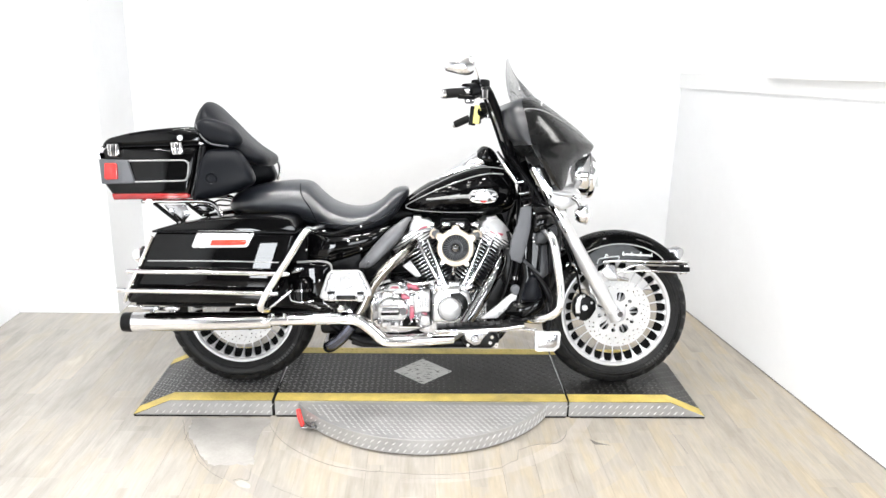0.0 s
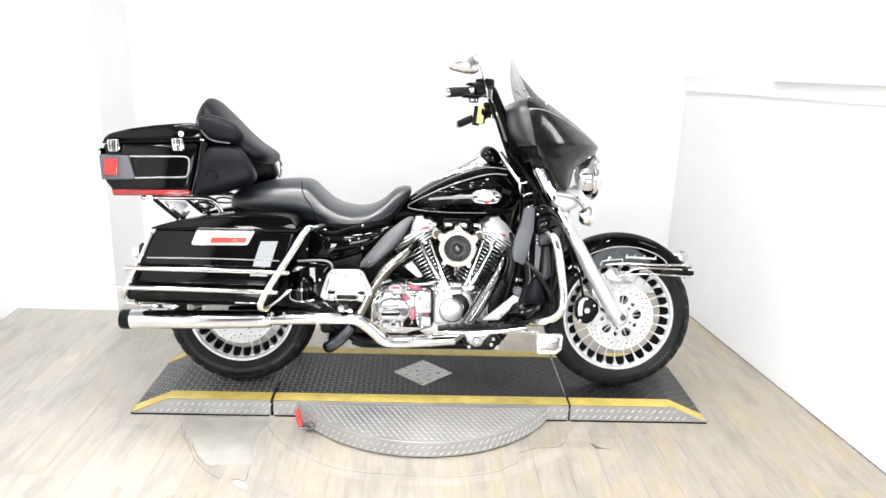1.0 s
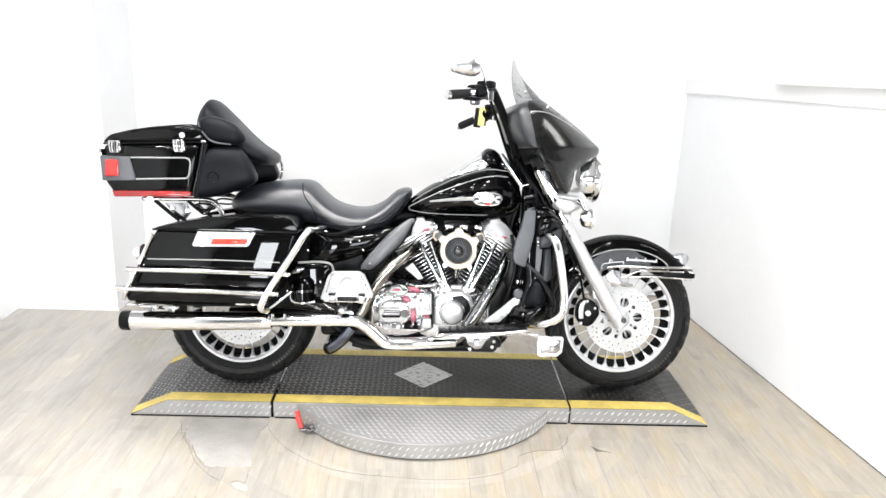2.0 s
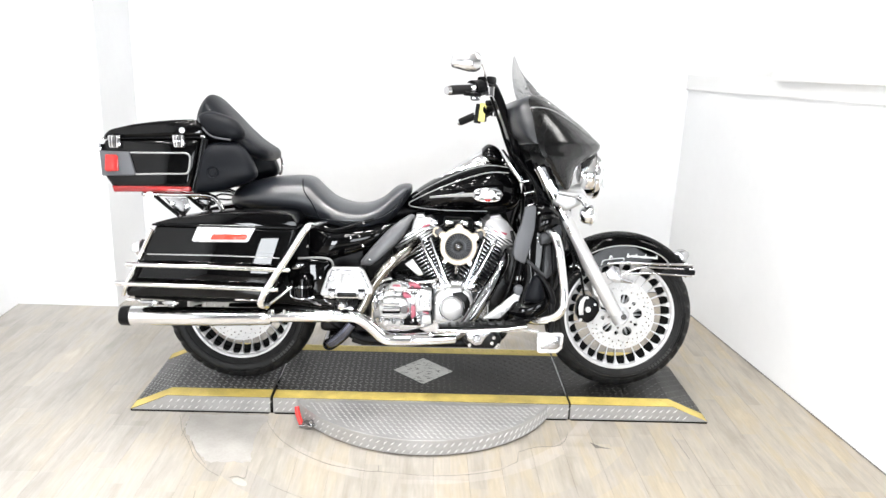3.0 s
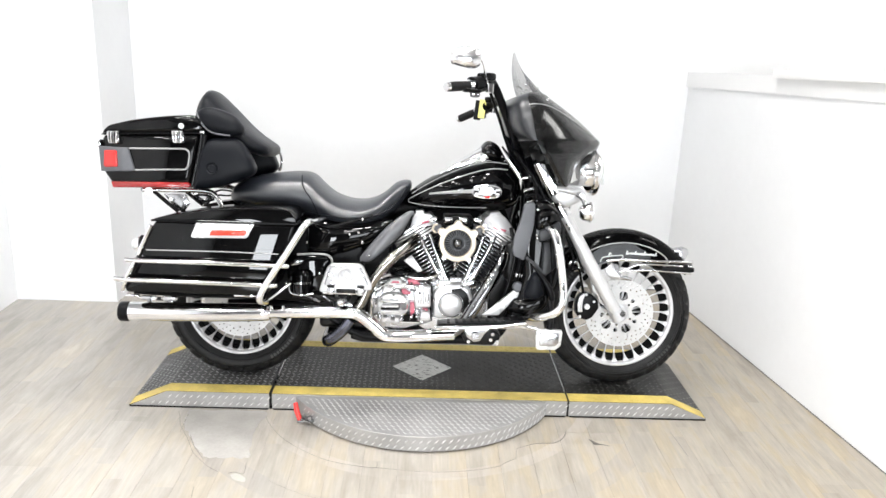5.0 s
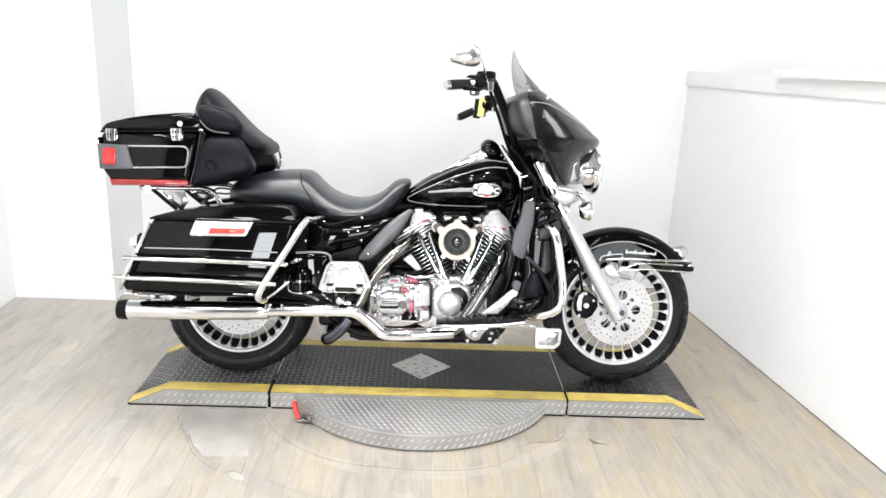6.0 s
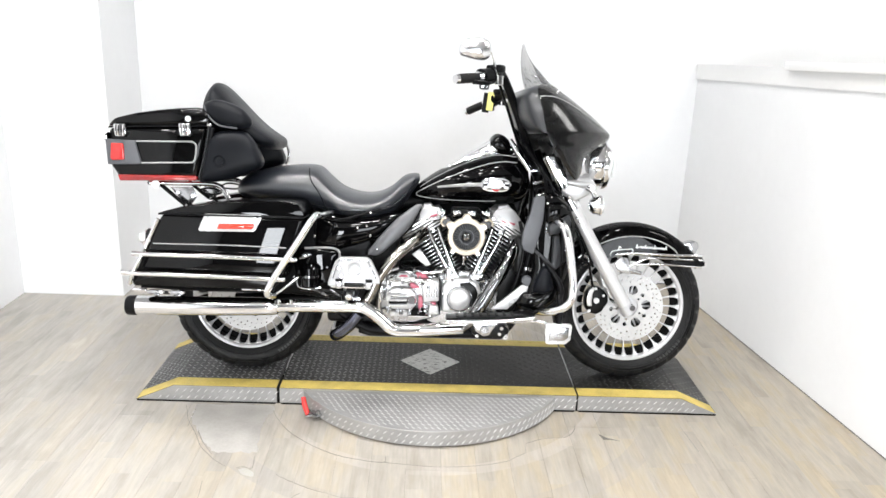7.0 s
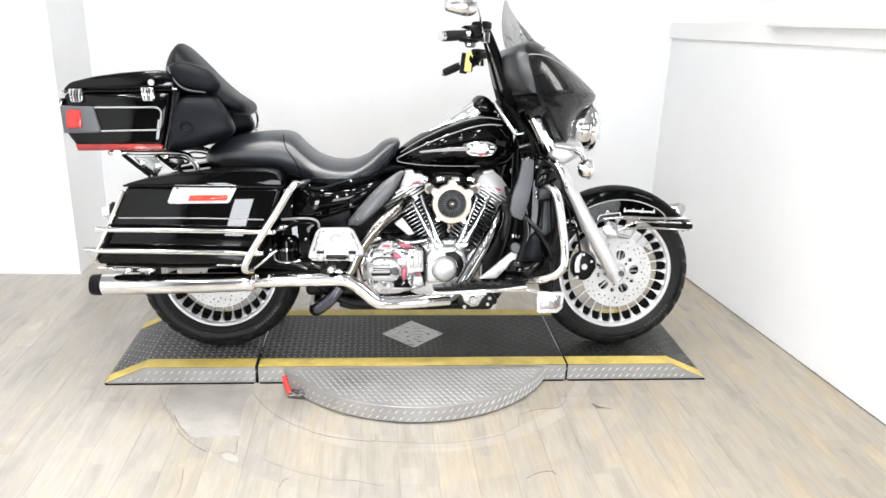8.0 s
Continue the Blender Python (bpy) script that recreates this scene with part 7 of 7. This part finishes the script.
# -- footboards, guards and lower fairings --
TOE = [(1.005, 0.344), (1.070, 0.400), (1.125, 0.447), (1.150, 0.443), (1.146, 0.424), (1.068, 0.346)]
def footgear():
    bm = prism([(0.372, 0.437), (0.378, 0.462), (0.398, 0.524), (0.414, 0.541), (0.518, 0.543), (0.536, 0.532), (0.571, 0.464), (0.571, 0.444), (0.40, 0.432), (0.38, 0.431)], -0.375, -0.350, 0.006, 3)
    for v in bm.verts:
        v.co.y += (v.co.z - 0.43) * 0.12
    pb = part("passenger_footboard", bm, ROCKER, bike, "folded chrome passenger footboard")
    part("board_emblem", lathe([(0.024, -0.3725), (0.026, -0.3745), (0.028, -0.3725), (0.028, -0.35), (0.024, -0.35)], (0.474, 0, 0.500), "y", 32, closed=True), ALLOY, pb, "raised ring emblem")
    part("emblem_shield", prism([(0.460, 0.506), (0.474, 0.514), (0.488, 0.506), (0.484, 0.492), (0.474, 0.486), (0.464, 0.492)], -0.3735, -0.36, 0.002), ALLOY, pb)
    for x, z in ((0.414, 0.500), (0.532, 0.500), (0.424, 0.470), (0.524, 0.470)):
        part("board_rivet", lathe([(0.001, -0.3735), (0.006, -0.3735), (0.008, -0.370), (0.008, -0.35), (0.001, -0.35)], (x, 0, z), "y", 14), BRUSHED, pb)
    bm = tube([(0.392, -0.374, 0.462), (0.410, -0.364, 0.522), (0.424, -0.363, 0.531), (0.512, -0.363, 0.533), (0.526, -0.364, 0.524), (0.556, -0.374, 0.464)], 0.0032, 6, 3)
    part("board_bead", bm, BRUSHED, pb)
    part("board_skirt", box(0.473, -0.372, 0.440, 0.074, 0.012, 0.014, 0.003), BLACK_METAL, pb)
    for x in (0.417, 0.530):
        part("board_hinge", box(x, -0.378, 0.440, 0.024, 0.026, 0.030, 0.004), BRUSHED, pb)
        part("hinge_cap", box(x, -0.3785, 0.458, 0.027, 0.024, 0.007, 0.002), BLACK_SATIN, pb)
    part("board_pin", tube([(0.385, -0.36, 0.428), (0.54, -0.36, 0.428)], 0.006, 8, 1), CHROME, pb)
    part("board_mount", tube([(0.46, -0.35, 0.42), (0.46, -0.25, 0.38), (0.46, -0.15, 0.38)], 0.018, 10), BLACK_SATIN, bike)
    part("mount_knob", ball((0.453, -0.36, 0.392), 0.016, seg=14), CHROME, bike)
    # rider footboard, edge on
    rb = part("rider_footboard", prism([(0.825, 0.314), (0.830, 0.326), (1.06, 0.338), (1.150, 0.350), (1.168, 0.346), (1.16, 0.336), (1.06, 0.322)], -0.40, -0.315, 0.004), BLACK_SATIN, bike, "black rider footboard")
    part("board_rim", tube([(0.822, -0.402, 0.312), (0.95, -0.404, 0.318), (1.07, -0.404, 0.324), (1.165, -0.40, 0.337)], 0.008, 10), CHROME, rb, "chrome footboard rim")
    for k in range(9):
        part("tread_rib", box(0.87 + 0.03 * k, -0.357, 0.331 + 0.0018 * k, 0.012, 0.065, 0.004, 0.002, 1), RUBBER, rb)
    part("board_bracket", prism([(0.93, 0.300), (0.945, 0.262), (0.975, 0.244), (1.00, 0.25), (1.012, 0.275), (1.04, 0.302)], -0.345, -0.32, 0.006), BRUSHED, bike, "grey cast footboard bracket")
    part("bracket_bolt", lathe([(0.001, -0.356), (0.013, -0.356), (0.016, -0.348), (0.016, -0.34), (0.001, -0.34)], (0.978, 0, 0.273), "y", 12), BRUSHED, bike)
    # brake pedal and linkage
    part("brake_lever", tube([(1.02, -0.26, 0.30), (1.09, -0.33, 0.305), (1.15, -0.36, 0.318), (1.215, -0.38, 0.312)], 0.009, 10), CHROME, bike, "chrome brake lever")
    part("brake_pad_plate", prism([(1.205, 0.316), (1.206, 0.246), (1.214, 0.239), (1.282, 0.240), (1.302, 0.258), (1.306, 0.312), (1.300, 0.318), (1.212, 0.320)], -0.415, -0.392, 0.006, 3), ALLOY, bike, "square polished brake pedal pad")
    part("pedal_pad_frame", prism([(1.216, 0.308), (1.217, 0.256), (1.278, 0.256), (1.292, 0.268), (1.294, 0.308)], -0.419, -0.412, 0.003), BRUSHED, bike)
    part("pad_stem", tube([(1.255, -0.40, 0.315), (1.262, -0.39, 0.36), (1.26, -0.36, 0.42)], 0.012, 10), BLACK_SATIN, bike)
    part("floor_casting", prism([(0.92, 0.262), (0.94, 0.225), (0.965, 0.205), (1.055, 0.205), (1.085, 0.225), (1.09, 0.25), (1.04, 0.29), (0.98, 0.29)], -0.24, -0.12, 0.01), BLACK_METAL, bike, "black footboard support casting")
    for x, z in ((1.012, 0.255), (1.048, 0.232), (1.075, 0.225), (1.055, 0.255), (0.958, 0.222), (1.07, 0.218)):
        part("support_bolt", lathe([(0.001, -0.252), (0.0075, -0.252), (0.0085, -0.244), (0.0085, -0.24), (0.001, -0.24)], (x, 0, z), "y", 8), CHROME, bike)
    # engine guard
    for s in (-1, 1):
        part("engine_guard", tube([(1.195, 0.10 * s, 0.72), (1.225, 0.30 * s, 0.708), (1.250, 0.385 * s, 0.695), (1.268, 0.405 * s, 0.655), (1.288, 0.41 * s, 0.55), (1.300, 0.41 * s, 0.455), (1.292, 0.41 * s, 0.408), (1.265, 0.40 * s, 0.378), (1.215, 0.36 * s, 0.355), (1.14, 0.24 * s, 0.325), (1.08, 0.10 * s, 0.22)], 0.0165, 16), CHROME, bike, "chrome engine guard bar")
    # lower fairings
    for s in (-1, 1):
        lo = part("lower_fairing", prism([(1.190, 0.800), (1.235, 0.808), (1.285, 0.770), (1.318, 0.690), (1.315, 0.60), (1.290, 0.48), (1.255, 0.375), (1.19, 0.345), (1.13, 0.375), (1.150, 0.46), (1.165, 0.52), (1.150, 0.62), (1.165, 0.70)], 0.325 * s, 0.20 * s, 0.020, 3), BLACK_PAINT, bike, "black lower leg fairing")
        part("vent_dome", hull([(1.196, 0.700, 0.742, 0.020, 2.6, 0.318 * s), (1.204, 0.690, 0.766, 0.032, 2.8, 0.318 * s), (1.232, 0.700, 0.776, 0.036, 2.8, 0.316 * s), (1.262, 0.712, 0.770, 0.034, 2.8, 0.310 * s), (1.288, 0.722, 0.748, 0.020, 2.6, 0.300 * s)], 24), BLACK_PAINT, lo, "gloss black domed top of the lower fairing")
        frame_out = [(1.228, 0.646), (1.250, 0.652), (1.256, 0.600), (1.261, 0.534), (1.241, 0.515), (1.159, 0.580), (1.163, 0.593), (1.228, 0.538)]
        part("vent_frame", prism(frame_out, 0.345 * s, 0.31 * s, 0.004), DARK_PLASTIC, lo, "dark grey vent frame")
        part("vent_door", prism([(1.207, 0.690), (1.284, 0.729), (1.291, 0.700), (1.289, 0.680), (1.255, 0.676), (1.249, 0.656), (1.210, 0.650)], 0.350 * s, 0.325 * s, 0.005), DARK_PLASTIC, lo, "dark grey vent door")
        part("side_panel", prism([(1.258, 0.672), (1.300, 0.680), (1.306, 0.612), (1.286, 0.556), (1.264, 0.530)], 0.338 * s, 0.315 * s, 0.005), BLACK_SATIN, lo)
        part("vent_slot", box(1.230, 0.3505 * s, 0.649, 0.044, 0.006, 0.003, 0.001, 1), GAP, lo)
        part("glove_box", hull([(1.160, 0.424, 0.446, 0.012, 2.8, 0.325 * s), (1.176, 0.422, 0.492, 0.030, 3.2, 0.326 * s), (1.197, 0.421, 0.524, 0.036, 3.2, 0.328 * s), (1.218, 0.424, 0.512, 0.034, 3.0, 0.326 * s), (1.240, 0.436, 0.450, 0.014, 2.6, 0.322 * s)], 24), VINYL, lo, "blue-black glove box lid")
        part("lower_rim", tube([(1.190, 0.336 * s, 0.556), (1.232, 0.344 * s, 0.506), (1.262, 0.346 * s, 0.455), (1.268, 0.345 * s, 0.412), (1.236, 0.342 * s, 0.372), (1.184, 0.338 * s, 0.350), (1.120, 0.325 * s, 0.340)], [0.006, 0.010, 0.012, 0.011, 0.009, 0.008, 0.006], 10, 5), BLACK_SATIN, lo, "rolled satin rim of the lower fairing")
        part("lower_cup", hull([(1.105, 0.352, 0.392, 0.03, 2.4, 0.28 * s), (1.130, 0.346, 0.420, 0.045, 2.4, 0.285 * s), (1.18, 0.352, 0.425, 0.055, 2.6, 0.285 * s), (1.235, 0.372, 0.450, 0.05, 2.6, 0.285 * s), (1.262, 0.405, 0.452, 0.03, 2.4, 0.285 * s)], 24), BLACK_PAINT, lo, "gloss black storage pocket")
        part("leg_shield", prism([(1.146, 0.790), (1.168, 0.800), (1.186, 0.797), (1.189, 0.777), (1.187, 0.712), (1.175, 0.647), (1.157, 0.577), (1.150, 0.573), (1.116, 0.588), (1.107, 0.612), (1.114, 0.667), (1.135, 0.729)], 0.338 * s, 0.318 * s, 0.006, 3), GREY_PLASTIC, lo, "dark grey leg shield panel")
        for x, z in ((1.204, 0.728), (1.201, 0.674), (1.204, 0.660), (1.200, 0.770)):
            part("fairing_bolt", ball((x, 0.328 * s, z), 0.006, seg=10), CHROME, lo)
    # bright toe shield and cross pipe
    part("toe_shield", prism(TOE, -0.305, -0.285, 0.004), ALLOY, bike, "bright brake pedal arm")
    part("pedal_pad", lathe([(0.001, -0.312), (0.016, -0.311), (0.020, -0.306), (0.020, -0.292), (0.001, -0.292)], (1.140, 0, 0.462), "y", 24), GREY_PLASTIC, bike, "dark rubber toe pad")
    part("pad_block", prism([(1.118, 0.352), (1.130, 0.400), (1.150, 0.412), (1.168, 0.380), (1.160, 0.338)], -0.325, -0.30, 0.008, 3), BLACK_METAL, bike)
    part("horn_cover", box(1.13, -0.1, 0.54, 0.06, 0.14, 0.16, 0.02, 3), BLACK_METAL, bike)
    part("regulator", box(1.19, 0, 0.40, 0.05, 0.2, 0.16, 0.01), BLACK_METAL, bike)


footgear()


# -- hoses, clips and small fittings --
def small_fittings():
    part("spark_plug_lead", tube([(0.790, -0.10, 0.655), (0.835, -0.13, 0.690), (0.870, -0.10, 0.712)], 0.0055, 8), BLACK_SATIN, bike, "black spark plug lead")
    part("spark_plug_lead", tube([(1.020, -0.10, 0.655), (0.985, -0.13, 0.690), (0.945, -0.10, 0.712)], 0.0055, 8), BLACK_SATIN, bike, "black spark plug lead")
    for x, z in ((0.770, 0.628), (1.046, 0.628)):
        part("head_bolt", lathe([(0.001, -0.128), (0.006, -0.128), (0.007, -0.122), (0.007, -0.10), (0.001, -0.10)], (x, 0, z), "y", 8), CHROME, bike)
    # hoses down the front frame tube and across the lower cradle
    part("oil_hose", tube([(1.150, -0.15, 0.700), (1.168, -0.17, 0.600), (1.150, -0.18, 0.480), (1.120, -0.18, 0.380), (1.060, -0.17, 0.300)], 0.010, 10), BLACK_SATIN, bike, "black oil hose")
    part("oil_hose", tube([(1.120, -0.15, 0.680), (1.140, -0.17, 0.580), (1.120, -0.18, 0.460), (1.090, -0.18, 0.360)], 0.008, 10), BLACK_METAL, bike, "black oil hose")
    for x, z in ((1.160, 0.640), (1.152, 0.490), (1.118, 0.376)):
        part("hose_clip", tube([(x, -0.178, z - 0.007), (x, -0.178, z + 0.007)], 0.0125, 12, 1), CHROME, bike)
    # wiring below the seat, with clips
    part("wiring_loom", tube([(0.300, -0.205, 0.690), (0.390, -0.218, 0.668), (0.480, -0.215, 0.690), (0.560, -0.205, 0.716)], 0.0065, 8), BLACK_SATIN, bike)
    for x, z in ((0.335, 0.683), (0.520, 0.700)):
        part("loom_clip", ball((x, -0.222, z), 0.0065, seg=10), CHROME, bike)
    # bolts along the muffler clamp and the bag guard feet
    for x in (0.185, 0.232):
        part("clamp_bolt", tube([(x, -0.345, 0.352), (x, -0.345, 0.368)], 0.0055, 8, 1), CHROME, bike)
    part("exhaust_bracket", prism([(0.440, 0.350), (0.452, 0.378), (0.486, 0.380), (0.500, 0.352)], -0.300, -0.285, 0.004), CHROME, bike, "chrome exhaust bracket")
    # nacelle and fork details
    for z in (0.70, 0.682):
        part("fork_clamp_bolt", ball((1.352 - (z - 0.7) * 0.6, -0.150, z), 0.0075, seg=10), CHROME, bike)
    part("brake_hose", tube([(1.300, -0.13, 0.760), (1.335, -0.165, 0.690), (1.385, -0.16, 0.600), (1.432, -0.14, 0.500)], 0.0055, 8), BLACK_SATIN, bike, "black front brake hose")


small_fittings()


# ---- floor ----
floor = tagged(part("floor", box(1.42, -1.9, -0.0065, 7.6, 7.4, 0.004), SUBFLOOR), "pale grey and tan wood-look vinyl plank floor", "floor", kind="structure")


def planks():
    """Boards run from the back of the bay to the front; every board is its own piece."""
    w, ln = 0.127, 1.22
    bm = box(0, 0, -0.0022, w - 0.0004, ln - 0.0004, 0.0044)
    bmesh.ops.bevel(bm, geom=[e for e in bm.edges if all(v.co.z > -0.001 for v in e.verts)], offset=0.0003, segments=1, affect="EDGES")
    mesh_ob = part("plank", bm, PLANK, floor)
    rng = random.Random(4)
    used, far = False, []
    for k in range(int((5.1 - LEFT_X) / w)):
        y = BACK_Y + rng.choice((0.0, 0.33, 0.66, 0.95))
        while y > END_Y:
            m = pose(LEFT_X + (k + 0.5) * w, y - ln / 2, 0, 0, 0, rng.choice((0, 180)))
            if y - ln < END_Y:
                cut = (y - END_Y) / ln
                m = pose(LEFT_X + (k + 0.5) * w, (y + END_Y) / 2, 0) @ Matrix.Diagonal((1, cut, 1, 1))
            if LEFT_X + (k + 0.5) * w > 2.1 or y < -3.6:
                far.append(m)
            elif used:
                shared("plank", mesh_ob, floor, m)
            else:
                mesh_ob.matrix_local = m
                used = True
            y -= ln
    # boards out of the bay, joined
    verts, faces = [], []
    for m in far:
        n = len(verts)
        verts += [tuple(m @ v.co) for v in mesh_ob.data.vertices]
        faces += [tuple(n + i for i in p.vertices) for p in mesh_ob.data.polygons]
    raw_part("plank_flooring", verts, faces, PLANK, floor, "pale plank floor out in the shop", kind="stuff")


planks()


def arc_joint(r, a0, a1, wobble, width, seed):
    """A thin open joint along a curved cut in the floor round the turntable."""
    rng = random.Random(seed)
    n = max(int((a1 - a0) / 3), 2)
    pts = []
    for k in range(n + 1):
        a = radians(a0 + (a1 - a0) * k / n)
        q = DISC_C + (r + rng.uniform(-wobble, wobble)) * Vector((math.cos(a), math.sin(a), 0))
        pts.append((q.x, q.y, 0.0004))
    part("floor_joint", tube(pts, width * 0.9, 6, 2), JOINT, floor)


arc_joint(0.955, 236, 262, 0.008, 0.0005, 5)
arc_joint(1.045, 198, 226, 0.008, 0.0012, 4)


def open_joint(pts, r):
    """A cut or torn edge of the vinyl, flush with the boards."""
    part("floor_joint", tube([(x, y, 0.0002) for x, y in pts], r * 0.6, 6, 4), JOINT, floor)


# the curved cut round the old turntable, with its square corners
open_joint([(-0.597, -0.053), (-0.571, -0.117), (-0.505, -0.219), (-0.415, -0.305), (-0.311, -0.373), (-0.211, -0.404), (-0.129, -0.416), (-0.123, -0.378)], 0.0016)
open_joint([(-0.125, -0.416), (0.05, -0.436), (0.20, -0.425), (0.319, -0.391), (0.354, -0.363), (0.396, -0.334)], 0.0011)
open_joint([(0.396, -0.334), (0.402, -0.300), (0.409, -0.262)], 0.0016)
open_joint([(0.409, -0.262), (0.485, -0.224), (0.564, -0.214), (0.608, -0.165), (0.628, -0.101)], 0.0018)
# tears and chips
open_joint([(0.367, -0.644), (0.405, -0.618), (0.455, -0.608), (0.469, -0.630)], 0.0024)
open_joint([(-0.424, -0.660), (-0.418, -0.632), (-0.399, -0.615)], 0.0020)
open_joint([(1.054, -0.110), (1.062, -0.209), (1.068, -0.290)], 0.0014)
open_joint([(-0.646, -0.474), (-0.624, -0.465), (-0.594, -0.476), (-0.591, -0.450), (-0.598, -0.399)], 0.0020)
open_joint([(-0.742, -0.556), (-0.730, -0.644), (-0.734, -0.699)], 0.0014)
chip = bmesh.new()
for ring in (0.0002, 0.0008):
    chip.faces.new([chip.verts.new((x, y, ring)) for x, y in ((0.704, -0.180), (0.717, -0.222), (0.742, -0.222), (0.782, -0.229), (0.735, -0.210))])
part("floor_chip", chip, SUBFLOOR, floor, "chipped hole in the vinyl")


def filler_patch():
    """Trowelled grey repair filler, a little proud of the boards."""
    rim = [(-0.912, -0.020), (-0.910, -0.090), (-0.900, -0.151), (-0.850, -0.230), (-0.809, -0.305), (-0.745, -0.374), (-0.670, -0.374), (-0.598, -0.370), (-0.606, -0.270), (-0.614, -0.177), (-0.600, -0.100), (-0.604, -0.020), (-0.75, -0.018)]
    rng = random.Random(9)
    pts = [(p.x + rng.uniform(-0.006, 0.006), p.y + rng.uniform(-0.006, 0.006)) for p in smooth_path([(x, y, 0) for x, y in rim + rim[:1]], 5)[:-1]]
    bm = bmesh.new()
    low = [bm.verts.new((x, y, -0.001)) for x, y in pts]
    c = Vector((sum(x for x, y in pts) / len(pts), sum(y for x, y in pts) / len(pts), 0))
    top = [bm.verts.new((c.x + (x - c.x) * 0.97, c.y + (y - c.y) * 0.97, 0.0013)) for x, y in pts]
    bridge(bm, [low, top])
    tagged(part("floor_patch", bm, PATCH, floor), "pale grey trowelled filler patch in the floor")


filler_patch()
# ragged open edge on two sides of the patch
for pts, r in (([(-0.907, -0.030), (-0.905, -0.098), (-0.898, -0.198)], 0.0016), ([(-0.852, -0.222), (-0.830, -0.270), (-0.807, -0.313), (-0.756, -0.388)], 0.0024)):
    open_joint(pts, r)
blob = bmesh.new()
blob.faces.new([blob.verts.new((p.x, p.y, 0.0009)) for p in smooth_path([(-0.637, -0.484, 0), (-0.614, -0.474, 0), (-0.580, -0.500, 0), (-0.578, -0.525, 0), (-0.616, -0.512, 0), (-0.637, -0.484, 0)], 4)[:-1]])
part("floor_patch_dab", blob, PATCH, floor, "small dab of pale filler")
